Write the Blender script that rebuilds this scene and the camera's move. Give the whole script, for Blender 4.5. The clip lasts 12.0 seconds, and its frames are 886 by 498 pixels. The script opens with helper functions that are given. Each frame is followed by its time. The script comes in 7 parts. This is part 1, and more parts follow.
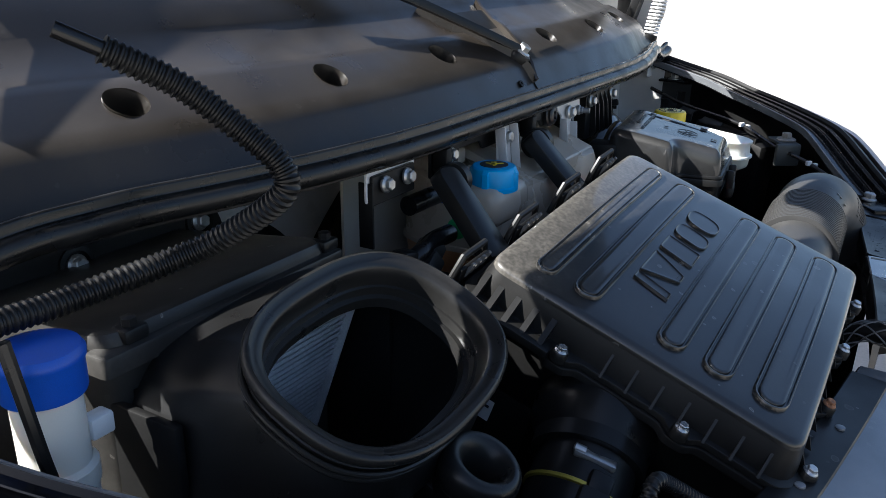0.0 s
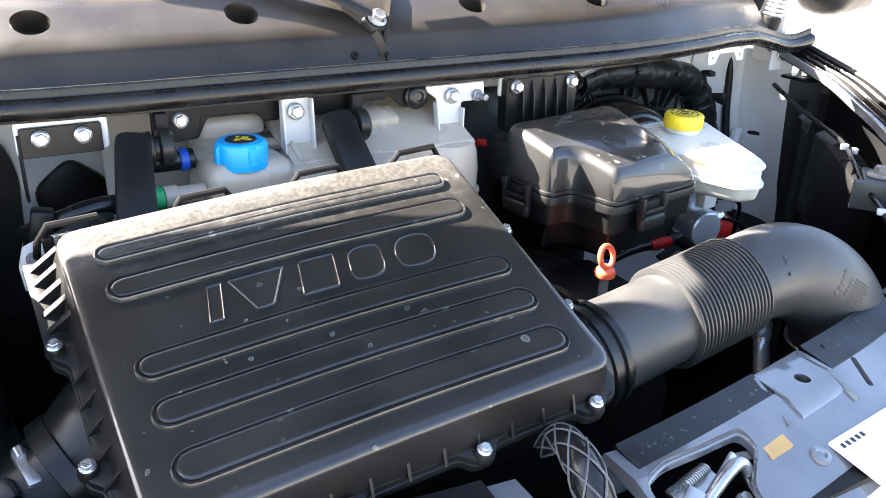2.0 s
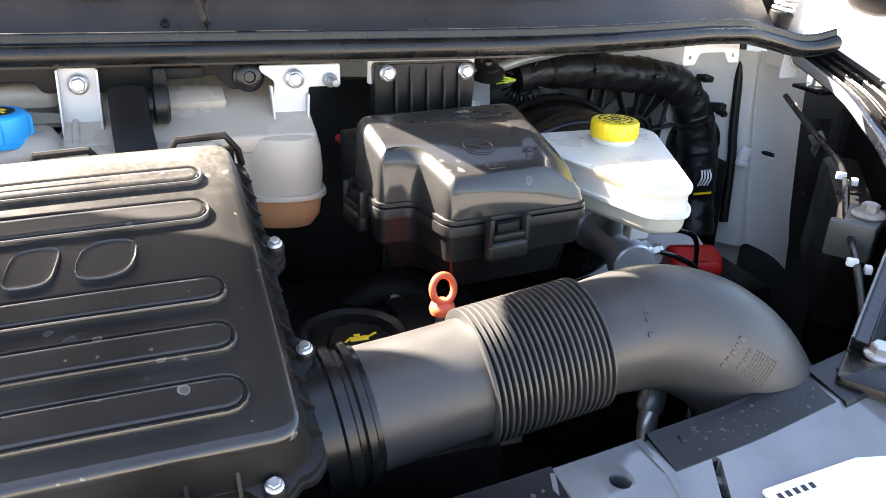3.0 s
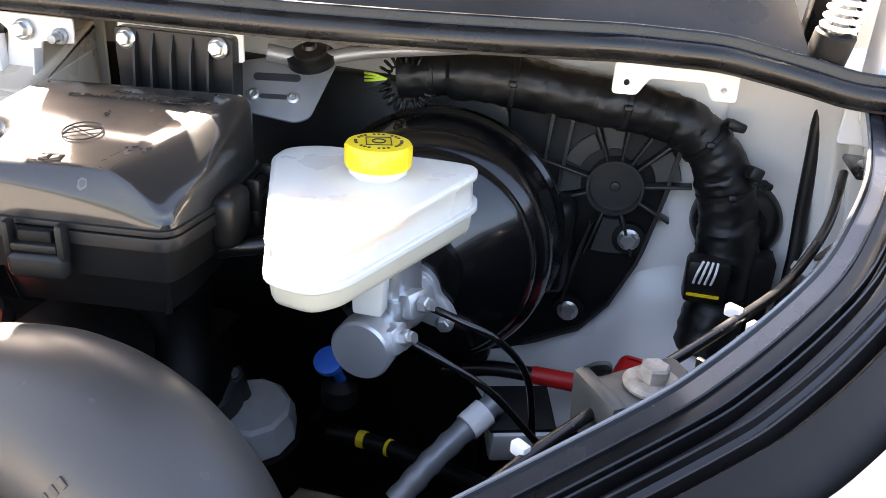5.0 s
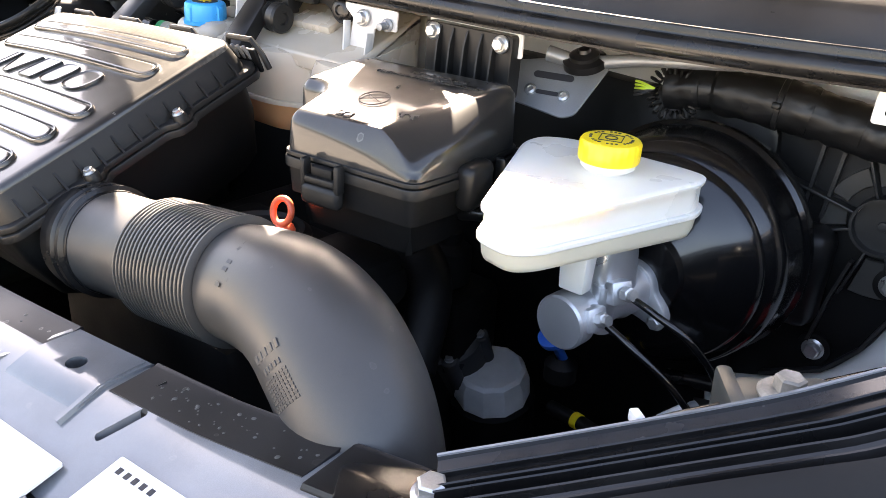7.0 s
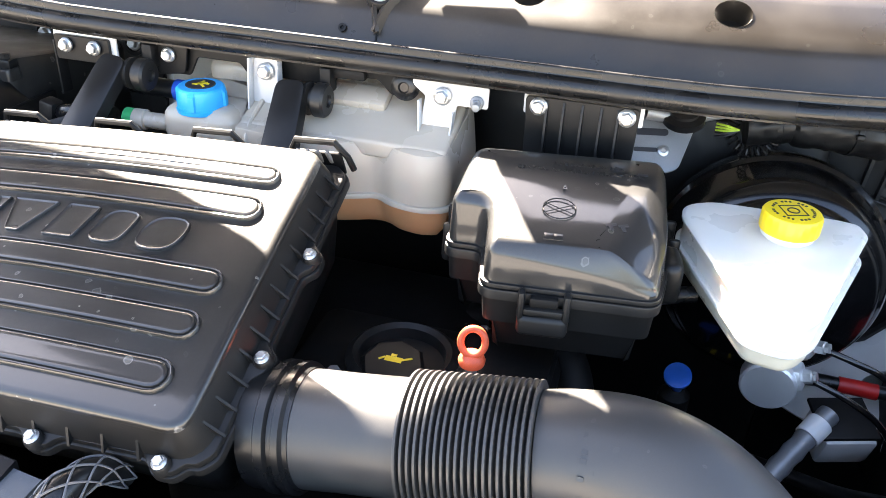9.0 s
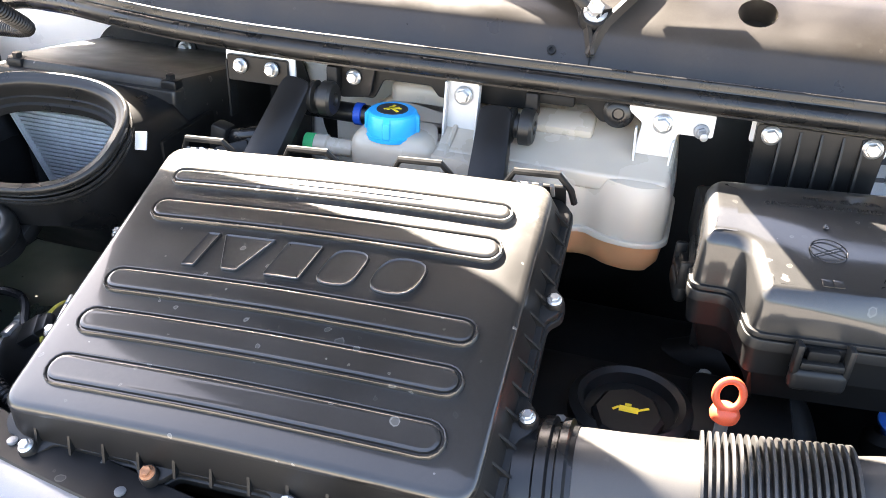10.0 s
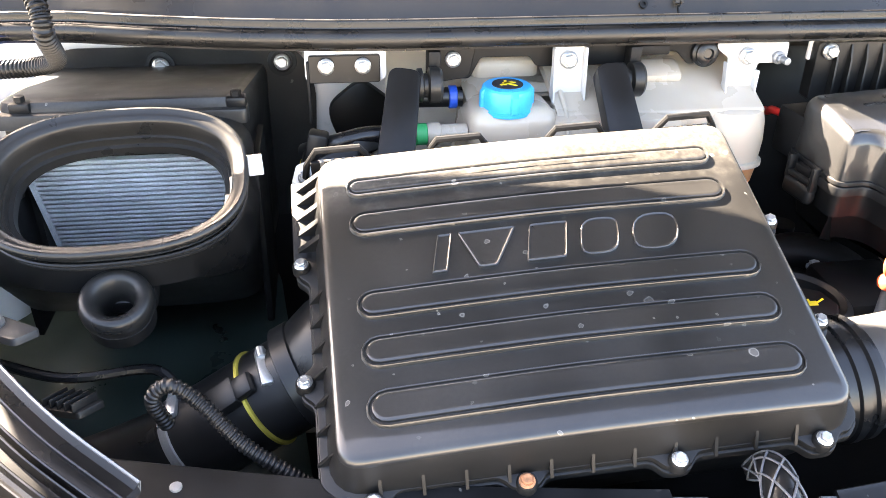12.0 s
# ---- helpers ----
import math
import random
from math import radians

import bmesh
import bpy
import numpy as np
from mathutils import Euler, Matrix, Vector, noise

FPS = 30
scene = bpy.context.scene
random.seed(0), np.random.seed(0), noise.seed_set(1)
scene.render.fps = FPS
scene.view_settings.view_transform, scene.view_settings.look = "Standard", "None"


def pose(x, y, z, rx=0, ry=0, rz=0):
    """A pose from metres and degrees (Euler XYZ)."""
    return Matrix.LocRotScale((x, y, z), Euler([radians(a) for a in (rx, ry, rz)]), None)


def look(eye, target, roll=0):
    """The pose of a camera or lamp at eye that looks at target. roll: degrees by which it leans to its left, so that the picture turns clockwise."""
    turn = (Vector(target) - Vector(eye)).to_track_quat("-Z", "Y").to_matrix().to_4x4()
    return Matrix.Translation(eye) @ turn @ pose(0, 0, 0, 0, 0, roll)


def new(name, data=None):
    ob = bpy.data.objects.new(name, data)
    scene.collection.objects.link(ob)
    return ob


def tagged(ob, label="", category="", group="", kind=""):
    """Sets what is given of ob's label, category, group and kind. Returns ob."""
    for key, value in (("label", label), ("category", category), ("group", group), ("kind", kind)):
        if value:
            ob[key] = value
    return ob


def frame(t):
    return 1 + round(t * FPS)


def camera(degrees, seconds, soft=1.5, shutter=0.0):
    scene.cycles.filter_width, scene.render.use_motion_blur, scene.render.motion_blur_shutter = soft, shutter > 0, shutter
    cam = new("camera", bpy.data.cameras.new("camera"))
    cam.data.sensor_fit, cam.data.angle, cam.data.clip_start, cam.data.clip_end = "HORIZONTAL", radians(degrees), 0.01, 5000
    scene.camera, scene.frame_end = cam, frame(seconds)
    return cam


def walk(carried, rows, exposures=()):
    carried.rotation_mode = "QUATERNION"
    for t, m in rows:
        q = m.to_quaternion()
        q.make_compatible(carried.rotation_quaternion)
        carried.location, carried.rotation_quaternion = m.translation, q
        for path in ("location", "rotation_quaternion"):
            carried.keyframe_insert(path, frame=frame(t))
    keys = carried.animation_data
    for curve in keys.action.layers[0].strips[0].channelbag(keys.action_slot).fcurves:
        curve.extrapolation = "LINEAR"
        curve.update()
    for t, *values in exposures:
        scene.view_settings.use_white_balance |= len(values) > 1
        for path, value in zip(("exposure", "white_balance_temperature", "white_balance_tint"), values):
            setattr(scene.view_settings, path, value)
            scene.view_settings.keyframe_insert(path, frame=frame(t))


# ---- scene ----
cam = camera(56.78, 12.0, soft=0.6)
# Seconds, eye, point looked at, roll.
PATH = [
    (0, (-0.9411, -0.4631, 1.3758), (-0.1320, 0.0142, 1.0328), 0.76),
    (0.5, (-0.8129, -0.5594, 1.3761), (-0.0646, -0.0083, 1.0067), 1.08),
    (1, (-0.6774, -0.6605, 1.3787), (-0.0091, -0.0260, 0.9904), 1.63),
    (1.5, (-0.5251, -0.8032, 1.3984), (0.0433, -0.0832, 1.0003), 1.74),
    (2, (-0.3361, -0.8880, 1.3935), (0.1412, -0.1073, 0.9901), 2.03),
    (2.5, (-0.0948, -0.8768, 1.3685), (0.3206, -0.0636, 0.9608), 2.72),
    (3, (0.0486, -0.8734, 1.3428), (0.3847, -0.0220, 0.9402), 2.90),
    (3.5, (0.2519, -0.8771, 1.3689), (0.4779, 0.0079, 0.9617), 3.36),
    (3.7, (0.3530, -0.8867, 1.3857), (0.4929, 0.0112, 0.9683), 2.61),
    (5.3, (0.8519, -0.6252, 1.3006), (0.5995, 0.2485, 0.8846), 3.83),
    (5.5, (0.8959, -0.6021, 1.3201), (0.5980, 0.2556, 0.9010), 3.68),
    (6, (0.9847, -0.6010, 1.3201), (0.5635, 0.2038, 0.9018), 3.79),
    (6.5, (0.9698, -0.6407, 1.3185), (0.4495, 0.1023, 0.8974), 3.76),
    (7, (0.9275, -0.7146, 1.3151), (0.3611, -0.0051, 0.8958), 3.58),
    (7.2, (0.8933, -0.7738, 1.3315), (0.3123, -0.0767, 0.9113), 2.82),
    (8.8, (0.4941, -0.8419, 1.4533), (0.2741, -0.0051, 0.9519), 2.78),
    (9, (0.4442, -0.8324, 1.4546), (0.2204, 0.0040, 0.9542), 2.59),
    (9.5, (0.3227, -0.8212, 1.4550), (0.0918, 0.0142, 0.9562), 2.65),
    (10, (0.2191, -0.8266, 1.4520), (-0.0177, 0.0055, 0.9504), 2.34),
    (10.5, (0.0752, -0.8280, 1.4294), (-0.1290, 0.0153, 0.9322), 2.33),
    (11, (-0.1133, -0.8336, 1.4405), (-0.1975, 0.0244, 0.9338), 2.31),
    (11.5, (-0.2284, -0.8627, 1.4369), (-0.1731, -0.0006, 0.9332), 2.20),
    (12, (-0.2653, -0.8732, 1.4339), (-0.1421, -0.0216, 0.9245), 1.11),
]
EXPOSURES = [(0.0, 1.80, 5900, 10), (0.3, 2.76, 5900, 10), (0.6, 3.53, 5800, 10), (1.5, 3.94, 6100, 12), (2.5, 4.04, 6900, 14), (3.1, 3.90, 7050, 15), (5.5, 4.27, 7700, 18), (7.2, 4.26, 7900, 18), (9.5, 4.40, 7000, 14), (10.5, 4.43, 7200, 15), (12.0, 4.93, 7600, 16)]
walk(cam, [(t, look(eye, target, roll)) for t, eye, target, roll in PATH], EXPOSURES)

# ---- light ----
SUN_AZIMUTH, SUN_HEIGHT = 42.0, 40.0  # degrees to the left of straight behind the vehicle, and above the horizon
_a, _h = radians(SUN_AZIMUTH), radians(SUN_HEIGHT)
SUN_DIR = Vector((-math.sin(_a) * math.cos(_h), math.cos(_a) * math.cos(_h), math.sin(_h)))
world = bpy.data.worlds.new("world")
scene.world = world
world.use_nodes = True
_n = world.node_tree.nodes
_sky = _n.new("ShaderNodeTexSky")
_sky.sky_type = "NISHITA"
_sky.sun_disc = False
_sky.sun_elevation = _h
_sky.sun_rotation = math.atan2(SUN_DIR.x, SUN_DIR.y)
_sky.air_density, _sky.dust_density, _sky.ozone_density = 1.0, 3.0, 1.0
_n["Background"].inputs["Strength"].default_value = 0.065
world.node_tree.links.new(_sky.outputs["Color"], _n["Background"].inputs["Color"])
sun = new("sun", bpy.data.lights.new("sun", "SUN"))
sun.data.energy, sun.data.angle, sun.data.color = 5.0, radians(0.5), (1.0, 0.94, 0.84)
sun.matrix_basis = look(SUN_DIR * 10, (0, 0, 0))


# ---- materials ----
def material(name, color, rough=0.5, metal=0.0, grain=0.08, grain_size=1500.0, bump=0.15, blotch=0.2, blotch_size=14.0,
             dust=0.0, dust_color=(0.32, 0.295, 0.255), coat=0.0, subsurface=0.0, transmission=0.0, rough_var=0.12, rear_dust_sun=None, specular=0.5, coat_rough=0.06, distance=0.0006, spots=0.0):
    """A surface with fine grain and broad blotches in colour and gloss, and optional dust lying on upward faces' texture."""
    m = bpy.data.materials.new(name)
    m.use_nodes = True
    nodes, links = m.node_tree.nodes, m.node_tree.links
    p = nodes["Principled BSDF"]
    tc = nodes.new("ShaderNodeTexCoord")

    def noise_tex(scale, detail):
        t = nodes.new("ShaderNodeTexNoise")
        t.inputs["Scale"].default_value, t.inputs["Detail"].default_value = scale, detail
        links.new(tc.outputs["Object"], t.inputs["Vector"])
        return t

    def ramp(src, lo, hi, a, b):
        r = nodes.new("ShaderNodeMapRange")
        r.inputs["From Min"].default_value, r.inputs["From Max"].default_value = lo, hi
        r.inputs["To Min"].default_value, r.inputs["To Max"].default_value = a, b
        links.new(src, r.inputs["Value"])
        return r.outputs["Result"]

    fine, broad = noise_tex(grain_size, 3.0), noise_tex(blotch_size, 5.0)
    mul = nodes.new("ShaderNodeMath")
    mul.operation = "MULTIPLY"
    links.new(ramp(fine.outputs["Fac"], 0.3, 0.7, 1 - grain, 1 + grain), mul.inputs[0])
    links.new(ramp(broad.outputs["Fac"], 0.3, 0.7, 1 - blotch, 1 + blotch), mul.inputs[1])
    mix = nodes.new("ShaderNodeMix")
    mix.data_type, mix.blend_type = "RGBA", "MULTIPLY"
    mix.inputs["Factor"].default_value = 1.0
    mix.inputs[6].default_value = (*color, 1)
    links.new(mul.outputs[0], mix.inputs[7])
    out = mix.outputs[2]
    rough_out = ramp(broad.outputs["Fac"], 0.3, 0.7, max(0.02, rough - rough_var), min(1, rough + rough_var))
    if rear_dust_sun:
        # Settled dust plus sunlight put into the colour, thickest behind a line across the surface, broken up by noise
        # and drops.
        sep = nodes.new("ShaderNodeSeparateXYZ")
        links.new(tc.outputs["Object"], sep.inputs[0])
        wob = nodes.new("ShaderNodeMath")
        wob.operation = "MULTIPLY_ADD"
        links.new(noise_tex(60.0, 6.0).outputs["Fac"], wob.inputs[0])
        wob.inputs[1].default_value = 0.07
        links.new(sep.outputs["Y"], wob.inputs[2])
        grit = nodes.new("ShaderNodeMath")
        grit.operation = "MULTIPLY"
        links.new(ramp(wob.outputs[0], rear_dust_sun[0], rear_dust_sun[1], 0.0, rear_dust_sun[2]), grit.inputs[0])
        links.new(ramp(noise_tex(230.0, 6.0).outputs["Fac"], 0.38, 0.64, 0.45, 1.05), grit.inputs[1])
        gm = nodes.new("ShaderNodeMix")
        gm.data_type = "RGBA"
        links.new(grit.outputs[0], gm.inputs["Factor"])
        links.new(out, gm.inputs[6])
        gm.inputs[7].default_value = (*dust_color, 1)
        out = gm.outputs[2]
    if dust > 0:
        speck = noise_tex(260.0, 6.0)
        cloud = noise_tex(11.0, 5.0)
        am = nodes.new("ShaderNodeMath")
        am.operation = "MULTIPLY"
        links.new(ramp(speck.outputs["Fac"], 0.35, 0.75, 0.45, 1.0), am.inputs[0])
        links.new(ramp(cloud.outputs["Fac"], 0.40, 0.72, 0.1 * dust, dust), am.inputs[1])
        dm = nodes.new("ShaderNodeMix")
        dm.data_type = "RGBA"
        links.new(am.outputs[0], dm.inputs["Factor"])
        links.new(out, dm.inputs[6])
        dm.inputs[7].default_value = (*dust_color, 1)
        out = dm.outputs[2]
        rm = nodes.new("ShaderNodeMix")
        rm.data_type = "FLOAT"
        links.new(am.outputs[0], rm.inputs["Factor"])
        links.new(rough_out, rm.inputs[2])
        rm.inputs[3].default_value = 0.9
        rough_out = rm.outputs[0]
    if spots > 0:
        # Dried water drops: uneven pale rings with a faint film inside, at two sizes.
        warp = nodes.new("ShaderNodeVectorMath")
        warp.operation = "MULTIPLY_ADD"
        links.new(noise_tex(140.0, 2.0).outputs["Color"], warp.inputs[0])
        warp.inputs[1].default_value = (0.006, 0.006, 0.006)
        links.new(tc.outputs["Object"], warp.inputs[2])
        for scale, small, large, chance in ((30.0, 0.045, 0.120, 0.50), (62.0, 0.05, 0.15, 0.62)):
            vo = nodes.new("ShaderNodeTexVoronoi")
            vo.inputs["Scale"].default_value = scale
            links.new(warp.outputs[0], vo.inputs["Vector"])
            size = nodes.new("ShaderNodeSeparateColor")
            links.new(vo.outputs["Color"], size.inputs["Color"])
            edge = nodes.new("ShaderNodeMath")
            edge.operation = "SUBTRACT"
            links.new(vo.outputs["Distance"], edge.inputs[0])
            links.new(ramp(size.outputs["Red"], 0.0, 1.0, small, large), edge.inputs[1])
            away = nodes.new("ShaderNodeMath")
            away.operation = "ABSOLUTE"
            links.new(edge.outputs[0], away.inputs[0])
            film = nodes.new("ShaderNodeMath")
            film.operation = "MAXIMUM"
            links.new(ramp(away.outputs[0], 0.006, 0.030, 0.8, 0.0), film.inputs[0])
            links.new(ramp(edge.outputs[0], -0.012, 0.012, 0.32, 0.0), film.inputs[1])
            some = nodes.new("ShaderNodeMath")
            some.operation = "MULTIPLY"
            links.new(film.outputs[0], some.inputs[0])
            links.new(ramp(size.outputs["Green"], chance, 1.0, 0.0, spots * 0.75), some.inputs[1])
            sm = nodes.new("ShaderNodeMix")
            sm.data_type = "RGBA"
            links.new(some.outputs[0], sm.inputs["Factor"])
            links.new(out, sm.inputs[6])
            sm.inputs[7].default_value = (0.30, 0.285, 0.26, 1)
            out = sm.outputs[2]
            rs = nodes.new("ShaderNodeMix")
            rs.data_type = "FLOAT"
            links.new(some.outputs[0], rs.inputs["Factor"])
            links.new(rough_out, rs.inputs[2])
            rs.inputs[3].default_value = 0.8
            rough_out = rs.outputs[0]
    links.new(out, p.inputs["Base Color"])
    links.new(rough_out, p.inputs["Roughness"])
    p.inputs["Metallic"].default_value = metal
    p.inputs["Coat Weight"].default_value = coat
    p.inputs["Coat Roughness"].default_value = coat_rough
    p.inputs["Specular IOR Level"].default_value = specular
    p.inputs["Transmission Weight"].default_value = transmission
    if subsurface > 0:
        p.inputs["Subsurface Weight"].default_value = subsurface
        p.inputs["Subsurface Radius"].default_value = (1.0, 0.8, 0.6)
        p.inputs["Subsurface Scale"].default_value = 0.02
    if bump > 0:
        b = nodes.new("ShaderNodeBump")
        b.inputs["Strength"].default_value, b.inputs["Distance"].default_value = bump, distance
        links.new(fine.outputs["Fac"], b.inputs["Height"])
        links.new(b.outputs["Normal"], p.inputs["Normal"])
    return m


PLASTIC = material("black_grained_plastic", (0.009, 0.0089, 0.0088), 0.42, specular=0.3, dust=0.025, bump=0.05, rough_var=0.08, grain_size=1100)
# Rear band is lightened for the sun strip on the lid, beyond its dust.
PLASTIC_DUSTY = material("dusty_black_plastic", (0.0120, 0.0114, 0.0106), 0.38, specular=0.35, coat=0.8, coat_rough=0.07, dust=0.038, bump=0.03, rough_var=0.06, spots=1.0, rear_dust_sun=(0.085, 0.165, 0.38))
PLASTIC_SATIN = material("satin_black_plastic", (0.008, 0.008, 0.0082), 0.36, specular=0.3, bump=0.03, dust=0.015)
PLASTIC_MATT = material("matt_black_plastic", (0.004, 0.004, 0.004), 0.55, specular=0.25, dust=0.012, bump=0.05)
COVER_PAD = material("dusty_grey_moulded_plastic", (0.040, 0.039, 0.036), 0.45, specular=0.4, bump=0.06, dust=0.10)
COVER = material("dark_grey_moulded_plastic", (0.019, 0.0188, 0.0185), 0.38, specular=0.5, bump=0.04, dust=0.04)
# Clip teeth: sunlight is put into this pale colour, with some dust.
CLIP_PALE = material("sunlit_dusty_clip_plastic", (0.16, 0.155, 0.145), 0.6, bump=0.04, dust=0.2)
UNDERSIDE = material("dark_bonnet_lining", (0.012, 0.0125, 0.014), 0.7, bump=0.2, grain_size=300)
COWL = material("grey_black_cowl_plastic", (0.024, 0.0200, 0.0162), 0.36, specular=0.4, coat=0.15, coat_rough=0.2, bump=0.04, dust=0.03, spots=0.12)
HOUSING = material("dusty_grey_black_plastic", (0.018, 0.0172, 0.0162), 0.40, specular=0.4, dust=0.10, bump=0.04, spots=0.9)
FUSE_LID = material("weathered_black_plastic", (0.0125, 0.0124, 0.0122), 0.48, specular=0.30, coat=0.85, coat_rough=0.09, dust=0.03, dust_color=(0.29, 0.28, 0.265), bump=0.06, spots=0.7, grain_size=900)
LINER = material("grey_inner_wing_paint", (0.032, 0.032, 0.031), 0.5, bump=0.04, dust=0.04)
RUBBER = material("black_rubber", (0.012, 0.0118, 0.0115), 0.34, specular=0.35, dust=0.035, bump=0.05, grain_size=700)
RUBBER_CLEAN = material("clean_black_rubber", (0.008, 0.008, 0.0084), 0.30, specular=0.45, bump=0.04)
SEAL = material("worn_rubber_seal", (0.008, 0.0078, 0.0076), 0.28, specular=0.38, dust=0.03, bump=0.14, grain_size=420, rough_var=0.14, blotch=0.4, blotch_size=30)
GLOSS_BLACK = material("gloss_black_paint", (0.004, 0.004, 0.0044), 0.20, specular=0.4, coat=0.4, bump=0.01, rough_var=0.06, grain=0.05)
PAINT_DARK = material("blue_grey_body_paint", (0.125, 0.132, 0.142), 0.16, coat=1.0, bump=0.01, dust=0.06, rough_var=0.05, spots=0.25)
PAINT_RAIL = material("dark_blue_grey_paint", (0.0045, 0.0047, 0.0052), 0.26, specular=0.22, coat=0.06, coat_rough=0.10, bump=0.02, dust=0.012, rough_var=0.06)
RAIL_TOP = material("slate_blue_paint", (0.020, 0.022, 0.026), 0.26, coat=0.22, coat_rough=0.15, bump=0.02, dust=0.02, rough_var=0.06)
BODY_WHITE = material("white_body_paint", (0.70, 0.685, 0.655), 0.36, coat=0.25, bump=0.01, blotch=0.05, grain=0.02)
BODY_BEIGE = material("dusty_white_body_paint", (0.66, 0.60, 0.50), 0.5, bump=0.02, blotch=0.10, grain=0.03)
# White body of the left wing, its shade put into a dark grey-green.
BODY_SHADE = material("shaded_white_body_paint", (0.024, 0.040, 0.034), 0.35, bump=0.03, dust=0.05)
BRACKET_WHITE = material("white_painted_steel", (0.76, 0.75, 0.73), 0.4, bump=0.01, blotch=0.04, grain=0.03)
STEEL_PALE = material("pale_zinc_coated_steel", (0.56, 0.555, 0.545), 0.42, metal=0.15, bump=0.02, blotch=0.06, grain=0.03)
STEEL = material("grey_pressed_steel", (0.26, 0.27, 0.28), 0.42, metal=0.5, bump=0.04, dust=0.05)
SHELF_GREY = material("dull_grey_green_steel", (0.055, 0.060, 0.058), 0.5, metal=0.2, bump=0.06, dust=0.10)
DUSTY_BOLT = material("dusty_dull_bolt", (0.26, 0.24, 0.21), 0.65, metal=0.2, bump=0.3, grain_size=500, blotch=0.3, blotch_size=120)
STEEL_DARK = material("dull_dark_steel", (0.045, 0.046, 0.047), 0.5, metal=0.3, bump=0.08, dust=0.08)
ZINC = material("zinc_plated_steel", (0.50, 0.50, 0.49), 0.34, metal=0.8, bump=0.06, grain_size=600)
RUST = material("rusty_steel", (0.35, 0.16, 0.08), 0.7, metal=0.3, bump=0.4, blotch=0.5, blotch_size=200)
ALUMINIUM = material("cast_aluminium", (0.62, 0.63, 0.64), 0.38, metal=0.75, bump=0.10, grain_size=1200, grain=0.06, blotch=0.08)
TANK = material("milky_translucent_plastic", (0.47, 0.405, 0.325), 0.30, bump=0.01, blotch=0.06, blotch_size=12, grain=0.01, subsurface=0.3)
COOLANT = material("coolant_stained_plastic", (0.50, 0.25, 0.12), 0.4, bump=0.02, blotch=0.15, grain=0.02, subsurface=0.3)
RESERVOIR = material("white_translucent_plastic", (0.74, 0.72, 0.66), 0.34, bump=0.01, blotch=0.05, grain=0.01, subsurface=0.3)
RESERVOIR_LOW = material("filled_reservoir_plastic", (0.66, 0.61, 0.48), 0.36, bump=0.01, blotch=0.08, grain=0.01, subsurface=0.3)
YELLOW = material("yellow_plastic", (0.86, 0.62, 0.02), 0.42, bump=0.03, blotch=0.06, grain=0.03)
BRASS = material("yellow_passivated_steel", (0.50, 0.42, 0.07), 0.4, metal=0.5, bump=0.05)
NET = material("grey_nylon_net", (0.11, 0.11, 0.115), 0.5, bump=0.05)
YELLOW_PRINT = material("yellow_print", (0.80, 0.60, 0.03), 0.5, bump=0.02)
BLUE = material("bright_blue_plastic", (0.003, 0.37, 0.78), 0.40, bump=0.03, blotch=0.05, grain=0.03)
BLUE_DARK = material("royal_blue_plastic", (0.008, 0.075, 0.45), 0.4, bump=0.03)
BLUE_MID = material("mid_blue_plastic", (0.01, 0.16, 0.70), 0.4, bump=0.03)
RED = material("red_plastic", (0.52, 0.012, 0.01), 0.45, bump=0.03)
ORANGE = material("orange_red_plastic", (0.78, 0.12, 0.05), 0.4, bump=0.03)
GREEN = material("green_plastic", (0.02, 0.42, 0.14), 0.5, bump=0.03)
LIME = material("yellow_green_wire", (0.45, 0.62, 0.05), 0.5, bump=0.03)
WHITE_PLASTIC = material("white_plastic", (0.72, 0.73, 0.74), 0.42, bump=0.02, blotch=0.05, grain=0.02)
GREY_CAP = material("grey_plastic_cap", (0.72, 0.74, 0.75), 0.42, bump=0.06)
# Near-black: the deep shade low in the bay is put into this colour.
ENGINE = material("deep_shade_casting", (0.004, 0.004, 0.0042), 0.55, specular=0.25, bump=0.3, grain_size=300)
DUCT = material("grey_black_duct_plastic", (0.036, 0.0355, 0.035), 0.42, bump=0.05, blotch=0.12, dust=0.03, spots=0.16)
STRIP = material("black_sealed_steel", (0.0055, 0.0058, 0.0064), 0.42, specular=0.3, coat=0.15, coat_rough=0.10, bump=0.06, blotch=0.3, spots=1.2)
TAPE = material("black_cloth_tape", (0.0050, 0.0050, 0.0052), 0.44, specular=0.4, bump=0.12, grain_size=900, distance=0.0006, blotch=0.3, blotch_size=40)
PAPER = material("white_label", (0.80, 0.80, 0.79), 0.5, bump=0.01, blotch=0.02, grain=0.02)
OCHRE = material("faded_ochre_label", (0.55, 0.34, 0.12), 0.6, bump=0.02)
INK = material("dark_ink", (0.02, 0.02, 0.025), 0.6, bump=0.02)
FILTER = material("pleated_filter_paper", (0.88, 0.89, 0.90), 0.9, bump=0.1, grain_size=400, blotch=0.14, blotch_size=24)
CONCRETE = material("pale_concrete", (0.30, 0.28, 0.25), 0.9, bump=0.4, grain_size=60, blotch=0.12, blotch_size=0.8, distance=0.004)
GLASS_DARK = material("dark_windscreen_glass", (0.01, 0.013, 0.018), 0.05, coat=1.0, bump=0.0, rough_var=0.02)


# ---- tools ----
ORIGIN = {}


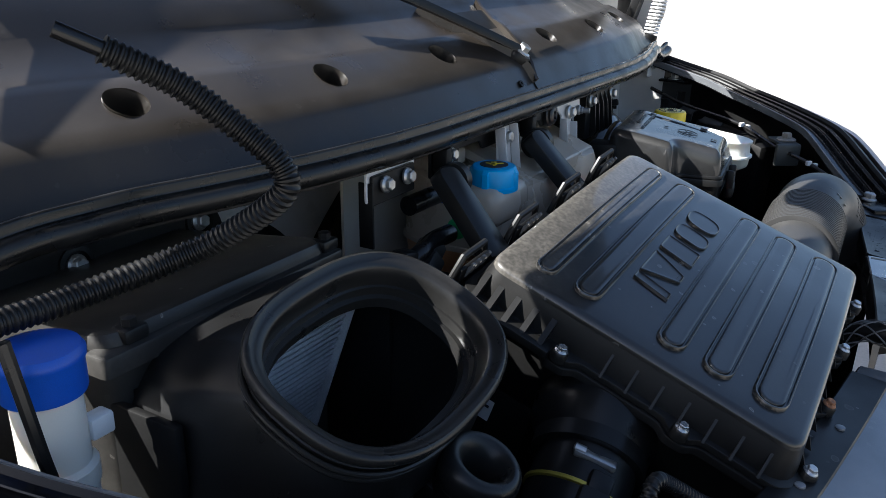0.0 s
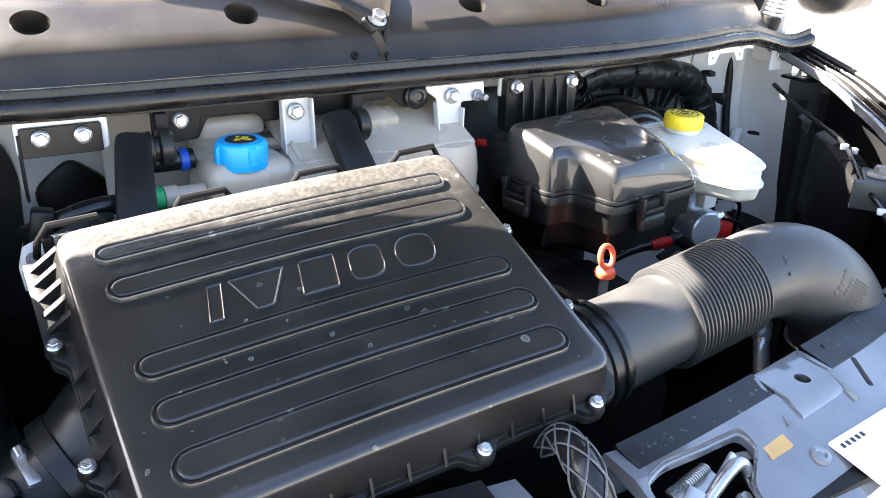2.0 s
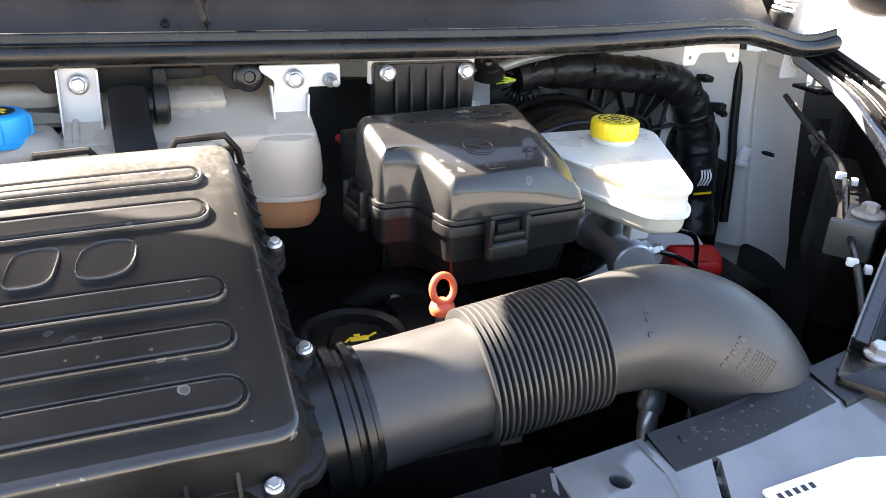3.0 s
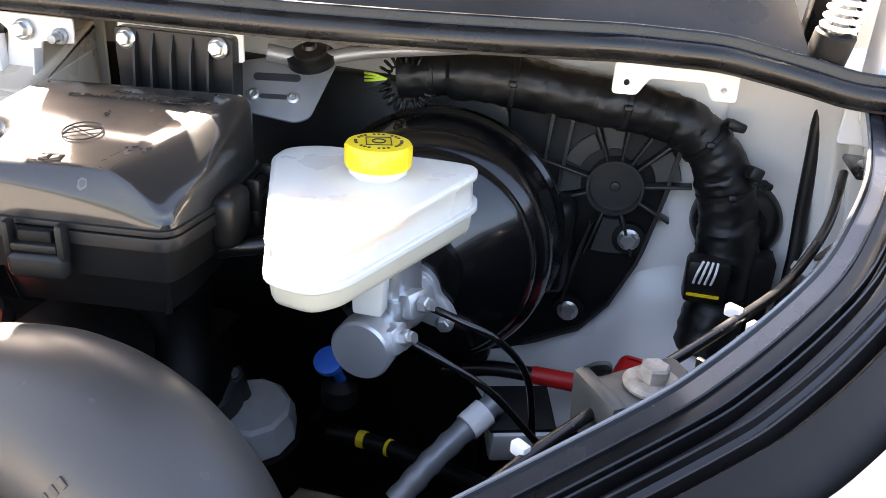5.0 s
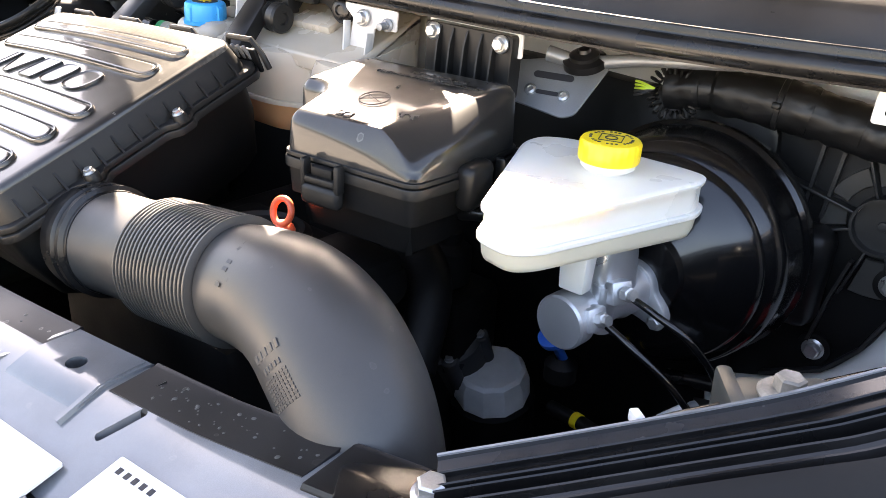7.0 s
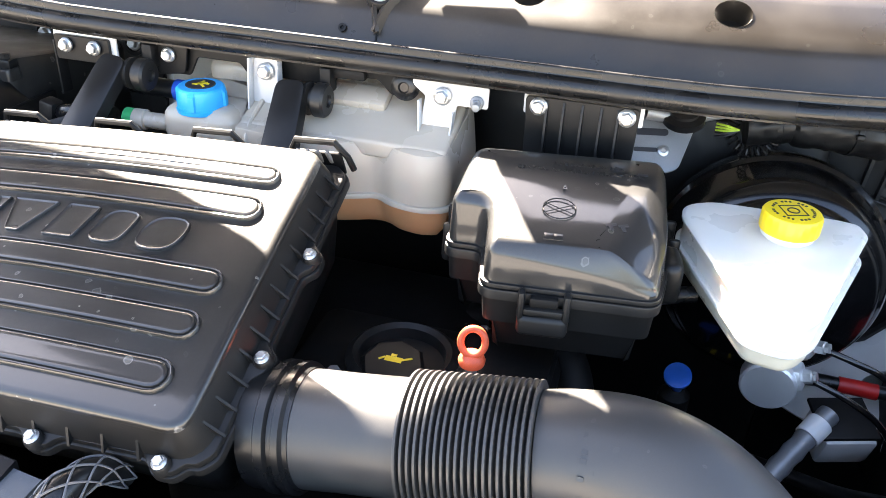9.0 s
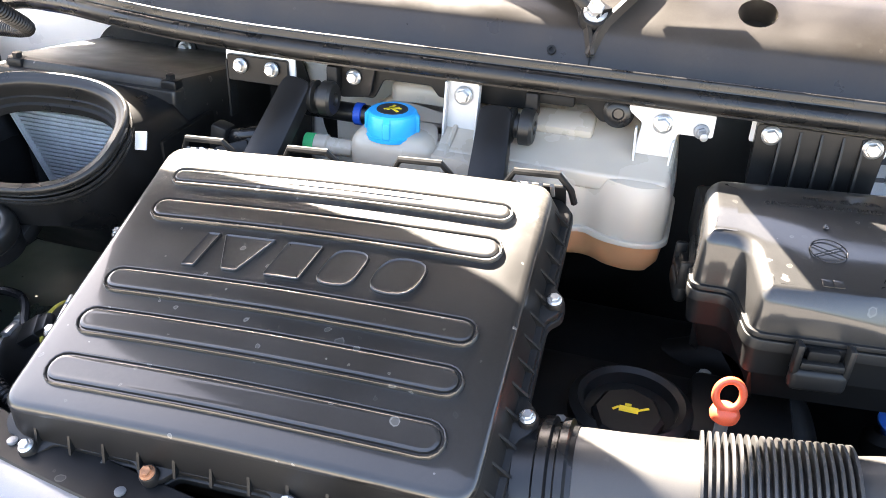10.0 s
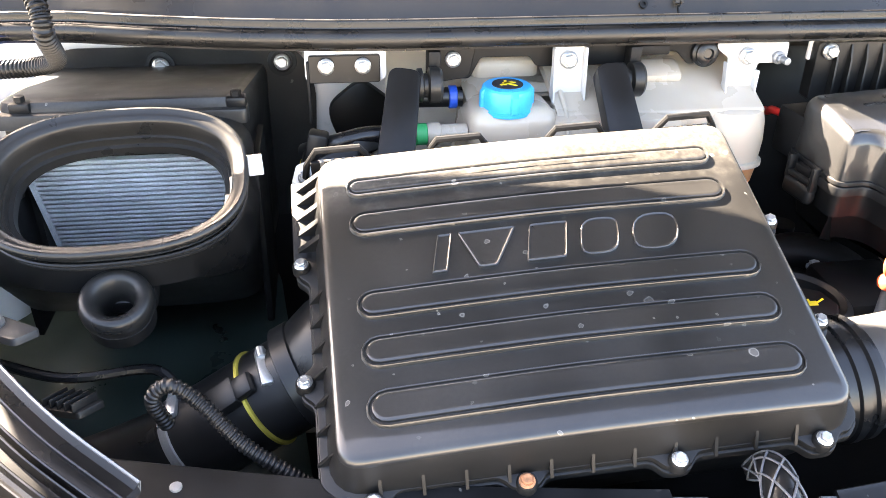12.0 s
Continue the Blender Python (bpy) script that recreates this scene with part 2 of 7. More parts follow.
def basis(o, x, z):
    """A frame at o whose x axis lies along x and whose z axis lies near z."""
    ex = Vector(x).normalized()
    ez = (Vector(z) - Vector(z).dot(ex) * ex).normalized()
    ey = ez.cross(ex)
    return Matrix(((ex.x, ey.x, ez.x, o[0]), (ex.y, ey.y, ez.y, o[1]), (ex.z, ey.z, ez.z, o[2]), (0, 0, 0, 1)))


def along(o, z):
    """A frame at o whose z axis lies along z."""
    z = Vector(z).normalized()
    side = Vector((1, 0, 0)) if abs(z.x) < 0.9 else Vector((0, 1, 0))
    return basis(o, side - side.dot(z) * z, z)


def thing(name, at, label, category, group="", kind=""):
    ob = new(name)
    ob.empty_display_size = 0.02
    ob.location = at
    ORIGIN[ob.name] = Vector(at)
    return tagged(ob, label, category, group, kind)


def finish(ob, mat, sharp=38):
    ob.data.materials.append(mat)
    ob.data.shade_smooth()
    ob.data.set_sharp_from_angle(angle=radians(sharp))
    return ob


def mesh_of(name, bm, off=None):
    if off is not None:
        bm.transform(Matrix.Translation(-off))
    bmesh.ops.recalc_face_normals(bm, faces=bm.faces[:])
    me = bpy.data.meshes.new(name)
    bm.to_mesh(me)
    bm.free()
    return me


def part(name, bm, mat, parent, label="", sharp=38):
    """One mesh, given in world coordinates, as a part of a thing."""
    off = ORIGIN[parent.name]
    ob = new(name, mesh_of(name, bm, off))
    ob.parent = parent
    ORIGIN[ob.name] = off
    return tagged(finish(ob, mat, sharp), label)


def solo(name, bm, mat, label, category, kind="", at=None, group="", sharp=38):
    """A thing that is one mesh."""
    if at is None:
        low = min((v.co.z for v in bm.verts))
        c = sum((v.co for v in bm.verts), Vector()) / len(bm.verts)
        at = Vector((c.x, c.y, low))
    at = Vector(at)
    ob = new(name, mesh_of(name, bm, at))
    ob.location = at
    ORIGIN[ob.name] = at
    return tagged(finish(ob, mat, sharp), label, category, group, kind)


def fresh():
    return bmesh.new()


def box(bm, m, size, bevel=0.0, seg=2, taper=1.0):
    """A box centred on the frame m; taper scales its top face."""
    m = m if isinstance(m, Matrix) else Matrix.Translation(m)
    r = bmesh.ops.create_cube(bm, size=1.0)
    vs = r["verts"]
    for v in vs:
        v.co = Vector((v.co.x * size[0], v.co.y * size[1], v.co.z * size[2]))
        if v.co.z > 0:
            v.co.x *= taper
            v.co.y *= taper
    if bevel > 0:
        es = list({e for v in vs for e in v.link_edges})
        vs = list({v for v in vs} | set(bmesh.ops.bevel(bm, geom=es, offset=bevel, segments=seg, profile=0.5, affect="EDGES")["verts"]))
        vs = [v for v in vs if v.is_valid]
    bmesh.ops.transform(bm, matrix=m, verts=vs)
    return bm


def loft(bm, rings, cap=True, closed=True):
    """Skins rings of equal length."""
    rows_ = [[bm.verts.new(p) for p in ring] for ring in rings]
    n = len(rows_[0])
    for a, b in zip(rows_, rows_[1:]):
        for i in range(n if closed else n - 1):
            j = (i + 1) % n
            bm.faces.new((a[i], a[j], b[j], b[i]))
    if cap:
        bm.faces.new(rows_[0][::-1])
        bm.faces.new(rows_[-1])
    return bm


def lathe(bm, m, profile, n=28, cap=True):
    """Turns a profile of (radius, height) round the z axis of m."""
    rings = []
    for r, z in profile:
        r = max(r, 1e-5)
        rings.append([m @ Vector((r * math.cos(2 * math.pi * i / n), r * math.sin(2 * math.pi * i / n), z)) for i in range(n)])
    return loft(bm, rings, cap)


def smooth_path(pts, steps=8):
    """A Catmull-Rom curve through the points."""
    pts = [Vector(p) for p in pts]
    ext = [2 * pts[0] - pts[1], *pts, 2 * pts[-1] - pts[-2]]
    out = []
    for a, b, c, d in zip(ext, ext[1:], ext[2:], ext[3:]):
        for k in range(steps):
            t = k / steps
            out.append(0.5 * (2 * b + (c - a) * t + (2 * a - 5 * b + 4 * c - d) * t * t + (3 * b - a - 3 * c + d) * t ** 3))
    return out + [pts[-1]]


def frames_along(path, up=(0, 0, 1)):
    """Frames along a path: side, over, and the way on."""
    out, side = [], None
    for i, p in enumerate(path):
        t = (path[min(i + 1, len(path) - 1)] - path[max(i - 1, 0)]).normalized()
        if up is not None:
            s = t.cross(Vector(up)).normalized()
        else:
            ref = side if side is not None else (Vector((0, 0, 1)) if abs(t.z) < 0.8 else Vector((1, 0, 0)))
            s = (ref - ref.dot(t) * t).normalized()
        side = s
        out.append((p, s, s.cross(t).normalized(), t))
    return out


def tube(bm, path, radius, n=12, cap=True):
    """A round tube; radius may be a function of (share of the length, index)."""
    fr = frames_along(path, None)
    rings = []
    for i, (p, s, o, t) in enumerate(fr):
        r = radius(i / (len(fr) - 1), i) if callable(radius) else radius
        rings.append([p + r * (math.cos(2 * math.pi * k / n) * s + math.sin(2 * math.pi * k / n) * o) for k in range(n)])
    return loft(bm, rings, cap)


def strip(bm, path, profile, up=(0, 0, 1), cap=True):
    """Sweeps a closed profile of (side, over) along a path, upright."""
    rings = [[p + a * s + b * o for a, b in profile] for p, s, o, t in frames_along(path, up)]
    return loft(bm, rings, cap)


def rounded(pts, r, n=4):
    """A polygon with its corners rounded; r may be one radius or one for each corner."""
    pts = [Vector((*p, 0)) if len(p) == 2 else Vector(p) for p in pts]
    out = []
    for i, p in enumerate(pts):
        a, b = pts[i - 1], pts[(i + 1) % len(pts)]
        rr = r[i] if isinstance(r, (list, tuple)) else r
        da, db = (a - p), (b - p)
        rr = min(rr, da.length * 0.45, db.length * 0.45)
        q0, q1 = p + da.normalized() * rr, p + db.normalized() * rr
        for k in range(n + 1):
            t = k / n
            out.append((1 - t) ** 2 * q0 + 2 * t * (1 - t) * p + t * t * q1)
    return out


def inset(pts, d):
    """Moves a rounded outline towards its middle by about d."""
    c = sum(pts, Vector()) / len(pts)
    out = []
    for i, p in enumerate(pts):
        t = (pts[(i + 1) % len(pts)] - pts[i - 1])
        nrm = Vector((-t.y, t.x, 0))
        nrm = nrm.normalized() if nrm.length > 1e-9 else (c - p).normalized()
        if nrm.dot(c - p) < 0 and len(pts) < 0:
            nrm = -nrm
        out.append(p + nrm * d)
    return out


def slab(bm, m, outline, z0, z1, bevel=0.0, steps=2):
    """A plate of an outline (anticlockwise) between two heights with softened top edges."""
    rings = [[m @ Vector((p.x, p.y, z0)) for p in outline]]
    if bevel > 0:
        for k in range(steps + 1):
            a = math.pi / 2 * k / steps
            ins = inset(outline, bevel * (1 - math.cos(a)))
            rings.append([m @ Vector((p.x, p.y, z1 - bevel + bevel * math.sin(a))) for p in ins])
    else:
        rings.append([m @ Vector((p.x, p.y, z1)) for p in outline])
    return loft(bm, rings)


def dense(pts, step):
    """The outline with its long edges divided into steps."""
    out = []
    for a, b in zip(pts, pts[1:] + pts[:1]):
        n = max(1, int((b - a).length / step + 0.5))
        out += [a.lerp(b, k / n) for k in range(n)]
    return out


def stadium(u0, u1, v0, v1, n=8):
    """The outline of a bar with round ends, anticlockwise."""
    r = (v1 - v0) / 2
    c = (v0 + v1) / 2
    pts = [Vector((u1 - r + r * math.cos(a), c + r * math.sin(a), 0)) for a in np.linspace(-math.pi / 2, math.pi / 2, n)]
    pts += [Vector((u0 + r + r * math.cos(a), c + r * math.sin(a), 0)) for a in np.linspace(math.pi / 2, 1.5 * math.pi, n)]
    return pts


def hex_bolt(parent, at, normal, size=0.013, mat=None, name="bolt", washer=True, label=""):
    """A flanged hexagon bolt head standing on a surface."""
    m, bm = along(at, normal), fresh()
    if washer:
        lathe(bm, m, [(size * 0.78, -0.002), (size * 0.78, 0.0006), (size * 0.6, 0.0022)], 20)
    h = size * 0.55
    lathe(bm, m @ Matrix.Rotation(0.3, 4, "Z"), [(size * 0.56, 0.0012), (size * 0.56, h), (size * 0.46, h + size * 0.08), (size * 0.25, h + size * 0.07)], 6)
    return part(name, bm, mat or ZINC, parent, label, sharp=25)


def cut(ob, cutter):
    """Takes the cutter's volume away from a mesh object."""
    me = mesh_of("cutter", cutter, ORIGIN[ob.name])
    c = new("cutter", me)
    c.matrix_basis = Matrix.Translation(ORIGIN[ob.name])
    if ob.parent is None:
        ob.location = ORIGIN[ob.name]
    mod = ob.modifiers.new("cut", "BOOLEAN")
    mod.operation, mod.solver, mod.object = "DIFFERENCE", "EXACT", c
    bpy.context.view_layer.update()
    dg = bpy.context.evaluated_depsgraph_get()
    done = bpy.data.meshes.new_from_object(ob.evaluated_get(dg))
    ob.modifiers.clear()
    ob.data = done
    bpy.data.objects.remove(c)
    ob.data.shade_smooth()
    ob.data.set_sharp_from_angle(angle=radians(38))
    return ob


def lettering(parent, words, m, height, mat, depth=0.0006, name="lettering"):
    """Raised writing on a surface, centred on the frame m."""
    cu = bpy.data.curves.new(name, "FONT")
    cu.body, cu.size, cu.extrude, cu.align_x, cu.align_y = words, height, depth, "CENTER", "CENTER"
    tmp = bpy.data.objects.new(name, cu)
    scene.collection.objects.link(tmp)
    bpy.context.view_layer.update()
    me = bpy.data.meshes.new_from_object(tmp.evaluated_get(bpy.context.evaluated_depsgraph_get()))
    bpy.data.objects.remove(tmp)
    me.transform(Matrix.Translation(-ORIGIN[parent.name]) @ m)
    ob = new(name, me)
    ob.parent = parent
    ORIGIN[ob.name] = ORIGIN[parent.name]
    me.materials.clear()
    me.materials.append(mat)
    return ob

# ---- setting ----
MID = 0.12  # the vehicle's middle, across


def lip_y(x):
    """How far the bonnet seal stands back, across the vehicle."""
    d = abs(x - MID)
    return float(np.interp(d, (0.30, 0.38, 0.48, 0.58, 0.68, 0.74, 0.80, 0.86, 0.927), (0.0, 0.003, 0.015, 0.036, 0.062, 0.074, 0.092, 0.100, 0.105)))


bm = fresh()
bmesh.ops.create_grid(bm, x_segments=2, y_segments=2, size=150)
solo("ground", bm, CONCRETE, "pale sunlit concrete yard", "ground", "structure", at=(0, 0, 0))

# Firewall, with the tray below the cowl.
bm = fresh()
box(bm, (0.12, 0.245, 0.78), (1.96, 0.03, 0.78), 0.004)
solo("wall_firewall", bm, BODY_WHITE, "white painted steel firewall of the engine bay", "firewall", "structure")
bm = fresh()
xs = np.linspace(-0.66, 0.90, 42)
rings = []
for x in xs:
    y0 = lip_y(x) + 0.004
    rings.append([(x, y0, 1.171), (x, y0, 1.180), (x, 0.262, 1.192), (x, 0.262, 1.180), (x, y0 + 0.05, 1.166), (x, y0 + 0.012, 1.166)])
loft(bm, rings)
solo("cowl_tray", bm, BODY_BEIGE, "dusty off-white steel tray under the cowl", "body panel", "structure")

bm = fresh()
rings = []
for x in np.linspace(-0.20, 0.22, 18):
    rings.append([(x, 0.112, 1.168), (x, 0.106, 1.150), (x, 0.112, 1.128), (x, 0.112, 0.98), (x, 0.116, 0.98), (x, 0.116, 1.168)])
loft(bm, rings)
solo("panel_cowl_front", bm, BODY_BEIGE, "dusty off-white beaded panel behind the coolant tank", "body panel", "structure")
bm = fresh()
slab(bm, basis((0, 0.229, 0), (1, 0, 0), (0, -1, 0)), rounded([(-0.14, 0.46), (0.66, 0.46), (0.66, 1.085), (0.30, 1.10), (-0.02, 1.085), (-0.10, 1.02), (-0.14, 0.98)], 0.03), 0.0, 0.02, 0.008)
solo("firewall_insulation", bm, TAPE, "black felt sound insulation on the firewall", "insulation", "structure")
bm = fresh()
slab(bm, basis((0, 0.229, 0), (1, 0, 0), (0, -1, 0)), rounded([(-0.80, 0.46), (-0.14, 0.46), (-0.14, 0.93), (-0.29, 0.93), (-0.80, 0.93)], 0.03), 0.0, 0.01, 0.004)
solo("firewall_insulation_left", bm, TAPE, "black felt insulation low on the firewall", "insulation", "structure")

bm = fresh()
slab(bm, basis((0, 0.229, 0), (1, 0, 0), (0, -1, 0)), rounded([(0.66, 0.40), (1.09, 0.40), (1.09, 0.70), (0.66, 0.72)], 0.02), 0.0, 0.012, 0.004)
solo("firewall_insulation_right", bm, TAPE, "black felt insulation low on the firewall's right", "insulation", "structure")

# Closing walls and floor of the bay, near-black to stand for its deep shade.
bm = fresh()
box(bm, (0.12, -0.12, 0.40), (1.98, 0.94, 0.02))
solo("floor", bm, ENGINE, "added near-black floor closing the engine bay as deep shade", "undertray", "structure")
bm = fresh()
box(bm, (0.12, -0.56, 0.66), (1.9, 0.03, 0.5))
solo("wall_front", bm, ENGINE, "radiator pack behind the front panel, coloured as deep shade", "radiator", "structure")


def rail_path(side):
    """The inner edge of a wing rail, front to back; side is +1 or -1."""
    pts = [(0.615, -0.416, 0.947), (0.666, -0.378, 0.969), (0.734, -0.330, 0.997), (0.819, -0.271, 1.034), (0.852, -0.240, 1.048),
           (0.891, -0.188, 1.061), (0.927, -0.131, 1.074), (0.951, -0.079, 1.087), (0.974, -0.015, 1.106), (0.986, 0.05, 1.122), (0.994, 0.14, 1.145)]
    if side < 0:
        pts = [(0.655, -0.435, 0.992), (0.72, -0.385, 1.012), (0.785, -0.318, 1.03), (0.85, -0.235, 1.046), (0.905, -0.15, 1.061),
               (0.95, -0.05, 1.08), (0.978, 0.05, 1.102), (0.992, 0.14, 1.13)]
        pts = [(2 * MID - x, y, z) for x, y, z in pts]
    return smooth_path(pts, 6)


for side in (1, -1):
    path = rail_path(side)
    bm = fresh()
    rings = []
    for p in path[:-6]:
        o = 0.06 * side
        rings.append([(p.x + o, p.y - 0.02, p.z - 0.012), (p.x + o + 0.012 * side, p.y - 0.02, p.z - 0.012),
                      (p.x + o + 0.05 * side, p.y - 0.01, 0.44), (p.x + o + 0.03 * side, p.y - 0.01, 0.44)])
    loft(bm, rings)
    # Right liner is near-black to carry the shade under the wing.
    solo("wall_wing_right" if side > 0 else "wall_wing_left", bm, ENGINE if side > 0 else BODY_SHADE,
         "inner wing liner with its shade coloured in near-black" if side > 0 else "white inner wing with its shade coloured in grey-green", "inner wing", "structure")

bm = fresh()
box(bm, (1.085, 0.12, 0.73), (0.02, 0.38, 0.70), 0.004)
solo("wall_right_pillar", bm, LINER, "dull grey painted liner at the rear of the right wing", "inner wing", "structure")
bm = fresh()
# Left pillar takes the shaded copy of the white body colour.
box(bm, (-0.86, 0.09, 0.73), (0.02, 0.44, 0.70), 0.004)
solo("wall_left_pillar", bm, BODY_SHADE, "white liner at the rear of the left wing, shade coloured in grey-green", "inner wing", "structure")

# White pressed panel between firewall and right wing.
bm = fresh()
plan = smooth_path([(0.890, 0.233, 0), (0.94, 0.226, 0), (0.985, 0.216, 0), (1.008, 0.200, 0), (1.024, 0.194, 0), (1.046, 0.204, 0), (1.052, 0.15, 0), (1.034, 0.092, 0)], 5)
rings = []
for z, grow in ((0.80, 0.0), (0.84, 0.0), (0.88, 0.004), (1.0, 0.0), (1.08, -0.004), (1.128, -0.010)):
    near = [(p.x - 0.18 * (z - 0.908) * max(0.0, (p.x - 0.94) / 0.1), p.y + grow, z - 0.25 * max(0, 0.86 - z) * (p.x - 0.90) / 0.1) for p in plan]
    rings.append(near + [(x + 0.003, y + 0.006, z) for x, y, z in near[::-1]])
loft(bm, rings)
inner_panel = solo("panel_inner_wing", bm, BODY_WHITE, "white pressed inner wing panel with a bolt hole", "body panel", "structure")
bm = fresh()
lathe(bm, along((1.046, 0.19, 0.958), (-0.2, -1, 0.0)), [(0.0055, -0.02), (0.0055, 0.03)], 12)
cut(inner_panel, bm)

# White apron at the firewall's foot on the right, curving forward, with a large hole and a flat step.
bm = fresh()
rings = []
for x in np.linspace(0.64, 0.900, 22):
    k = min(1.0, max(0.0, (x - 0.64) / 0.12)) ** 0.6
    zf = float(np.interp(x, (0.58, 0.66, 0.715, 0.772, 0.802, 0.827, 0.86, 0.90, 0.98), (0.735, 0.748, 0.768, 0.800, 0.830, 0.858, 0.872, 0.874, 0.874)))
    top = [(x, 0.231, zf + 0.035), (x, 0.224, zf + 0.008), (x, 0.208, zf - 0.012), (x, 0.208 - 0.028 * k, zf - 0.012 - 0.014 * k), (x, 0.207 - 0.067 * k, zf - 0.013 - 0.025 * k), (x, 0.206 - 0.096 * k, zf - 0.014 - 0.038 * k), (x, 0.205 - 0.107 * k, zf - 0.016 - 0.050 * k)]
    rings.append(top + [(a, b + 0.006, c - 0.006) for a, b, c in top[::-1]])
loft(bm, rings)
ledge = solo("ledge_firewall", bm, BODY_WHITE, "white pressed apron at the foot of the firewall", "body panel", "structure", sharp=60)
bm = fresh()
lathe(bm, along((0.790, 0.148, 0.785), (0.1, -0.45, 1)), [(0.022, -0.05), (0.022, 0.06)], 24)
lathe(bm, along((0.838, 0.135, 0.810), (0.1, -0.45, 1)), [(0.004, -0.05), (0.004, 0.06)], 12)
cut(ledge, bm)

# Left inner wing floor, white body with its shade put into a grey green colour.
bm = fresh()
out = rounded([(-0.78, -0.30), (-0.40, -0.42), (-0.30, -0.30), (-0.36, 0.22), (-0.80, 0.22)], 0.04)
rings = [[(p.x, p.y, 0.70) for p in out], [(p.x, p.y, 0.765) for p in out], [(p.x, p.y, 0.778) for p in inset(out, 0.02)]]
loft(bm, rings)
solo("panel_left_wing_floor", bm, BODY_SHADE, "white floor of the left wing with its shade coloured in grey-green", "body panel", "structure")

# ---- windscreen cowl ----
cowl = thing("windscreen_cowl", (MID, 0.1, 1.2), "grey-black plastic windscreen cowl with round drain holes", "cowl")
PROFILE = [(0.004, 1.176), (0.010, 1.186), (0.020, 1.197), (0.034, 1.222), (0.042, 1.231), (0.055, 1.239), (0.095, 1.262), (0.107, 1.268), (0.118, 1.268),
           (0.16, 1.290), (0.172, 1.300), (0.184, 1.318), (0.215, 1.338), (0.30, 1.38), (0.34, 1.385)]


def cowl_z(x, y):
    v = y - lip_y(x)
    for (a, za), (b, zb) in zip(PROFILE, PROFILE[1:]):
        if a <= v <= b:
            return za + (zb - za) * (v - a) / (b - a)
    return PROFILE[-1][1]


bm = fresh()
rings = []
for s in np.linspace(-1, 1, 64):
    def side_x(a):
        return MID + s * (0.812 - 0.10 * min(1.0, max(0.0, a - 0.01) / 0.10) ** 1.3)
    top = [(side_x(a), lip_y(side_x(a)) + a, z) for a, z in PROFILE]
    low = [(side_x(a), lip_y(side_x(a)) + a + 0.0015, z - 0.0035) for a, z in PROFILE[::-1]]
    rings.append(top + low)
loft(bm, rings)
panel = part("panel", bm, COWL, cowl, sharp=50)
COWL_N = Vector((0, -0.5, 0.866))
HOLES = [-0.483, -0.256, -0.033, 0.286, 0.501, 0.72]
bm = fresh()
for x in HOLES:
    c = Vector((x, lip_y(x) + 0.077, cowl_z(x, lip_y(x) + 0.077)))
    lathe(bm, along(c, COWL_N), [(0.0195, -0.05), (0.0195, 0.05)], 28)
cut(panel, bm)
for x in HOLES:
    c = Vector((x, lip_y(x) + 0.077, cowl_z(x, lip_y(x) + 0.077)))
    m = along(c, COWL_N)
    bm = fresh()
    lathe(bm, m, [(0.0196, 0.0002), (0.0193, -0.0006), (0.0188, -0.002), (0.0165, -0.012), (0.015, -0.022), (0.0145, -0.0235)], 28, cap=False)
    bm.faces.new([v for v in bm.verts][-28:])
    bmesh.ops.solidify(bm, geom=bm.faces[:], thickness=0.0008)
    part("drain_cup", bm, COWL, cowl)
bm = fresh()
lathe(bm, along((0.087, 0.0225, 1.205), (0, -0.85, 0.5)), [(0.0048, -0.001), (0.0048, 0.0012), (0.0022, 0.0012), (0.0022, -0.004)], 16)
part("plug", bm, PLASTIC_MATT, cowl)
bm = fresh()
tri_ = rounded([(0.127, 0.026), (0.205, 0.150), (0.055, 0.150)], [0.006, 0.01, 0.01])
rings = []
for dz in (0.0, 0.006):
    rings.append([(p.x, p.y, cowl_z(p.x, p.y) + 0.001 + dz) for p in (tri_ if dz == 0 else inset(tri_, 0.002))])
loft(bm, rings)
part("centre_trim", bm, PLASTIC_MATT, cowl, "matt black triangular centre trim")
for x1 in (0.215, 0.045):
    bm = fresh()
    ridge = [Vector((0.1275 + (x1 - 0.1275) * t, 0.022 + 0.145 * t, cowl_z(0.1275, 0.022 + 0.145 * t) + 0.002)) for t in np.linspace(0, 1, 14)]
    strip(bm, ridge, [(-0.003, -0.004), (0.003, -0.004), (0.0022, 0.008), (-0.0022, 0.008)])
    part("trim_edge", bm, COWL, cowl)
bm = fresh()
box(bm, basis((0.128, 0.0185, 1.196), (1, 0, 0), (0, -0.8, 0.6)), (0.0016, 0.03, 0.0022))
part("seam", bm, PLASTIC_MATT, cowl)

# Windscreen and scuttle behind it, to close the view upwards.
bm = fresh()
rings = []
for x in np.linspace(-0.70, 0.94, 24):
    b = -0.12 * ((x - MID) / 0.8) ** 2
    rings.append([(x, 0.36 + b, 1.375), (x, 0.85 + b, 1.90), (x, 0.855 + b, 1.895), (x, 0.366 + b, 1.37)])
loft(bm, rings)
solo("windscreen", bm, GLASS_DARK, "dark sloping windscreen glass", "windscreen", "structure")

# ---- bonnet seal ----
seal = thing("bonnet_seal", (MID, 0.0, 1.17), "worn black rubber bonnet seal with ridged lips", "seal")
ends = [(x, lip_y(x), float(np.interp(abs(x - MID), (0.66, 0.74, 0.80, 0.86, 0.905, 0.935), (1.183, 1.179, 1.166, 1.153, 1.153, 1.160)))) for x in np.linspace(MID - 0.935, MID + 0.935, 48)]
PATH_SEAL = smooth_path(ends, 3)
bm = fresh()
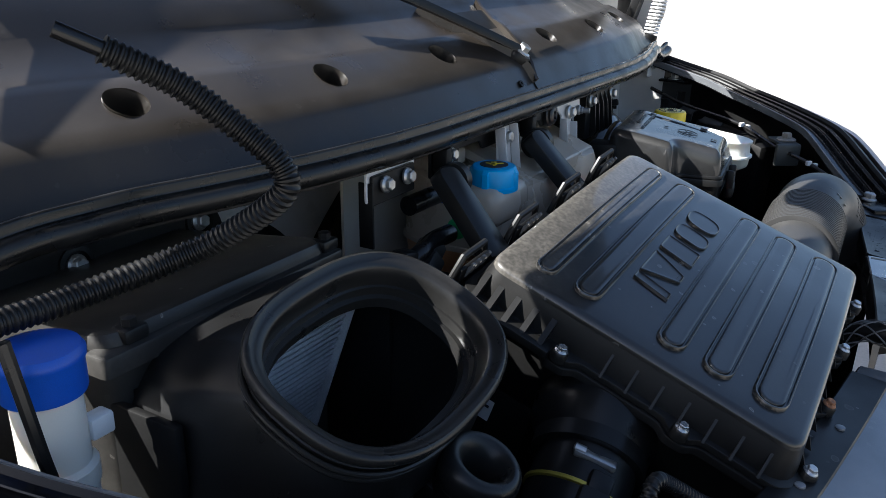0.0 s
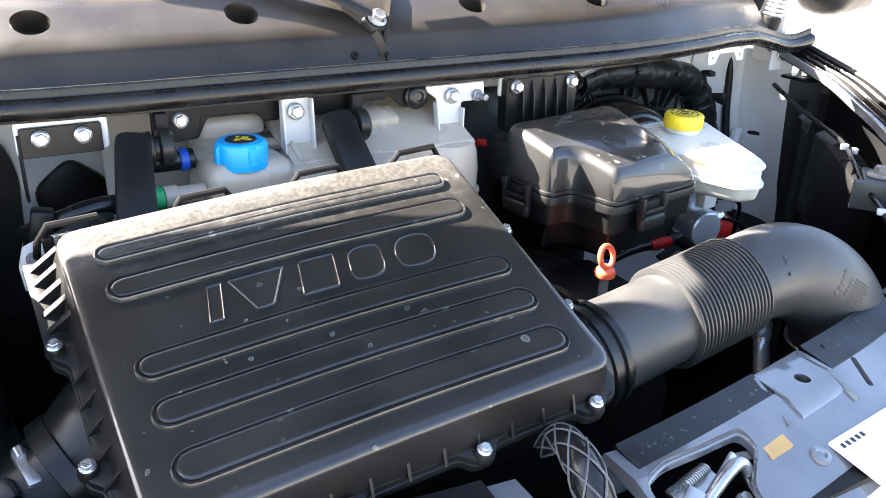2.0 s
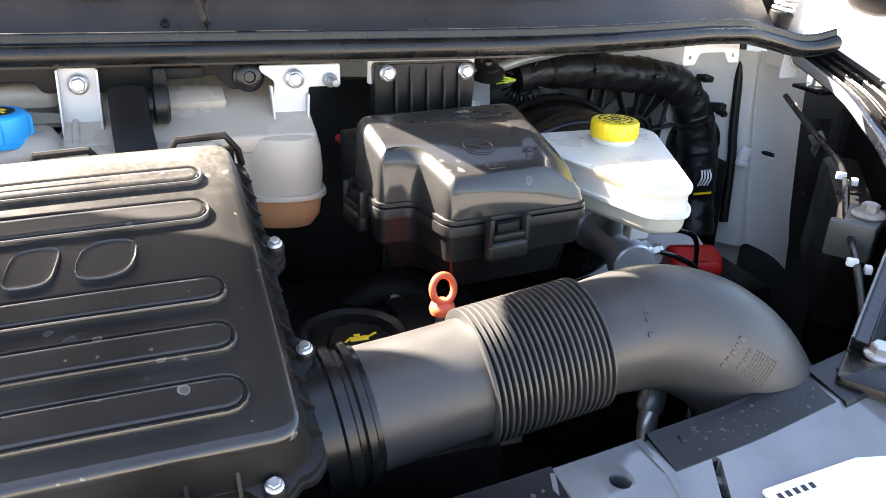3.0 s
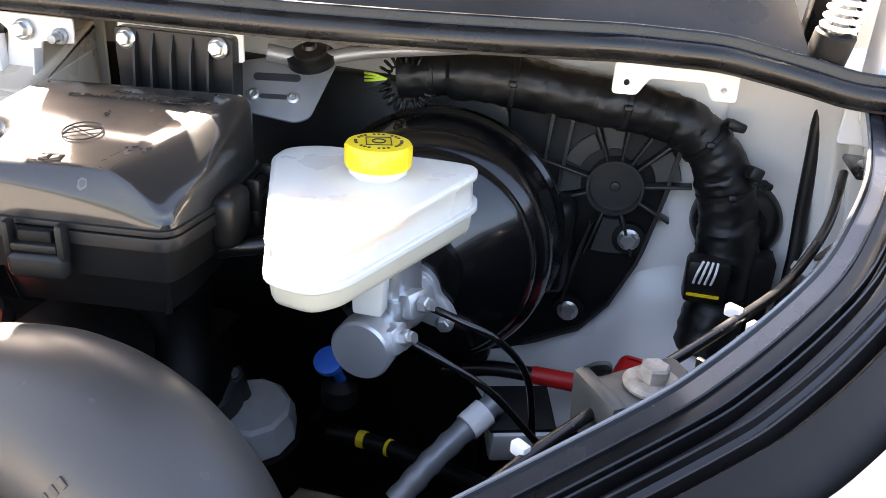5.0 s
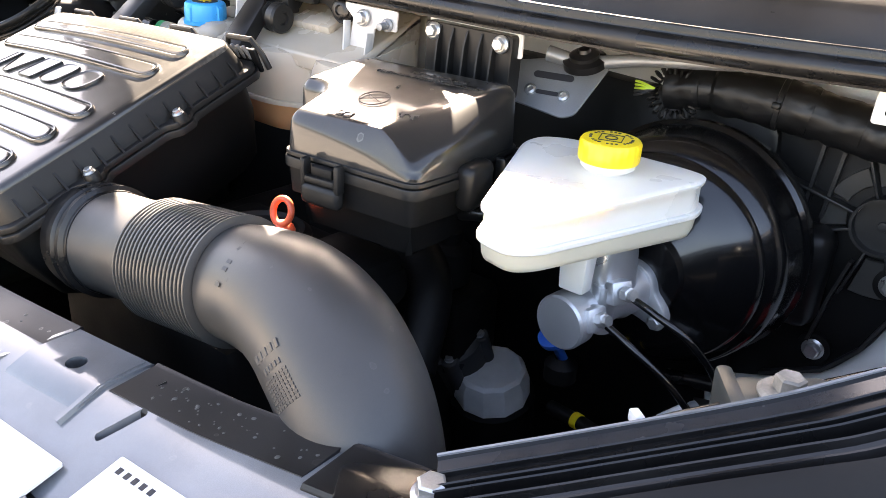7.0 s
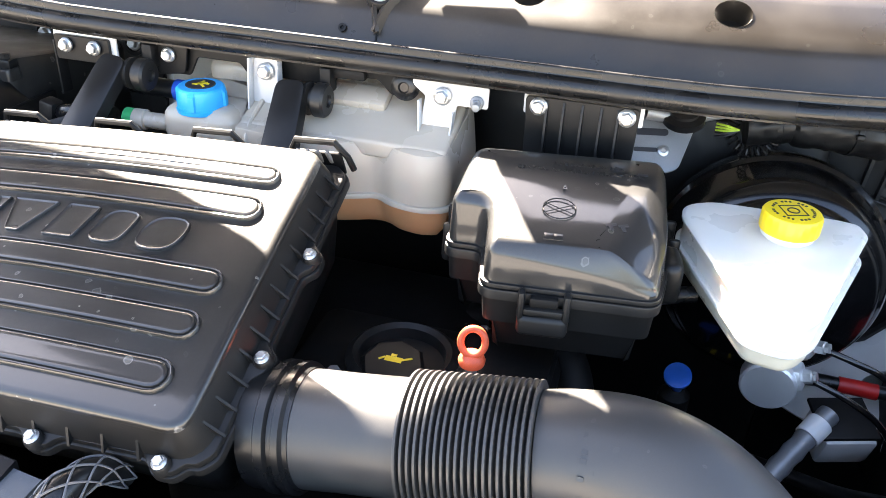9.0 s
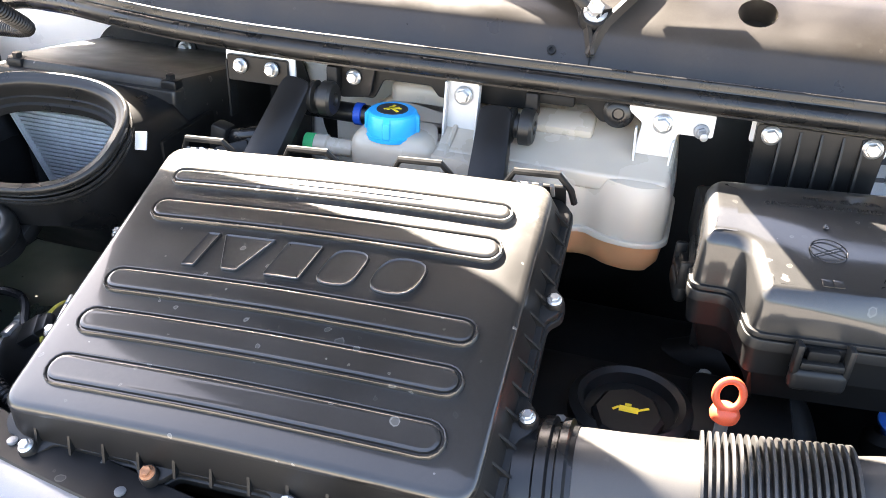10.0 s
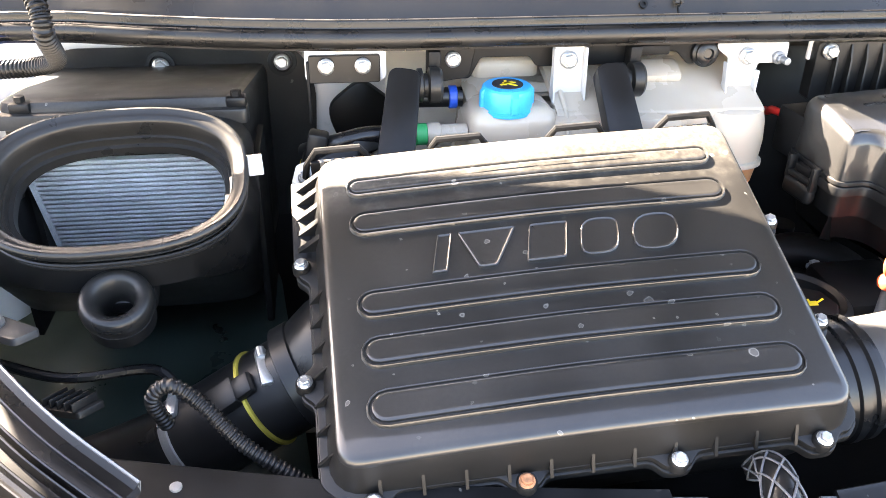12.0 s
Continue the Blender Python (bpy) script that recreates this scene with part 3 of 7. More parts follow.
lobe = [(0.012, -0.012), (0.0150, -0.008), (0.0160, -0.003), (0.0150, 0.002), (0.0125, 0.0055), (0.0085, 0.0075), (0.0060, 0.0078), (0.0052, 0.0100), (0.0060, 0.0150), (0.0048, 0.0170), (0.0020, 0.0172),
        (-0.004, 0.0140), (-0.008, 0.004), (-0.008, -0.012), (-0.002, -0.0135), (0.006, -0.0140)]
strip(bm, PATH_SEAL, [(a, b) for a, b in lobe])
part("seal_bulb", bm, SEAL, seal, sharp=60)
bm = fresh()
strip(bm, [p + Vector((0, 0.003, -0.013)) for p in PATH_SEAL], [(0.010, -0.003), (0.0105, 0.001), (-0.004, 0.001), (-0.004, -0.003)])
part("clamp_lip", bm, RUBBER_CLEAN, seal)

# ---- wiper ----
wiper = thing("windscreen_wiper", (0.125, 0.045, 1.235), "black windscreen wiper arm on a bright nut", "wiper")
m = along((0.125, 0.046, 1.238), (0.1, -0.62, 0.8))
bm = fresh()
lathe(bm, m, [(0.017, -0.006), (0.0175, 0.001), (0.015, 0.006), (0.010, 0.0075)], 24)
part("pivot", bm, PLASTIC_SATIN, wiper)
bm = fresh()
strip(bm, smooth_path([(0.136, 0.041, 1.243), (0.122, 0.050, 1.248), (0.07, 0.082, 1.274), (-0.04, 0.145, 1.324), (-0.2, 0.21, 1.377)], 6), [(-0.0105, -0.005), (0.0105, -0.005), (0.0105, 0.001), (0.0085, 0.0055), (-0.0085, 0.0055), (-0.0105, 0.001)])
part("arm", bm, PLASTIC_SATIN, wiper)
hex_bolt(wiper, m @ Vector((0, 0, 0.0075)), m.to_3x3() @ Vector((0, 0, 1)), 0.016, ZINC, "nut")

# ---- wing rails ----
for side in (1, -1):
    rail = thing("wing_rail", (MID + 0.75 * side, -0.2, 1.0), "dark painted wing rail carrying ridged black rubber seals", "wing rail", "wing rails")
    path = rail_path(side)
    s = side

    def lay(profile, name, mat, lift=0.0, label=""):
        bm_ = fresh()
        strip(bm_, [p + Vector((0, 0, lift)) for p in (path if name.startswith("wing") or s < 0 else path[6:])], [(s * a, b) for a, b in profile])
        return part(name, bm_, mat, rail, label, sharp=22)

    lay([(0.0, -0.012), (0.0, 0.0015), (0.0015, 0.0030), (0.0030, 0.0015), (0.006, -0.001), (0.018, -0.002), (0.027, -0.0035), (0.036, -0.007), (0.047, -0.008), (0.064, -0.007), (0.064, -0.014)],
        "rail_channel", PAINT_RAIL)
    # Lighter paint along the fold draws the bright sky highlight.
    lay([(-0.0006, -0.010), (-0.0006, 0.0030), (0.0006, 0.0042), (0.0020, 0.0036), (0.0024, 0.0)], "folded_edge", PAINT_DARK, 0.0, "folded edge with its sky highlight painted pale")
    if s > 0:
        lay([(0.0040, -0.002), (0.0042, 0.0008), (0.0150, -0.0008), (0.0152, -0.003)], "rail_land", RAIL_TOP, 0.0, "slate blue painted land of the rail")
    for a in (0.0165, 0.0300, 0.0355):
        h = 0.0005 if a < 0.02 else 0.0022
        lay([(a - 0.0016, -0.007), (a - 0.0012, h), (a - 0.0002, h + 0.0014), (a + 0.0008, h + 0.0006), (a + 0.0016, -0.007)], "seal_lip", RUBBER_CLEAN, 0.0, "thin black seal lip")
    lay([(0.0470, -0.0078), (0.0474, 0.0040), (0.0486, 0.0056), (0.0498, 0.0050), (0.0512, 0.0005), (0.0540, -0.0010), (0.0560, 0.0012), (0.0572, 0.0030), (0.0584, 0.0026), (0.0610, -0.002), (0.0630, -0.0065)],
        "outer_seal", RUBBER_CLEAN, 0.0, "glossy black outer seal lip")
    lay([(0.066, -0.02), (0.067, 0.004), (0.071, 0.009), (0.078, 0.006), (0.098, -0.012), (0.125, -0.05), (0.14, -0.10), (0.128, -0.10), (0.112, -0.05), (0.088, -0.022)],
        "wing_edge", PLASTIC_MATT, 0.0, "black plastic wing edge")
    lay([(0.142, -0.10), (0.128, -0.045), (0.102, -0.006), (0.108, -0.003), (0.142, -0.04), (0.19, -0.14), (0.23, -0.35), (0.215, -0.35)], "wing_skin",
        BODY_WHITE, 0.0, "white painted outer wing skin")

bm = fresh()
box(bm, (0.985, 0.245, 1.27), (0.17, 0.02, 0.27), 0.006)
solo("panel_scuttle_end", bm, BODY_BEIGE, "shaded painted panel behind the bonnet hinge", "body panel", "structure")

# ---- bonnet, standing open behind the cowl ----
bonnet = thing("bonnet", (MID, 0.2, 1.35), "raised bonnet with a dark ribbed underside", "bonnet")
BONNET_TILT = radians(50.0)
bd, bn = Vector((0, -math.cos(BONNET_TILT), math.sin(BONNET_TILT))), Vector((0, -math.sin(BONNET_TILT), -math.cos(BONNET_TILT)))


# Heights follow the wanted sun patches; the dip right of the middle blocks sun.
EDGE_X = (-0.86, -0.76, -0.66, -0.58, -0.504, -0.40, -0.30, -0.225, -0.175, -0.125, -0.05, 0.005, 0.022, 0.075, 0.095, 0.115, 0.215, 0.24, 0.40, 0.60, 0.80, 0.92)
EDGE_Z = (1.20, 1.27, 1.345, 1.395, 1.415, 1.438, 1.465, 1.495, 1.565, 1.565, 1.505, 1.498, 1.555, 1.555, 1.48, 1.318, 1.315, 1.42, 1.375, 1.335, 1.305, 1.30)


def bonnet_shadow_edge(x):
    """The bonnet's unseen rear edge, crowned in the middle and shaped to place sun patches and shadows."""
    return Vector((x, 0.12, float(np.interp(x, EDGE_X, EDGE_Z))))


bm = fresh()
rings = []
for x in np.linspace(MID - 0.96, MID + 0.68, 101):
    o = bonnet_shadow_edge(x)
    length = 0.80 - 0.14 * (abs(x - MID) / 0.8) ** 2.5
    rings.append([o, o + bd * length * 0.5 - bn * 0.03, o + bd * length, o + bd * length - bn * 0.012, o + bd * length * 0.5 - bn * 0.045, o - bn * 0.012])
loft(bm, rings)
part("skin", bm, UNDERSIDE, bonnet)
for x in (-0.46, -0.06, 0.30, 0.70):
    bm = fresh()
    box(bm, basis(bonnet_shadow_edge(x) + bd * 0.38 + bn * 0.004, bd, bn), (0.60, 0.05, 0.03), 0.01)
    part("stiffener", bm, PLASTIC_MATT, bonnet)

# ---- cab behind the bonnet, with its mirrors ----
cab = thing("cab", (MID, 1.2, 0.5), "white van cab with dark glass and black mirrors", "vehicle cab")
for side in (1, -1):
    bm = fresh()
    slab(bm, basis((MID + 0.97 * side, 0, 0), (0, 1, 0), (side, 0, 0)) if side > 0 else basis((MID + 0.97 * side, 0, 0), (0, -1, 0), (side, 0, 0)),
         rounded([(0.42 * side, 0.40), (1.9 * side, 0.40), (1.9 * side, 1.30), (0.50 * side, 1.25)][::side], 0.05), -0.03, 0.0, 0.01)
    part("cab_side", bm, BODY_WHITE, cab)
    bm = fresh()
    tube(bm, smooth_path([(MID + 0.93 * side, 0.30, 1.10), (MID + 0.88 * side, 0.50, 1.45), (MID + 0.80 * side, 0.80, 1.80), (MID + 0.76 * side, 1.05, 2.02)]), 0.055, 12)
    part("door_pillar", bm, BODY_WHITE, cab)
bm = fresh()
box(bm, (MID, 1.5, 2.04), (1.64, 1.0, 0.08), 0.03)
part("roof", bm, BODY_WHITE, cab)
for side in (1, -1):
    mirror = thing("wing_mirror", (MID + 1.2 * side, 0.27, 1.17), "large black plastic door mirror on two arms", "mirror", "door mirrors")
    mm_ = basis((MID + 1.235 * side, 0.27, 1.40), (1, 0.25 * side, 0), (0, 0, 1))
    bm = fresh()
    box(bm, mm_, (0.24, 0.13, 0.46), 0.055, 4)
    part("shell", bm, PLASTIC, mirror)
    for z in (1.28, 1.52):
        bm = fresh()
        tube(bm, smooth_path([(MID + 1.16 * side, 0.28, z), (MID + 1.05 * side, 0.33, z - 0.01), (MID + 0.90 * side, 0.46, z - 0.02)]), 0.018, 10)
        part("mirror_arm", bm, PLASTIC, mirror)

# ---- air filter box ----
PITCH, ROLL = radians(21), radians(3.5)
LID = basis((-0.0755, -0.297, 1.0455), (math.cos(ROLL), 0, math.sin(ROLL)), (0, -math.sin(PITCH), math.cos(PITCH)))
airbox = thing("air_filter_box", LID @ Vector((0, 0, -0.14)), "large black ribbed plastic air filter box with a dusty lid", "air filter box")


def lid_outline(g, front=0.0, back=0.0, r=0.018):
    return rounded([(-0.203 - g, -0.137 - g - front), (0.204 + g, -0.137 - g - front), (0.204 + g, 0.178 + g + back), (-0.203 - g, 0.178 + g + back)], r + g * 0.4, 5)


def crown(u, v):
    """How far the lid's top arches up, most towards the front."""
    k = max(0.0, 1.0 - abs((u + 0.005) / 0.205) ** 1.6)
    return k * (0.0085 - 0.0035 * (v + 0.137) / 0.315)


def on_lid(u, v, z):
    return LID @ Vector((u, v, z + crown(u, v)))


edge = dense(lid_outline(0.0, r=0.018), 0.02)


def lid_ring(g, z, share):
    return [LID @ Vector((p.x, p.y, z + share * crown(p.x, p.y))) for p in inset(edge, -g)]


bm = fresh()
rings = [lid_ring(g, z, k) for g, z, k in ((0.0115, -0.0385, 0.0), (0.0100, -0.030, 0.2), (0.0045, -0.0125, 0.85), (0.0030, -0.0080, 1.0))]
loft(bm, rings, cap=False)
lid = part("lid", bm, PLASTIC, airbox, "black grained lid with dust and dried water spots")
bm = fresh()
rings = [lid_ring(0.0030, -0.0080, 1.0)]
for d, z in ((0.0025, -0.0045), (0.0012, -0.0020), (-0.0018, -0.0005), (-0.0060, 0.0)):
    rings.append([on_lid(p.x, p.y, z) for p in inset(edge, -d)])
core = inset(edge, 0.0060)
mid_v = Vector((0.0005, 0.0205, 0))
for k in (0.9, 0.78, 0.64, 0.48, 0.32, 0.16, 0.04):
    rings.append([on_lid(q.x, q.y, 0.0) for q in (mid_v + (p - mid_v) * k for p in core)])
loft(bm, rings)
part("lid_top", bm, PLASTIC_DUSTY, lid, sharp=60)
STRIPES = [(0.135, 0.024), (0.090, 0.030), (0.0, 0.030), (-0.047, 0.031), (-0.098, 0.034)]
for v, w in STRIPES:
    bm = fresh()
    outer = dense(stadium(-0.180, 0.178, v - w / 2, v + w / 2), 0.014)
    rings = []
    for d, z in ((0.0, -0.001), (0.0004, 0.0026), (0.0012, 0.0036), (0.0022, 0.0034), (0.0030, 0.0014), (0.0042, 0.0014), (0.0050, 0.0034), (0.0062, 0.0040), (0.0085, 0.0038), (0.0110, 0.0038)):
        rings.append([on_lid(p.x, p.y, z + 0.0005) for p in inset(outer, d)])
    loft(bm, rings)
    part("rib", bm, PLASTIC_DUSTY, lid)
# The raised emblem, as plain blocks: a bar, a wedge, a block, a round and an oval.
WEDGE = [(0.016, 0.024), (0.032, 0.024), (0.056, 0.066), (0.002, 0.066)]
for u0, u1, rr in ((-0.112, -0.098, 0.002), (-0.086, -0.036, 0.003), (-0.028, 0.008, 0.004), (0.020, 0.056, 0.014), (0.068, 0.112, 0.020)):
    bm = fresh()
    if u0 == -0.086:
        o = rounded([(u0 + u, v) for u, v in WEDGE], rr)
    else:
        o = rounded([(u0, 0.024), (u1, 0.024), (u1 + 0.010, 0.066), (u0 + 0.010, 0.066)], rr)
    o = dense(o, 0.01)
    rings = [[on_lid(p.x, p.y, z) for p in inset(o, d)] for d, z in ((0, -0.001), (0.0003, 0.0024), (0.0010, 0.0030), (0.0020, 0.0022), (0.0028, 0.0020), (0.006, 0.0020))]
    loft(bm, rings)
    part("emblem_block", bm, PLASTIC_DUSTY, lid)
# Flange with its screw lobes, in two layers.
SCREWS = [(-0.228, 0.077), (-0.229, -0.047), (-0.181, -0.1575), (-0.062, -0.157), (0.061, -0.156), (0.182, -0.155), (0.226, 0.070), (0.226, -0.047)]


def flange_outline(g):
    pts = []
    corner = [(-0.221 - g, -0.149 - g), (0.221 + g, -0.149 - g), (0.221 + g, 0.196 + g), (-0.221 - g, 0.196 + g)]
    for i in range(4):
        a, b = Vector((*corner[i], 0)), Vector((*corner[(i + 1) % 4], 0))
        t, nrm = (b - a).normalized(), Vector(((b - a).y, -(b - a).x, 0)).normalized()
        pts.append(a + t * 0.012)
        on = sorted(((Vector((*s, 0)) - a).dot(t) for s in SCREWS if abs((Vector((*s, 0)) - a).dot(nrm)) < 0.012))
        for d in on:
            pts += [a + t * (d - 0.019), a + t * (d - 0.010) + nrm * 0.011, a + t * (d + 0.010) + nrm * 0.011, a + t * (d + 0.019)]
        pts.append(b - t * 0.012)
    return rounded(pts, 0.006, 3)


for z0, z1, g, nm, mt in ((-0.0420, -0.0355, 0.0, "lid_flange", PLASTIC), (-0.0515, -0.0432, 0.0022, "body_flange", PLASTIC)):
    bm = fresh()
    slab(bm, LID, flange_outline(g), z0, z1, 0.0018)
    part(nm, bm, mt, lid if nm == "lid_flange" else airbox)
for u, v in SCREWS:
    bm = fresh()
    lathe(bm, LID @ Matrix.Translation((u, v, -0.040)), [(0.0088, 0.0), (0.0082, 0.0085), (0.0072, 0.010)], 18)
    part("screw_boss", bm, PLASTIC, lid)
    hex_bolt(lid, LID @ Vector((u, v, -0.030)), LID.to_3x3() @ Vector((0, 0, 1)), 0.0085, ZINC if (u, v) != SCREWS[3] else RUST, "screw")


def gusset(u, v, du, dv, deep=0.018, high=0.014, thick=0.0026):
    """A thin triangular rib between the lid's wall and its flange."""
    bm_ = fresh()
    t = Vector((-dv, du, 0)) * thick / 2
    o, a = Vector((u, v, 0)), Vector((du, dv, 0))
    top, foot, back = o + Vector((0, 0, -high)) - a * 0.001, o + a * deep + Vector((0, 0, -0.0365)), o - a * 0.006 + Vector((0, 0, -0.0365))
    loft(bm_, [[LID @ (p + t) for p in (top, foot, back)], [LID @ (p - t) for p in (top, foot, back)]])
    part("gusset", bm_, PLASTIC, lid)


for u in np.arange(-0.175, 0.19, 0.0335):
    gusset(u, -0.141, 0, -1, 0.014)
for v in np.arange(-0.12, 0.06, 0.026):
    gusset(-0.208, v, -1, 0, 0.015)
for v in (0.098, 0.118, 0.138, 0.158, 0.176):
    gusset(-0.206, v, -1, 0, 0.026, thick=0.006)
for v in np.arange(-0.12, 0.185, 0.0235):
    gusset(0.209, v, 1, 0, 0.014)
bm = fresh()
box(bm, LID @ Matrix.Translation((-0.2255, 0.136, -0.040)), (0.02, 0.10, 0.009), 0.002)
part("side_ledge", bm, PLASTIC, lid)
bm = fresh()
rings = []
for g, z in ((0.004, -0.050), (0.002, -0.09), (-0.012, -0.15), (-0.03, -0.17)):
    rings.append([LID @ Vector((p.x, p.y, z)) for p in lid_outline(g)])
loft(bm, rings)
part("body", bm, PLASTIC_MATT, airbox)
for u in (-0.185, -0.061, 0.064, 0.184):
    bm = fresh()
    tube(bm, [LID @ Vector((u + a, 0.206, z)) for a, z in [(-0.036, -0.050), (-0.033, -0.032), (-0.022, -0.013), (0.022, -0.013), (0.033, -0.032), (0.036, -0.050)]], 0.0036, 8)
    part("clip", bm, PLASTIC, airbox)
    bm = fresh()
    box(bm, LID @ Matrix.Translation((u, 0.2015, -0.038)), (0.058, 0.005, 0.030), 0.002)
    part("clip_plate", bm, PLASTIC_MATT, airbox)
    for k in (-0.0165, -0.0055, 0.0055, 0.0165):
        bm = fresh()
        box(bm, LID @ Matrix.Translation((u + k, 0.1975, -0.026)) @ Matrix.Rotation(0.25, 4, "X"), (0.0042, 0.004, 0.020), 0.001)
        part("clip_tooth", bm, CLIP_PALE, airbox)

# ---- air duct ----
D0, D1 = Vector((0.155, -0.336, 0.946)), Vector((0.405, -0.330, 0.981))
da = (D1 - D0).normalized()
duct = thing("air_intake_duct", (0.35, -0.34, 0.9), "fat black air intake duct with corrugated bellows and an elbow", "air duct")
ring_profile = [(0.0, 0.056), (0.016, 0.056), (0.018, 0.059), (0.026, 0.059), (0.028, 0.055), (0.032, 0.055), (0.034, 0.0585), (0.040, 0.0585), (0.042, 0.054), (0.046, 0.0535)]
bm = fresh()
lathe(bm, along(D0, da), [(r, z) for z, r in ring_profile], 48)
part("collar", bm, RUBBER_CLEAN, duct, "stepped rubber collar on the filter box")
bm = fresh()
lathe(bm, along(D0, da), [(0.0525, 0.044), (0.0515, 0.08), (0.0515, 0.139)], 48)
part("tube", bm, DUCT, duct)
bm = fresh()
prof = []
NB, B0, B1 = 20, 0.139, 0.250
for i in range(NB):
    z = B0 + (B1 - B0) * i / NB
    s_ = (B1 - B0) / NB
    prof += [(0.0455, z), (0.0588, z + s_ * 0.02), (0.0594, z + s_ * 0.07), (0.0594, z + s_ * 0.42), (0.0588, z + s_ * 0.47), (0.0455, z + s_ * 0.49)]
lathe(bm, along(D0, da), prof, 48)
part("bellows", bm, DUCT, duct, "corrugated rubber bellows")
ELBOW = smooth_path([D1 - da * 0.004, D1 + da * 0.03, (0.474, -0.331, 0.986), (0.515, -0.337, 0.974), (0.556, -0.347, 0.946), (0.582, -0.357, 0.905), (0.592, -0.363, 0.85), (0.595, -0.365, 0.78)], 7)
bm = fresh()
tube(bm, ELBOW, lambda t, i: 0.0515 + 0.0085 * min(1, t * 2.2), 48)
part("elbow", bm, DUCT, duct)
bm = fresh()
lathe(bm, along(ELBOW[-12], ELBOW[-11] - ELBOW[-12]), [(0.060, 0.0), (0.064, 0.002), (0.064, 0.010), (0.060, 0.012)], 48)
part("end_ring", bm, RUBBER_CLEAN, duct)
# Moulded writing that cannot be read, as bars on the elbow.
for k in range(7):
    c = Vector((0.435 + 0.0, -0.331, 0.984))
    a = radians(-20 - 7 * k)
    d = Vector((0.02, math.sin(a) * 1.0, math.cos(a)))
    for row in (0.0, 0.011):
        if (k + int(row * 1000)) % 3 == 2:
            continue
        bm = fresh()
        pos = c + Vector((row, 0, 0)) + Vector((0, math.sin(a), math.cos(a))) * 0.0545
        box(bm, basis(pos, (0, math.cos(a), -math.sin(a)), (0, math.sin(a), math.cos(a))), (0.0036, 0.0050, 0.0008))
        part("moulded_bar", bm, DUCT, duct)

WORD = basis((0.512, -0.3945, 0.988), (0.022, 0.004, 0.028), (-0.15, -0.96, 0.22))
DOWN = Vector((0.023, -0.006, -0.014)).normalized()


def on_elbow(p, up):
    """A frame on the elbow's skin nearest to p, with z pointing out of it."""
    i = min(range(1, len(ELBOW) - 1), key=lambda k: (ELBOW[k] - p).length)
    w = (ELBOW[i + 1] - ELBOW[i - 1]).normalized()
    q = ELBOW[i] + w * (p - ELBOW[i]).dot(w)
    n = (p - q).normalized()
    r = 0.0515 + 0.0085 * min(1, (i / (len(ELBOW) - 1)) * 2.2)
    return basis(q + n * (r + up), WORD.to_3x3() @ Vector((1, 0, 0)), n)


for row, n_bars, size in ((0.0, 5, (0.0042, 0.0070, 0.0014)), (0.0125, 5, (0.0028, 0.0046, 0.0014))):
    for k in range(n_bars):
        bm = fresh()
        spot = Matrix.Translation(DOWN * row) @ WORD @ Vector(((k - 2) * size[0] * 1.7, 0, 0))
        box(bm, on_elbow(spot, -0.0001), size, 0.0004, 1)
        part("moulded_bar", bm, DUCT, duct)
bm = fresh()
for k in range(8):
    for l in range(8):
        spot = Matrix.Translation(DOWN * (0.020 + 0.0034 * k)) @ WORD @ Vector((-0.016 + 0.0040 * l, 0, 0))
        box(bm, on_elbow(spot, -0.0002), (0.0024, 0.0020, 0.0012))
tagged(part("moulded_grid", bm, DUCT, duct), kind="stuff")

# ---- hose and sensor on the box's other side ----
hose = thing("intake_hose", (-0.40, -0.28, 0.85), "black intake hose with bright clamps and a yellow band", "hose")
HP = smooth_path([(-0.245, -0.236, 0.948), (-0.285, -0.246, 0.938), (-0.336, -0.252, 0.912), (-0.392, -0.252, 0.876), (-0.452, -0.250, 0.838), (-0.54, -0.246, 0.80)], 7)
bm = fresh()
tube(bm, HP, lambda t, i: 0.064 - 0.017 * min(1, max(0, (t - 0.16) * 7)), 36)
part("hose_body", bm, PLASTIC_SATIN, hose)


def band(path, i, radius, width, mat, name, parent, label=""):
    bm_ = fresh()
    w = (path[i + 1] - path[i - 1]).normalized()
    lathe(bm_, along(path[i] - w * width / 2, w), [(radius - 0.002, -0.001), (radius, 0.0), (radius, width), (radius - 0.002, width + 0.001)], 40)
    return part(name, bm_, mat, parent, label)


band(HP, 10, 0.0545, 0.016, PLASTIC_SATIN, "cuff", hose)
band(HP, 15, 0.0496, 0.0030, BRASS, "yellow_band", hose, "thin yellow passivated clamp band")
band(HP, 24, 0.0488, 0.0085, ZINC, "hose_clamp", hose, "steel hose clamp")
for i in (15, 24):
    bm = fresh()
    w = (HP[i + 1] - HP[i - 1]).normalized()
    up_ = (Vector((0.05, -0.30, 0.95)) if i == 15 else Vector((-0.3, -0.1, 0.95))).normalized()
    box(bm, basis(HP[i] + up_ * 0.0510, w.cross(up_), up_), (0.040 if i == 15 else 0.026, 0.012, 0.008), 0.003)
    lathe(bm, basis(HP[i] + up_ * 0.0535, w.cross(up_), up_) @ Matrix.Rotation(math.pi / 2, 4, "Y"), [(0.0045, 0.010), (0.0045, 0.020), (0.002, 0.021)], 10)
    part("clamp_screw", bm, ZINC, hose)
sensor = thing("air_flow_sensor", (-0.40, -0.32, 0.94), "small black sensor plugged into the intake hose", "sensor")
bm = fresh()
box(bm, basis((-0.376, -0.276, 0.928), (-0.8, 0, -0.6), (0.0, -0.4, 0.9)), (0.034, 0.028, 0.026), 0.004)
part("sensor_body", bm, PLASTIC, sensor)
bm = fresh()
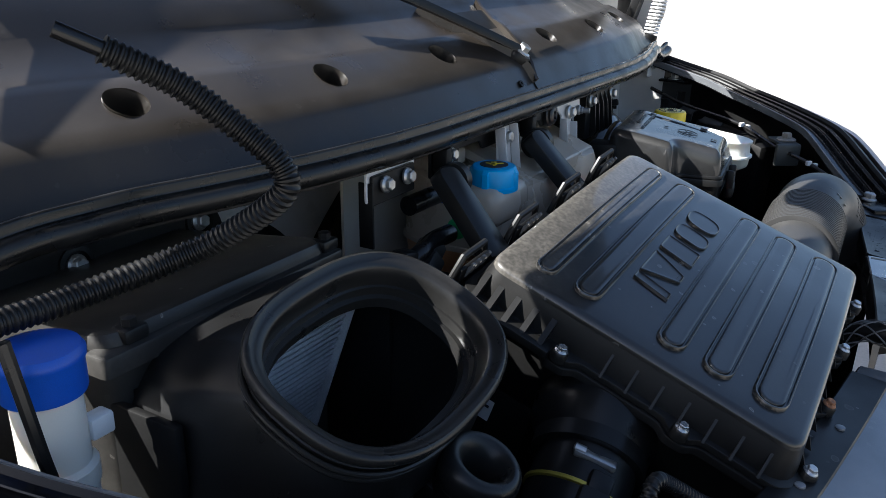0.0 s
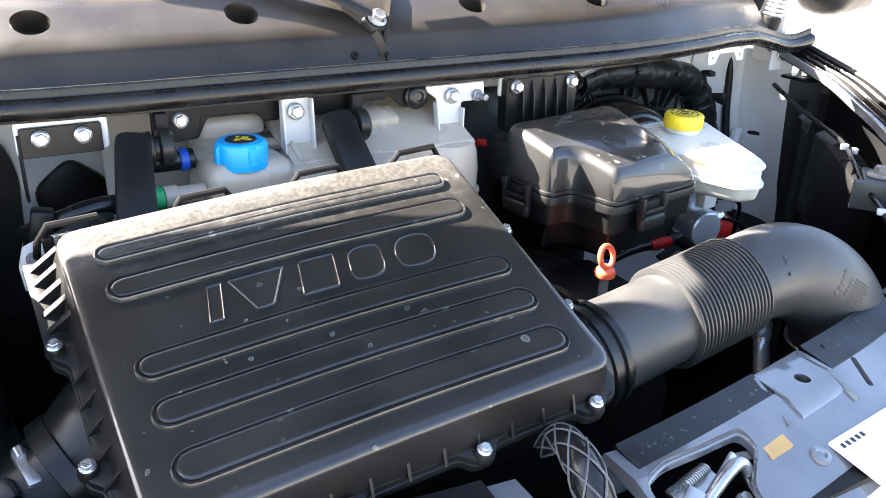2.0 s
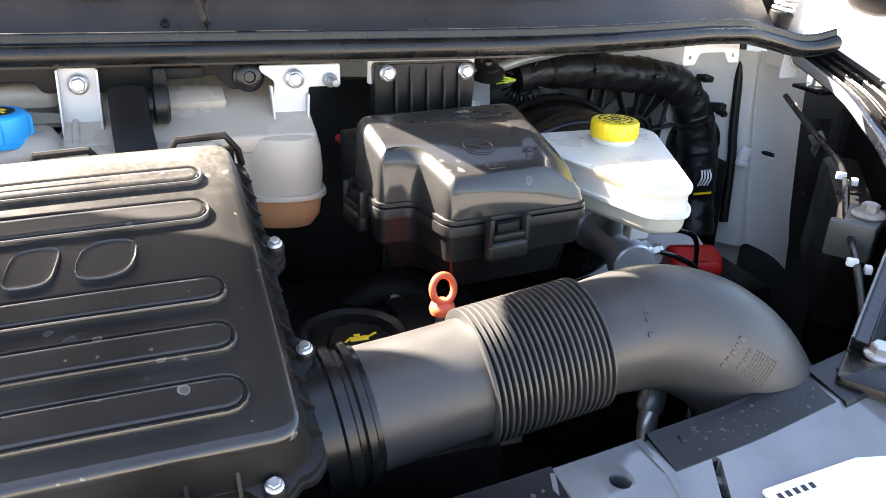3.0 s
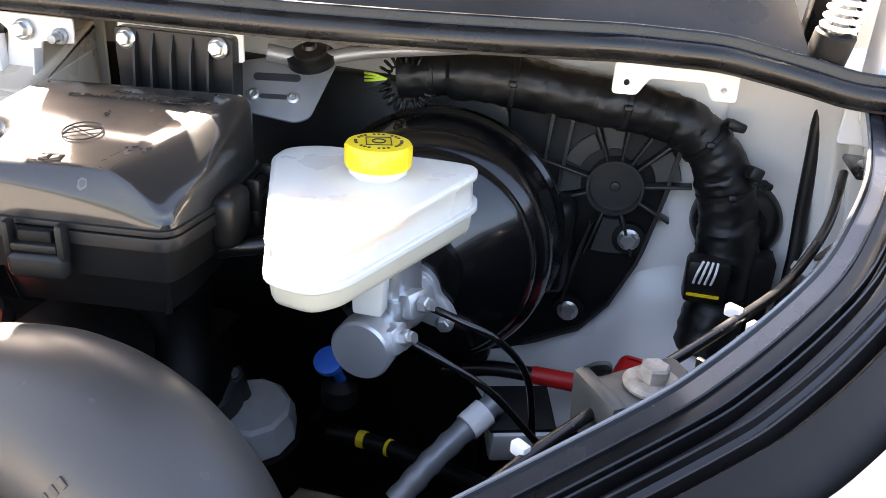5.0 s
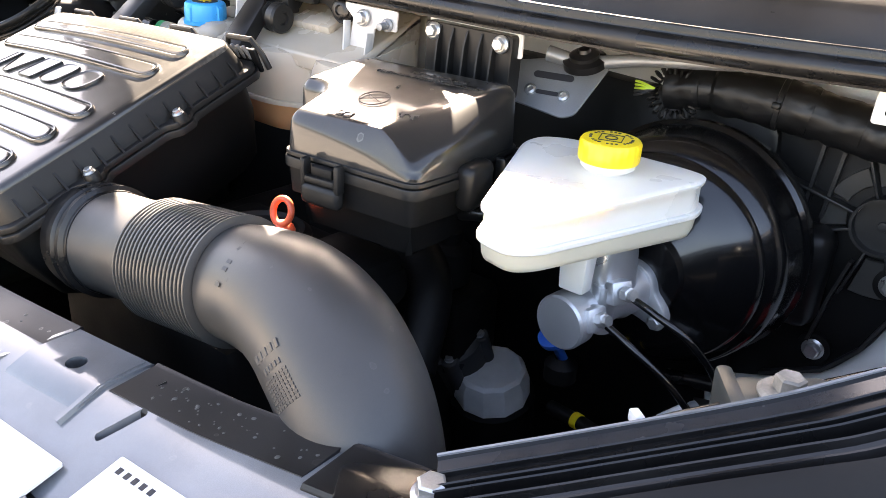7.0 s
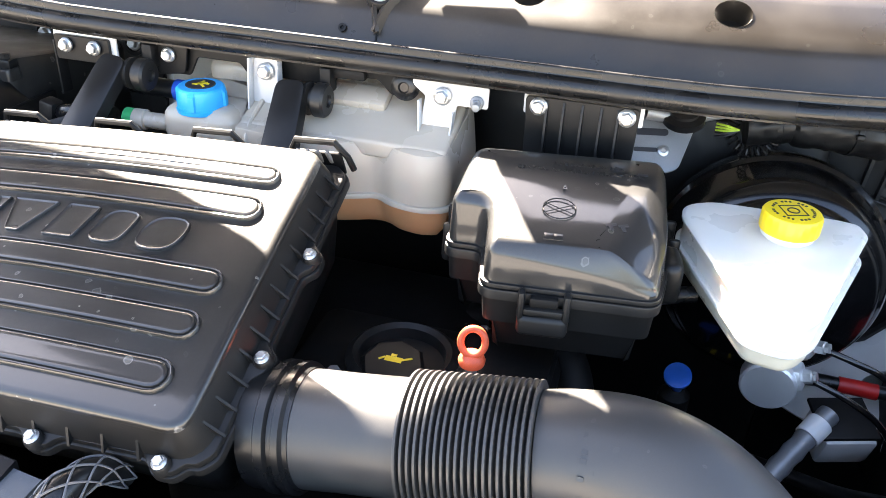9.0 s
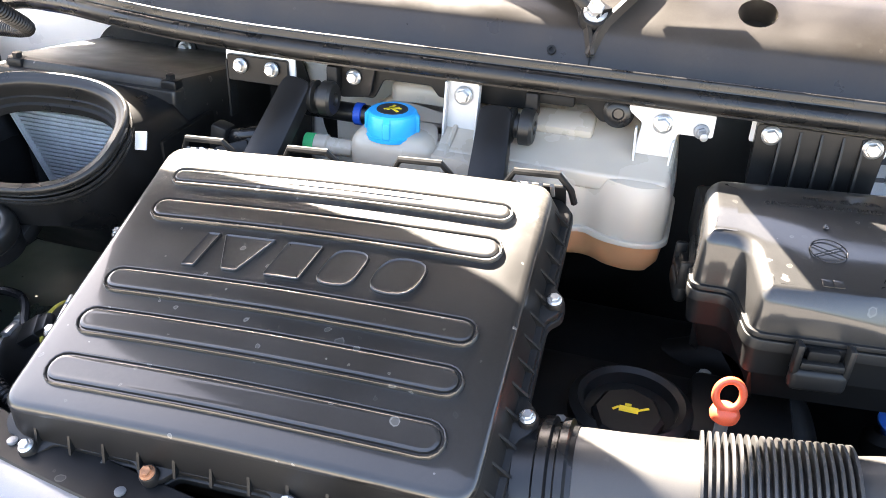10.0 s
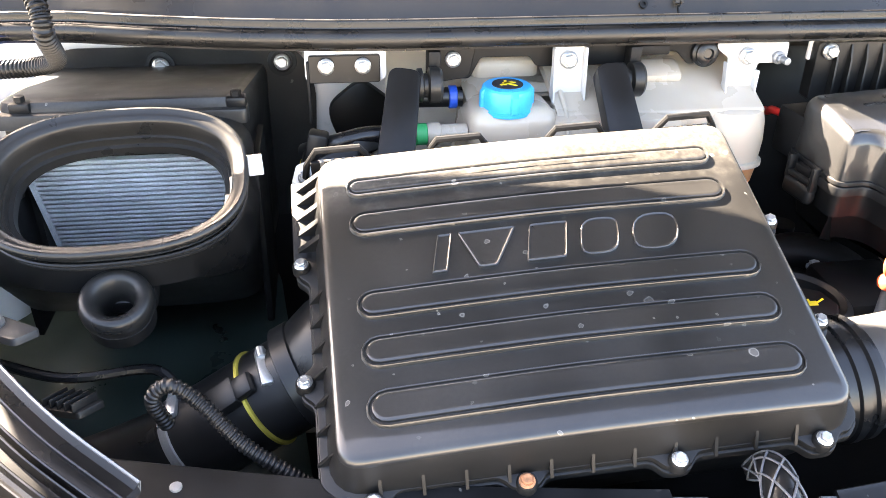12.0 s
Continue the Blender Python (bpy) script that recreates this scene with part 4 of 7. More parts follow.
box(bm, basis((-0.362, -0.280, 0.944), (-0.8, 0, -0.6), (0.0, -0.4, 0.9)), (0.026, 0.022, 0.012), 0.004)
part("plug", bm, PLASTIC_SATIN, sensor)


def corrugated(name, pts, r, label, category, pitch=0.0045, mat=None, steps=10):
    """A corrugated cable sleeve as one thing."""
    path = smooth_path(pts, steps)
    total = sum((b - a).length for a, b in zip(path, path[1:]))
    n = max(8, int(total / pitch) * 4)
    d, acc = [0.0], 0.0
    for a, b in zip(path, path[1:]):
        acc += (b - a).length
        d.append(acc)
    fine, j = [], 0
    for k in range(n + 1):
        s_ = total * k / n
        while j < len(d) - 2 and d[j + 1] < s_:
            j += 1
        t = (s_ - d[j]) / max(1e-9, d[j + 1] - d[j])
        fine.append(path[j].lerp(path[j + 1], t))
    bm_ = fresh()
    tube(bm_, fine, lambda t, i: r * (1.0, 1.0, 0.84, 0.84)[i % 4], 12)
    return solo(name, bm_, mat or PLASTIC_SATIN, label, category)


corrugated("sensor_conduit", [(-0.418, -0.330, 0.952), (-0.424, -0.336, 0.985), (-0.408, -0.338, 1.0), (-0.385, -0.345, 0.985), (-0.352, -0.365, 0.955), (-0.315, -0.378, 0.93), (-0.285, -0.382, 0.905)],
           0.0068, "thin black corrugated cable conduit bending over the hose", "conduit")
loop_ = corrugated("washer_conduit", [(-0.60, -0.012, 1.315), (-0.562, -0.035, 1.290), (-0.538, -0.062, 1.261), (-0.524, -0.086, 1.235), (-0.524, -0.085, 1.212), (-0.535, -0.035, 1.175), (-0.565, -0.008, 1.160), (-0.60, 0.004, 1.154), (-0.64, 0.014, 1.150), (-0.70, 0.02, 1.150), (-0.76, 0.02, 1.145)],
           0.0098, "black corrugated conduit hanging in a loop under the bonnet", "conduit", 0.005)
bm = fresh()
tube(bm, [Vector((-0.590, -0.018, 1.308)), Vector((-0.60, -0.012, 1.315)), Vector((-0.622, 0.002, 1.328))], 0.0055, 14)
part("washer_hose", bm, RUBBER_CLEAN, loop_, "thin smooth hose inside the conduit")

# ---- cabin air housing ----
housing = thing("cabin_air_housing", (-0.48, 0.05, 0.9), "black plastic cabin air housing with an oval rubber-lipped mouth", "air housing")
bm = fresh()
out = rounded([(-0.618, 0.0), (-0.365, 0.0), (-0.352, 0.23), (-0.635, 0.23)], 0.02)
rings = []
for z, d in ((0.86, 0.0), (1.06, -0.001), (1.098, -0.002), (1.106, 0.002), (1.108, 0.008)):
    rings.append([Vector((p.x, p.y, z + (0.012 - 0.036 * p.y / 0.23 if z > 1.05 else 0.0))) for p in inset(out, d)])
loft(bm, rings)
body = part("housing_body", bm, HOUSING, housing)
bm = fresh()
box(bm, (-0.483, 0.06, 0.97), (0.236, 0.30, 0.20))
cut(body, bm)
bm = fresh()
fl = rounded([(-0.655, 1.06), (-0.62, 1.098), (-0.60, 1.108), (-0.345, 1.108), (-0.305, 1.098), (-0.29, 1.05), (-0.30, 0.86), (-0.655, 0.86)], 0.02)
slab(bm, basis((0, 0.228, 0), (1, 0, 0), (0, -1, 0)), [Vector((p.x, p.y, 0)) for p in fl], 0.0, 0.012, 0.003)
part("wall_flange", bm, HOUSING, housing)
for x, z in ((-0.33, 1.088), (-0.487, 1.086), (-0.618, 1.07)):
    bm = fresh()
    lathe(bm, along((x, 0.218, z), (0, -1, 0.1)), [(0.020, -0.004), (0.019, 0.006), (0.014, 0.0065), (0.013, 0.003)], 24)
    part("boss", bm, PLASTIC, housing)
    hex_bolt(housing, (x, 0.213, z), (0, -1, 0.15), 0.014, ZINC)
bm = fresh()
slab(bm, Matrix.Translation((0, 0, 1.092)), rounded([(-0.628, -0.010), (-0.358, -0.010), (-0.358, 0.014), (-0.628, 0.014)], 0.006), 0.0, 0.016, 0.003)
part("front_ledge", bm, HOUSING, housing, "dusty front ledge")
for x in (-0.594, -0.37):
    bm = fresh()
    box(bm, (x, 0.004, 1.113), (0.022, 0.018, 0.012), 0.003)
    lathe(bm, Matrix.Translation((x, 0.004, 1.118)), [(0.006, 0.0), (0.006, 0.007), (0.003, 0.008)], 6)
    part("clip", bm, PLASTIC, housing)

RIM_C, RIM_P = Vector((-0.474, -0.138, 1.089)), radians(27.2)
RIM = basis(RIM_C, (math.cos(radians(3.3)), math.sin(radians(3.3)), 0.019), (0, -math.sin(RIM_P), math.cos(RIM_P)))


def oval(a, b, e=2.6, n=64):
    out_ = []
    for i in range(n):
        t = 2 * math.pi * i / n
        c, s_ = math.cos(t), math.sin(t)
        out_.append(Vector((a * math.copysign(abs(c) ** (2 / e), c), b * math.copysign(abs(s_) ** (2 / e), s_), 0)))
    return out_


bm = fresh()
rings = []
for a, b, z in ((0.108, 0.071, -0.020), (0.116, 0.079, -0.016), (0.119, 0.082, -0.010), (0.1165, 0.0795, -0.008), (0.1225, 0.0855, -0.004), (0.1242, 0.0872, 0.001), (0.1235, 0.0865, 0.0050), (0.1205, 0.0835, 0.0062), (0.1180, 0.0810, 0.0040), (0.1150, 0.0780, 0.0030),
                (0.1105, 0.0735, 0.0020), (0.1085, 0.0715, -0.0010), (0.1070, 0.0700, -0.008), (0.1065, 0.0695, -0.018), (0.1040, 0.0670, -0.0185), (0.1030, 0.0660, -0.026), (0.0985, 0.0615, -0.0265), (0.0975, 0.0605, -0.036)):
    rings.append([RIM @ Vector((p.x, p.y, z)) for p in oval(a, b)])
loft(bm, rings, cap=False)
part("mouth_seal", bm, RUBBER, housing, "thick black rubber lip round the mouth", sharp=60)
for z_, a_, b_ in ((-0.0150, 0.1200, 0.0830), (-0.0225, 0.1185, 0.0815)):
    bm = fresh()
    ring_ = [RIM @ Vector((p.x, p.y, z_)) for p in oval(a_, b_)]
    tube(bm, ring_ + ring_[:1], 0.0022, 8, cap=False)
    part("lip_ridge", bm, RUBBER, housing)
bm = fresh()
N_ = 64
ring_out = [RIM @ Vector((p.x, p.y, -0.014)) for p in oval(0.114, 0.077, n=N_)]
ring_mid = [RIM @ Vector((p.x, p.y - 0.008 + (0.07 if p.y > 0.03 else 0.0), -0.055)) for p in oval(0.128, 0.080, n=N_)]
low = []
for i, p in enumerate(oval(0.132, 0.082, 5.0, N_)):
    low.append(Vector((-0.485 + p.x, -0.075 + p.y + (0.11 if p.y > 0.03 else 0.0), 0.985)))
low2 = [Vector((-0.485 + (p.x + 0.485) * 0.98, -0.03 + (p.y + 0.075) * 0.8, 0.915)) for p in [Vector((q.x, q.y, 0)) for q in low]]
loft(bm, [low2, low, ring_mid, ring_out], cap=False)
part("snout", bm, PLASTIC_SATIN, housing)
for x in (-0.612, -0.352):
    bm = fresh()
    box(bm, (x, -0.002, 0.962), (0.008, 0.115, 0.204), 0.002)
    part("side_cheek", bm, PLASTIC_MATT, housing)
bm = fresh()
lathe(bm, along((-0.471, -0.222, 1.008), (0.05, -0.42, 0.9)), [(0.016, -0.024), (0.030, -0.018), (0.0332, -0.010), (0.0336, -0.002), (0.0322, 0.0045), (0.0280, 0.0085), (0.0225, 0.0080), (0.0185, 0.0040), (0.0150, -0.004), (0.0140, -0.014), (0.0150, -0.045)], 36, cap=False)
part("drain_grommet", bm, RUBBER, housing, "dusty round rubber drain grommet", sharp=60)
bm = fresh()
box(bm, basis((-0.471, -0.178, 0.992), (1, 0, 0), (0, -0.42, 0.9)), (0.058, 0.046, 0.022), 0.008)
lathe(bm, along((-0.471, -0.222, 1.008), (0.05, -0.42, 0.9)), [(0.031, -0.034), (0.031, -0.017), (0.026, -0.015), (0.024, -0.034)], 28, cap=False)
part("grommet_arm", bm, PLASTIC_SATIN, housing)
bm = fresh()
box(bm, basis((-0.3465, -0.100, 1.082), (1, 0, 0.1), (0, -0.9, 0.4)), (0.015, 0.021, 0.003), 0.001)
part("tab", bm, BRACKET_WHITE, housing, "small pale metal tab")
cabin_filter = thing("cabin_filter", (-0.48, 0.0, 0.88), "pale pleated cabin filter standing inside the housing", "filter")
F_TOP, F_LOW = Vector((-0.595, -0.022, 1.060)), Vector((-0.595, 0.045, 0.878))
fd = (F_LOW - F_TOP)
bm = fresh()
NP = 26
front = []
for i in range(NP):
    for share, deep in ((0.0, 0.009), (0.14, 0.0), (0.5, -0.0016), (0.84, 0.0)):
        front.append(F_TOP + fd * ((i + share) / NP) + Vector((0, deep, 0)))
row0 = [bm.verts.new(p) for p in front]
row1 = [bm.verts.new(p + Vector((0.232, 0, 0))) for p in front]
for a, b, c, d in zip(row0, row0[1:], row1[1:], row1):
    bm.faces.new((a, b, c, d))
bmesh.ops.solidify(bm, geom=bm.faces[:], thickness=0.0006)
part("pleats", bm, FILTER, cabin_filter, sharp=20)
bm = fresh()
mid_ = (F_TOP + F_LOW) / 2
for x in (-0.597, -0.366):
    bm = fresh()
    box(bm, basis((x, mid_.y + 0.006, mid_.z), (1, 0, 0), (0, -0.94, -0.34)), (0.003, 0.194, 0.026))
    part("frame_side", bm, FILTER, cabin_filter)

# ---- washer bottle ----
washer = thing("washer_bottle", (-0.672, -0.008, 0.87), "white plastic washer bottle neck with a blue cap", "bottle")
m = Matrix.Translation((-0.672, -0.008, 0.0))
bm = fresh()
lathe(bm, m, [(0.045, 0.87), (0.045, 0.96), (0.030, 0.985), (0.0245, 1.0), (0.0245, 1.035), (0.0265, 1.037), (0.0265, 1.05), (0.0225, 1.053), (0.0225, 1.112)], 32)
part("neck", bm, RESERVOIR, washer)
bm = fresh()
lathe(bm, m, [(0.0265, 1.106), (0.0270, 1.108), (0.0270, 1.128), (0.0285, 1.130), (0.0285, 1.134), (0.026, 1.138), (0.010, 1.1395)], 36)
part("cap", bm, BLUE_DARK, washer, "royal blue push-on cap")
bm = fresh()
box(bm, (-0.645, -0.018, 1.071), (0.018, 0.014, 0.016), 0.002)
part("tab", bm, WHITE_PLASTIC, washer)
bm = fresh()
tube(bm, smooth_path([(-0.705, -0.03, 1.16), (-0.70, -0.04, 1.09), (-0.69, -0.035, 1.03), (-0.69, -0.02, 0.95)]), 0.0045, 8)
solo("washer_tube", bm, RUBBER_CLEAN, "thin black tube beside the washer bottle", "tube")

# ---- expansion tank ----
tank = thing("expansion_tank", (0.06, 0.03, 0.99), "milky plastic coolant expansion tank with brownish coolant", "coolant tank")
plan = [(-0.118, -0.040), (0.02, -0.052), (0.10, -0.052), (0.150, -0.030), (0.170, -0.045), (0.205, -0.052), (0.236, -0.040), (0.238, 0.085), (-0.10, 0.095), (-0.122, 0.05)]
out = rounded(plan, 0.016, 4)


def tank_top(x, y):
    return 1.0945 + 0.24 * (y + 0.05)


bm = fresh()
rings = []
for z, d in ((1.034, 0.001), (1.06, 0.0), (1.082, 0.002)):
    rings.append([Vector((p.x, p.y, z)) for p in inset(out, d)])
for d, k in ((0.006, 0.82), (0.012, 0.95), (0.022, 1.0), (0.05, 1.02)):
    rings.append([Vector((q.x, q.y, 1.082 + (tank_top(q.x, q.y) - 1.082) * k)) for q in inset(out, d)])
loft(bm, rings)
part("upper_shell", bm, TANK, tank)
bm = fresh()
box(bm, (-0.068, -0.002, 1.084), (0.100, 0.096, 0.050), 0.018, 4)
part("filler_block", bm, TANK, tank)
bm = fresh()
box(bm, (-0.062, 0.066, 1.120), (0.080, 0.046, 0.040), 0.010, 3)
part("rear_block", bm, TANK, tank)
bm = fresh()
tube(bm, smooth_path([(-0.007, -0.048, 1.040), (-0.007, -0.047, 1.078), (-0.007, -0.030, 1.099), (-0.007, 0.010, 1.1165)]), 0.0035, 8)
part("mould_seam", bm, TANK, tank)
bm = fresh()
wedge = rounded([(0.088, 1.080), (0.088, 1.147), (-0.036, 1.0985), (-0.036, 1.080)], 0.004)
slab(bm, basis((-0.018, 0, 0), (0, 1, 0), (1, 0, 0)), [Vector((p.x, p.y, 0)) for p in wedge], 0.0, 0.248, 0.006, 4)
part("rear_tier", bm, TANK, tank)
bm = fresh()
box(bm, Matrix.Translation((0.105, 0.026, 1.1255)) @ Matrix.Rotation(0.37, 4, "X"), (0.075, 0.034, 0.014), 0.005)
part("raised_pad", bm, TANK, tank)
bm = fresh()
slab(bm, Matrix.Identity(4), inset(out, -0.0035), 1.0285, 1.0345, 0.0015)
part("weld_seam", bm, TANK, tank)
bm = fresh()
rings = [[Vector((p.x, p.y, z)) for p in inset(out, d)] for z, d in ((1.0285, 0.001), (1.006, 0.004), (0.992, 0.014))]
loft(bm, rings)
part("lower_shell", bm, COOLANT, tank, "lower shell brown with coolant")
m = Matrix.Translation((-0.074, -0.022, 0.0))
bm = fresh()
lathe(bm, m, [(0.024, 1.095), (0.024, 1.106)], 32)
part("filler_neck", bm, TANK, tank)
bm = fresh()
n_, prof = 112, [(0.0302, 1.102), (0.0304, 1.1065), (0.0286, 1.1075), (0.0284, 1.125), (0.0274, 1.1290), (0.0255, 1.1308), (0.0215, 1.1315)]
rings = []
for r, z in prof:
    ring = []
    for i in range(n_):
        a = 2 * math.pi * i / n_
        rr = r * (1.085 if (i % 28) < 5 and 1.107 < z < 1.127 else 1.0)
        ring.append(m @ Vector((rr * math.cos(a), rr * math.sin(a), z)))
    rings.append(ring)
loft(bm, rings)
cap = part("cap", bm, BLUE, tank, "bright blue screw cap with a yellow warning disc", sharp=22)
bm = fresh()
lathe(bm, m, [(0.0175, 1.1310), (0.0172, 1.1322)], 32)
part("disc", bm, INK, cap, "black disc")
bm = fresh()
for a, l in ((0.6, 0.018), (1.4, 0.016), (2.4, 0.018), (0.1, 0.012)):
    box(bm, m @ Matrix.Translation((0.004 * math.cos(3 * a), 0.004 * math.sin(5 * a), 1.1324)) @ Matrix.Rotation(a, 4, "Z"), (l, 0.003, 0.0006))
part("warning_symbol", bm, YELLOW_PRINT, cap)

# ---- brackets below the seal ----


def plate(bm_, pts, y, thick=0.003, lean=0.0, z0=1.15):
    """An upright plate given by (x, z) points at a depth y."""
    fr = basis((0, y, z0), (1, 0, 0), (0, -math.cos(lean), math.sin(lean)))
    o_ = [Vector((p.x, p.y - z0, 0)) for p in pts]
    return slab(bm_, fr, o_, -thick, 0.0, 0.0008, 1)


rail_ = thing("cowl_support_rail", (0.01, 0.014, 1.13), "black steel support rail with cut-outs under the seal", "rail")
bm = fresh()
o_ = rounded([(-0.16, 1.168), (-0.16, 1.126), (-0.110, 1.126), (-0.098, 1.150), (-0.042, 1.150), (-0.033, 1.138), (0.075, 1.138), (0.086, 1.152), (0.132, 1.152), (0.148, 1.136), (0.172, 1.136), (0.186, 1.168)], 0.004)
plate(bm, o_, 0.016, 0.003)
part("rail_plate", bm, PLASTIC_MATT, rail_)
bm = fresh()
lathe(bm, along((0.166, 0.015, 1.150), (0.05, -1, 0.1)), [(0.0165, -0.002), (0.0165, 0.004), (0.0135, 0.006), (0.0135, 0.009), (0.0110, 0.011), (0.0065, 0.0115), (0.005, 0.009)], 24)
part("grommet", bm, RUBBER_CLEAN, rail_, "ridged black rubber grommet")
bm = fresh()
box(bm, (0.095, 0.010, 1.157), (0.05, 0.012, 0.012), 0.003)
part("rail_step", bm, PLASTIC_MATT, rail_)

br = thing("bracket", (-0.25, 0.0, 1.14), "pale steel bracket with a dark plate and two bolts", "bracket", "firewall brackets")
bm = fresh()
plate(bm, rounded([(-0.294, 1.130), (-0.205, 1.130), (-0.205, 1.166), (-0.294, 1.166)], 0.006), 0.009)
part("back_plate", bm, BRACKET_WHITE, br)
bm = fresh()
plate(bm, rounded([(-0.290, 1.129), (-0.212, 1.129), (-0.212, 1.160), (-0.290, 1.160)], 0.003), 0.004, 0.004)
part("front_plate", bm, PLASTIC, br, "dark brown front plate")
bm = fresh()
box(bm, (-0.291, 0.012, 1.118), (0.003, 0.018, 0.070), 0.001)
part("drop_leg", bm, PLASTIC_MATT, br)
for x in (-0.271, -0.231):
    hex_bolt(br, (x, 0.0, 1.149), (0, -1, 0.1), 0.0115)

bolt0 = thing("bracket", (-0.131, 0.0, 1.14), "black steel bracket with one bright bolt", "bracket", "firewall brackets")
bm = fresh()
plate(bm, rounded([(-0.15, 1.125), (-0.112, 1.13), (-0.105, 1.166), (-0.155, 1.166)], 0.006), 0.008)
part("plate", bm, PLASTIC_MATT, bolt0)
hex_bolt(bolt0, (-0.131, 0.005, 1.152), (0, -1, 0.1), 0.0115)

tb1 = thing("tank_bracket", (0.0, 0.0, 1.09), "white steel tank bracket on a rusty-edged bolt", "bracket", "tank brackets")
bm = fresh()
plate(bm, rounded([(-0.020, 1.092), (0.020, 1.092), (0.0175, 1.166), (-0.0175, 1.166)], 0.002), 0.003, 0.0025, 0.10)
part("plate", bm, STEEL_PALE, tb1)
for x in (-0.018, 0.018):
    bm = fresh()
    box(bm, basis((x, -0.006, 1.128), (1, 0, 0), (0, 0.12, 1)), (0.0022, 0.012, 0.074), 0.0005)
    part("edge_flange", bm, STEEL_PALE, tb1)
bm = fresh()
lathe(bm, along((0.0, 0.0005, 1.15), (0, -1, 0.1)), [(0.0098, 0.0), (0.0098, 0.0008), (0.006, 0.0010)], 20)
part("washer", bm, RUST, tb1)
hex_bolt(tb1, (0.0, -0.001, 1.15), (0, -1, 0.1), 0.013)

tb2 = thing("tank_bracket", (0.22, 0.0, 1.09), "white T-shaped steel tank bracket with a bolt and a stud", "bracket", "tank brackets")
bm = fresh()
plate(bm, rounded([(0.186, 1.097), (0.224, 1.097), (0.229, 1.139), (0.264, 1.139), (0.264, 1.163), (0.176, 1.163), (0.178, 1.156), (0.192, 1.146)], 0.003), 0.004, 0.0025, 0.08)
part("plate", bm, STEEL_PALE, tb2)
bm = fresh()
box(bm, basis((0.1885, -0.004, 1.120), (1, 0, 0.06), (0, 0.1, 1)), (0.0022, 0.011, 0.046), 0.0005)
part("edge_flange", bm, STEEL_PALE, tb2)
bm = fresh()
box(bm, basis((0.2255, -0.004, 1.115), (1, 0, -0.06), (0, 0.1, 1)), (0.0022, 0.011, 0.036), 0.0005)
part("edge_flange", bm, STEEL_PALE, tb2)
bm = fresh()
lathe(bm, along((0.213, 0.001, 1.149), (0, -1, 0.1)), [(0.0098, 0.0), (0.0098, 0.0008), (0.006, 0.0010)], 20)
part("washer", bm, RUST, tb2)
hex_bolt(tb2, (0.213, -0.001, 1.149), (0, -1, 0.1), 0.013)
bm = fresh()
lathe(bm, along((0.252, 0.002, 1.146), (0.15, -1, 0)), [(0.0042, 0.0), (0.0042, 0.018), (0.003, 0.0185)], 12)
part("stud", bm, STEEL, tb2)
hex_bolt(tb2, (0.252, 0.0, 1.146), (0.15, -1, 0), 0.010, STEEL, "nut")

for x, tip in ((-0.187, (-0.206, -0.100, 1.068)), (0.042, (0.050, -0.090, 1.075))):
    arm = thing("box_support_arm", (x, -0.02, 1.07), "flat black support arm with a round rubber bush", "support arm", "support arms")
    a, b = Vector((x, -0.020, 1.146)), Vector(tip)
    bm = fresh()
    w = (b - a)
    sd = Vector((1, 0, 0))
    nr = w.cross(sd).normalized()
    if nr.y > 0:
        nr = -nr
    o_ = rounded([(-0.004, -0.0175), (w.length, -0.020), (w.length, 0.020), (-0.004, 0.0175)], [0.012, 0.002, 0.002, 0.012])
    slab(bm, basis(a, w, nr), o_, -0.012, 0.006, 0.002)
    part("arm_plate", bm, PLASTIC_SATIN, arm)
    bm = fresh()
    lathe(bm, along((x + 0.012, -0.014, 1.130), (1, 0.0, 0)), [(0.012, 0.0), (0.0185, 0.002), (0.0190, 0.007), (0.013, 0.009), (0.013, 0.013), (0.0195, 0.015), (0.0195, 0.026), (0.017, 0.029), (0.008, 0.0295), (0.007, 0.026)], 32)
    part("bush", bm, RUBBER, arm, "round ridged rubber bush")
    bm = fresh()
    box(bm, (x + 0.034, 0.004, 1.150), (0.014, 0.02, 0.03), 0.003)
    part("bush_mount", bm, PLASTIC_MATT, arm)

# Hose ends between arm and tank.
bm = fresh()
lathe(bm, along((-0.193, -0.030, 1.079), (1, 0.05, 0.0)), [(0.011, 0.016), (0.0122, 0.017), (0.0122, 0.028), (0.011, 0.029)], 24)
conn = thing("tank_connector", (-0.17, -0.03, 1.06), "green and clear quick connector on the tank's hose", "connector")
part("green_collar", bm, GREEN, conn)
bm = fresh()
lathe(bm, along((-0.164, -0.029, 1.079), (1, 0.05, 0.0)), [(0.0125, 0.0), (0.0125, 0.014), (0.0100, 0.016), (0.0100, 0.045)], 24)
part("clear_sleeve", bm, TANK, conn)
bm = fresh()
tube(bm, smooth_path([(-0.193, -0.030, 1.079), (-0.23, -0.030, 1.080), (-0.265, -0.03, 1.072), (-0.30, 0.0, 1.05)]), 0.0105, 14)
part("hose_end", bm, RUBBER_CLEAN, conn)
bm = fresh()
tube(bm, [Vector((-0.20, 0.02, 1.104)), Vector((-0.118, 0.018, 1.104))], 0.0115, 20)
vent = thing("vent_hose", (-0.16, 0.02, 1.09), "black vent hose with a dark blue ring", "hose")
part("hose_end", bm, RUBBER_CLEAN, vent)
bm = fresh()
lathe(bm, along((-0.134, 0.018, 1.104), (1, 0, 0)), [(0.0118, 0.0), (0.0132, 0.001), (0.0132, 0.009), (0.0118, 0.010)], 24)
part("ring", bm, BLUE_DARK, vent, "dark blue ring")
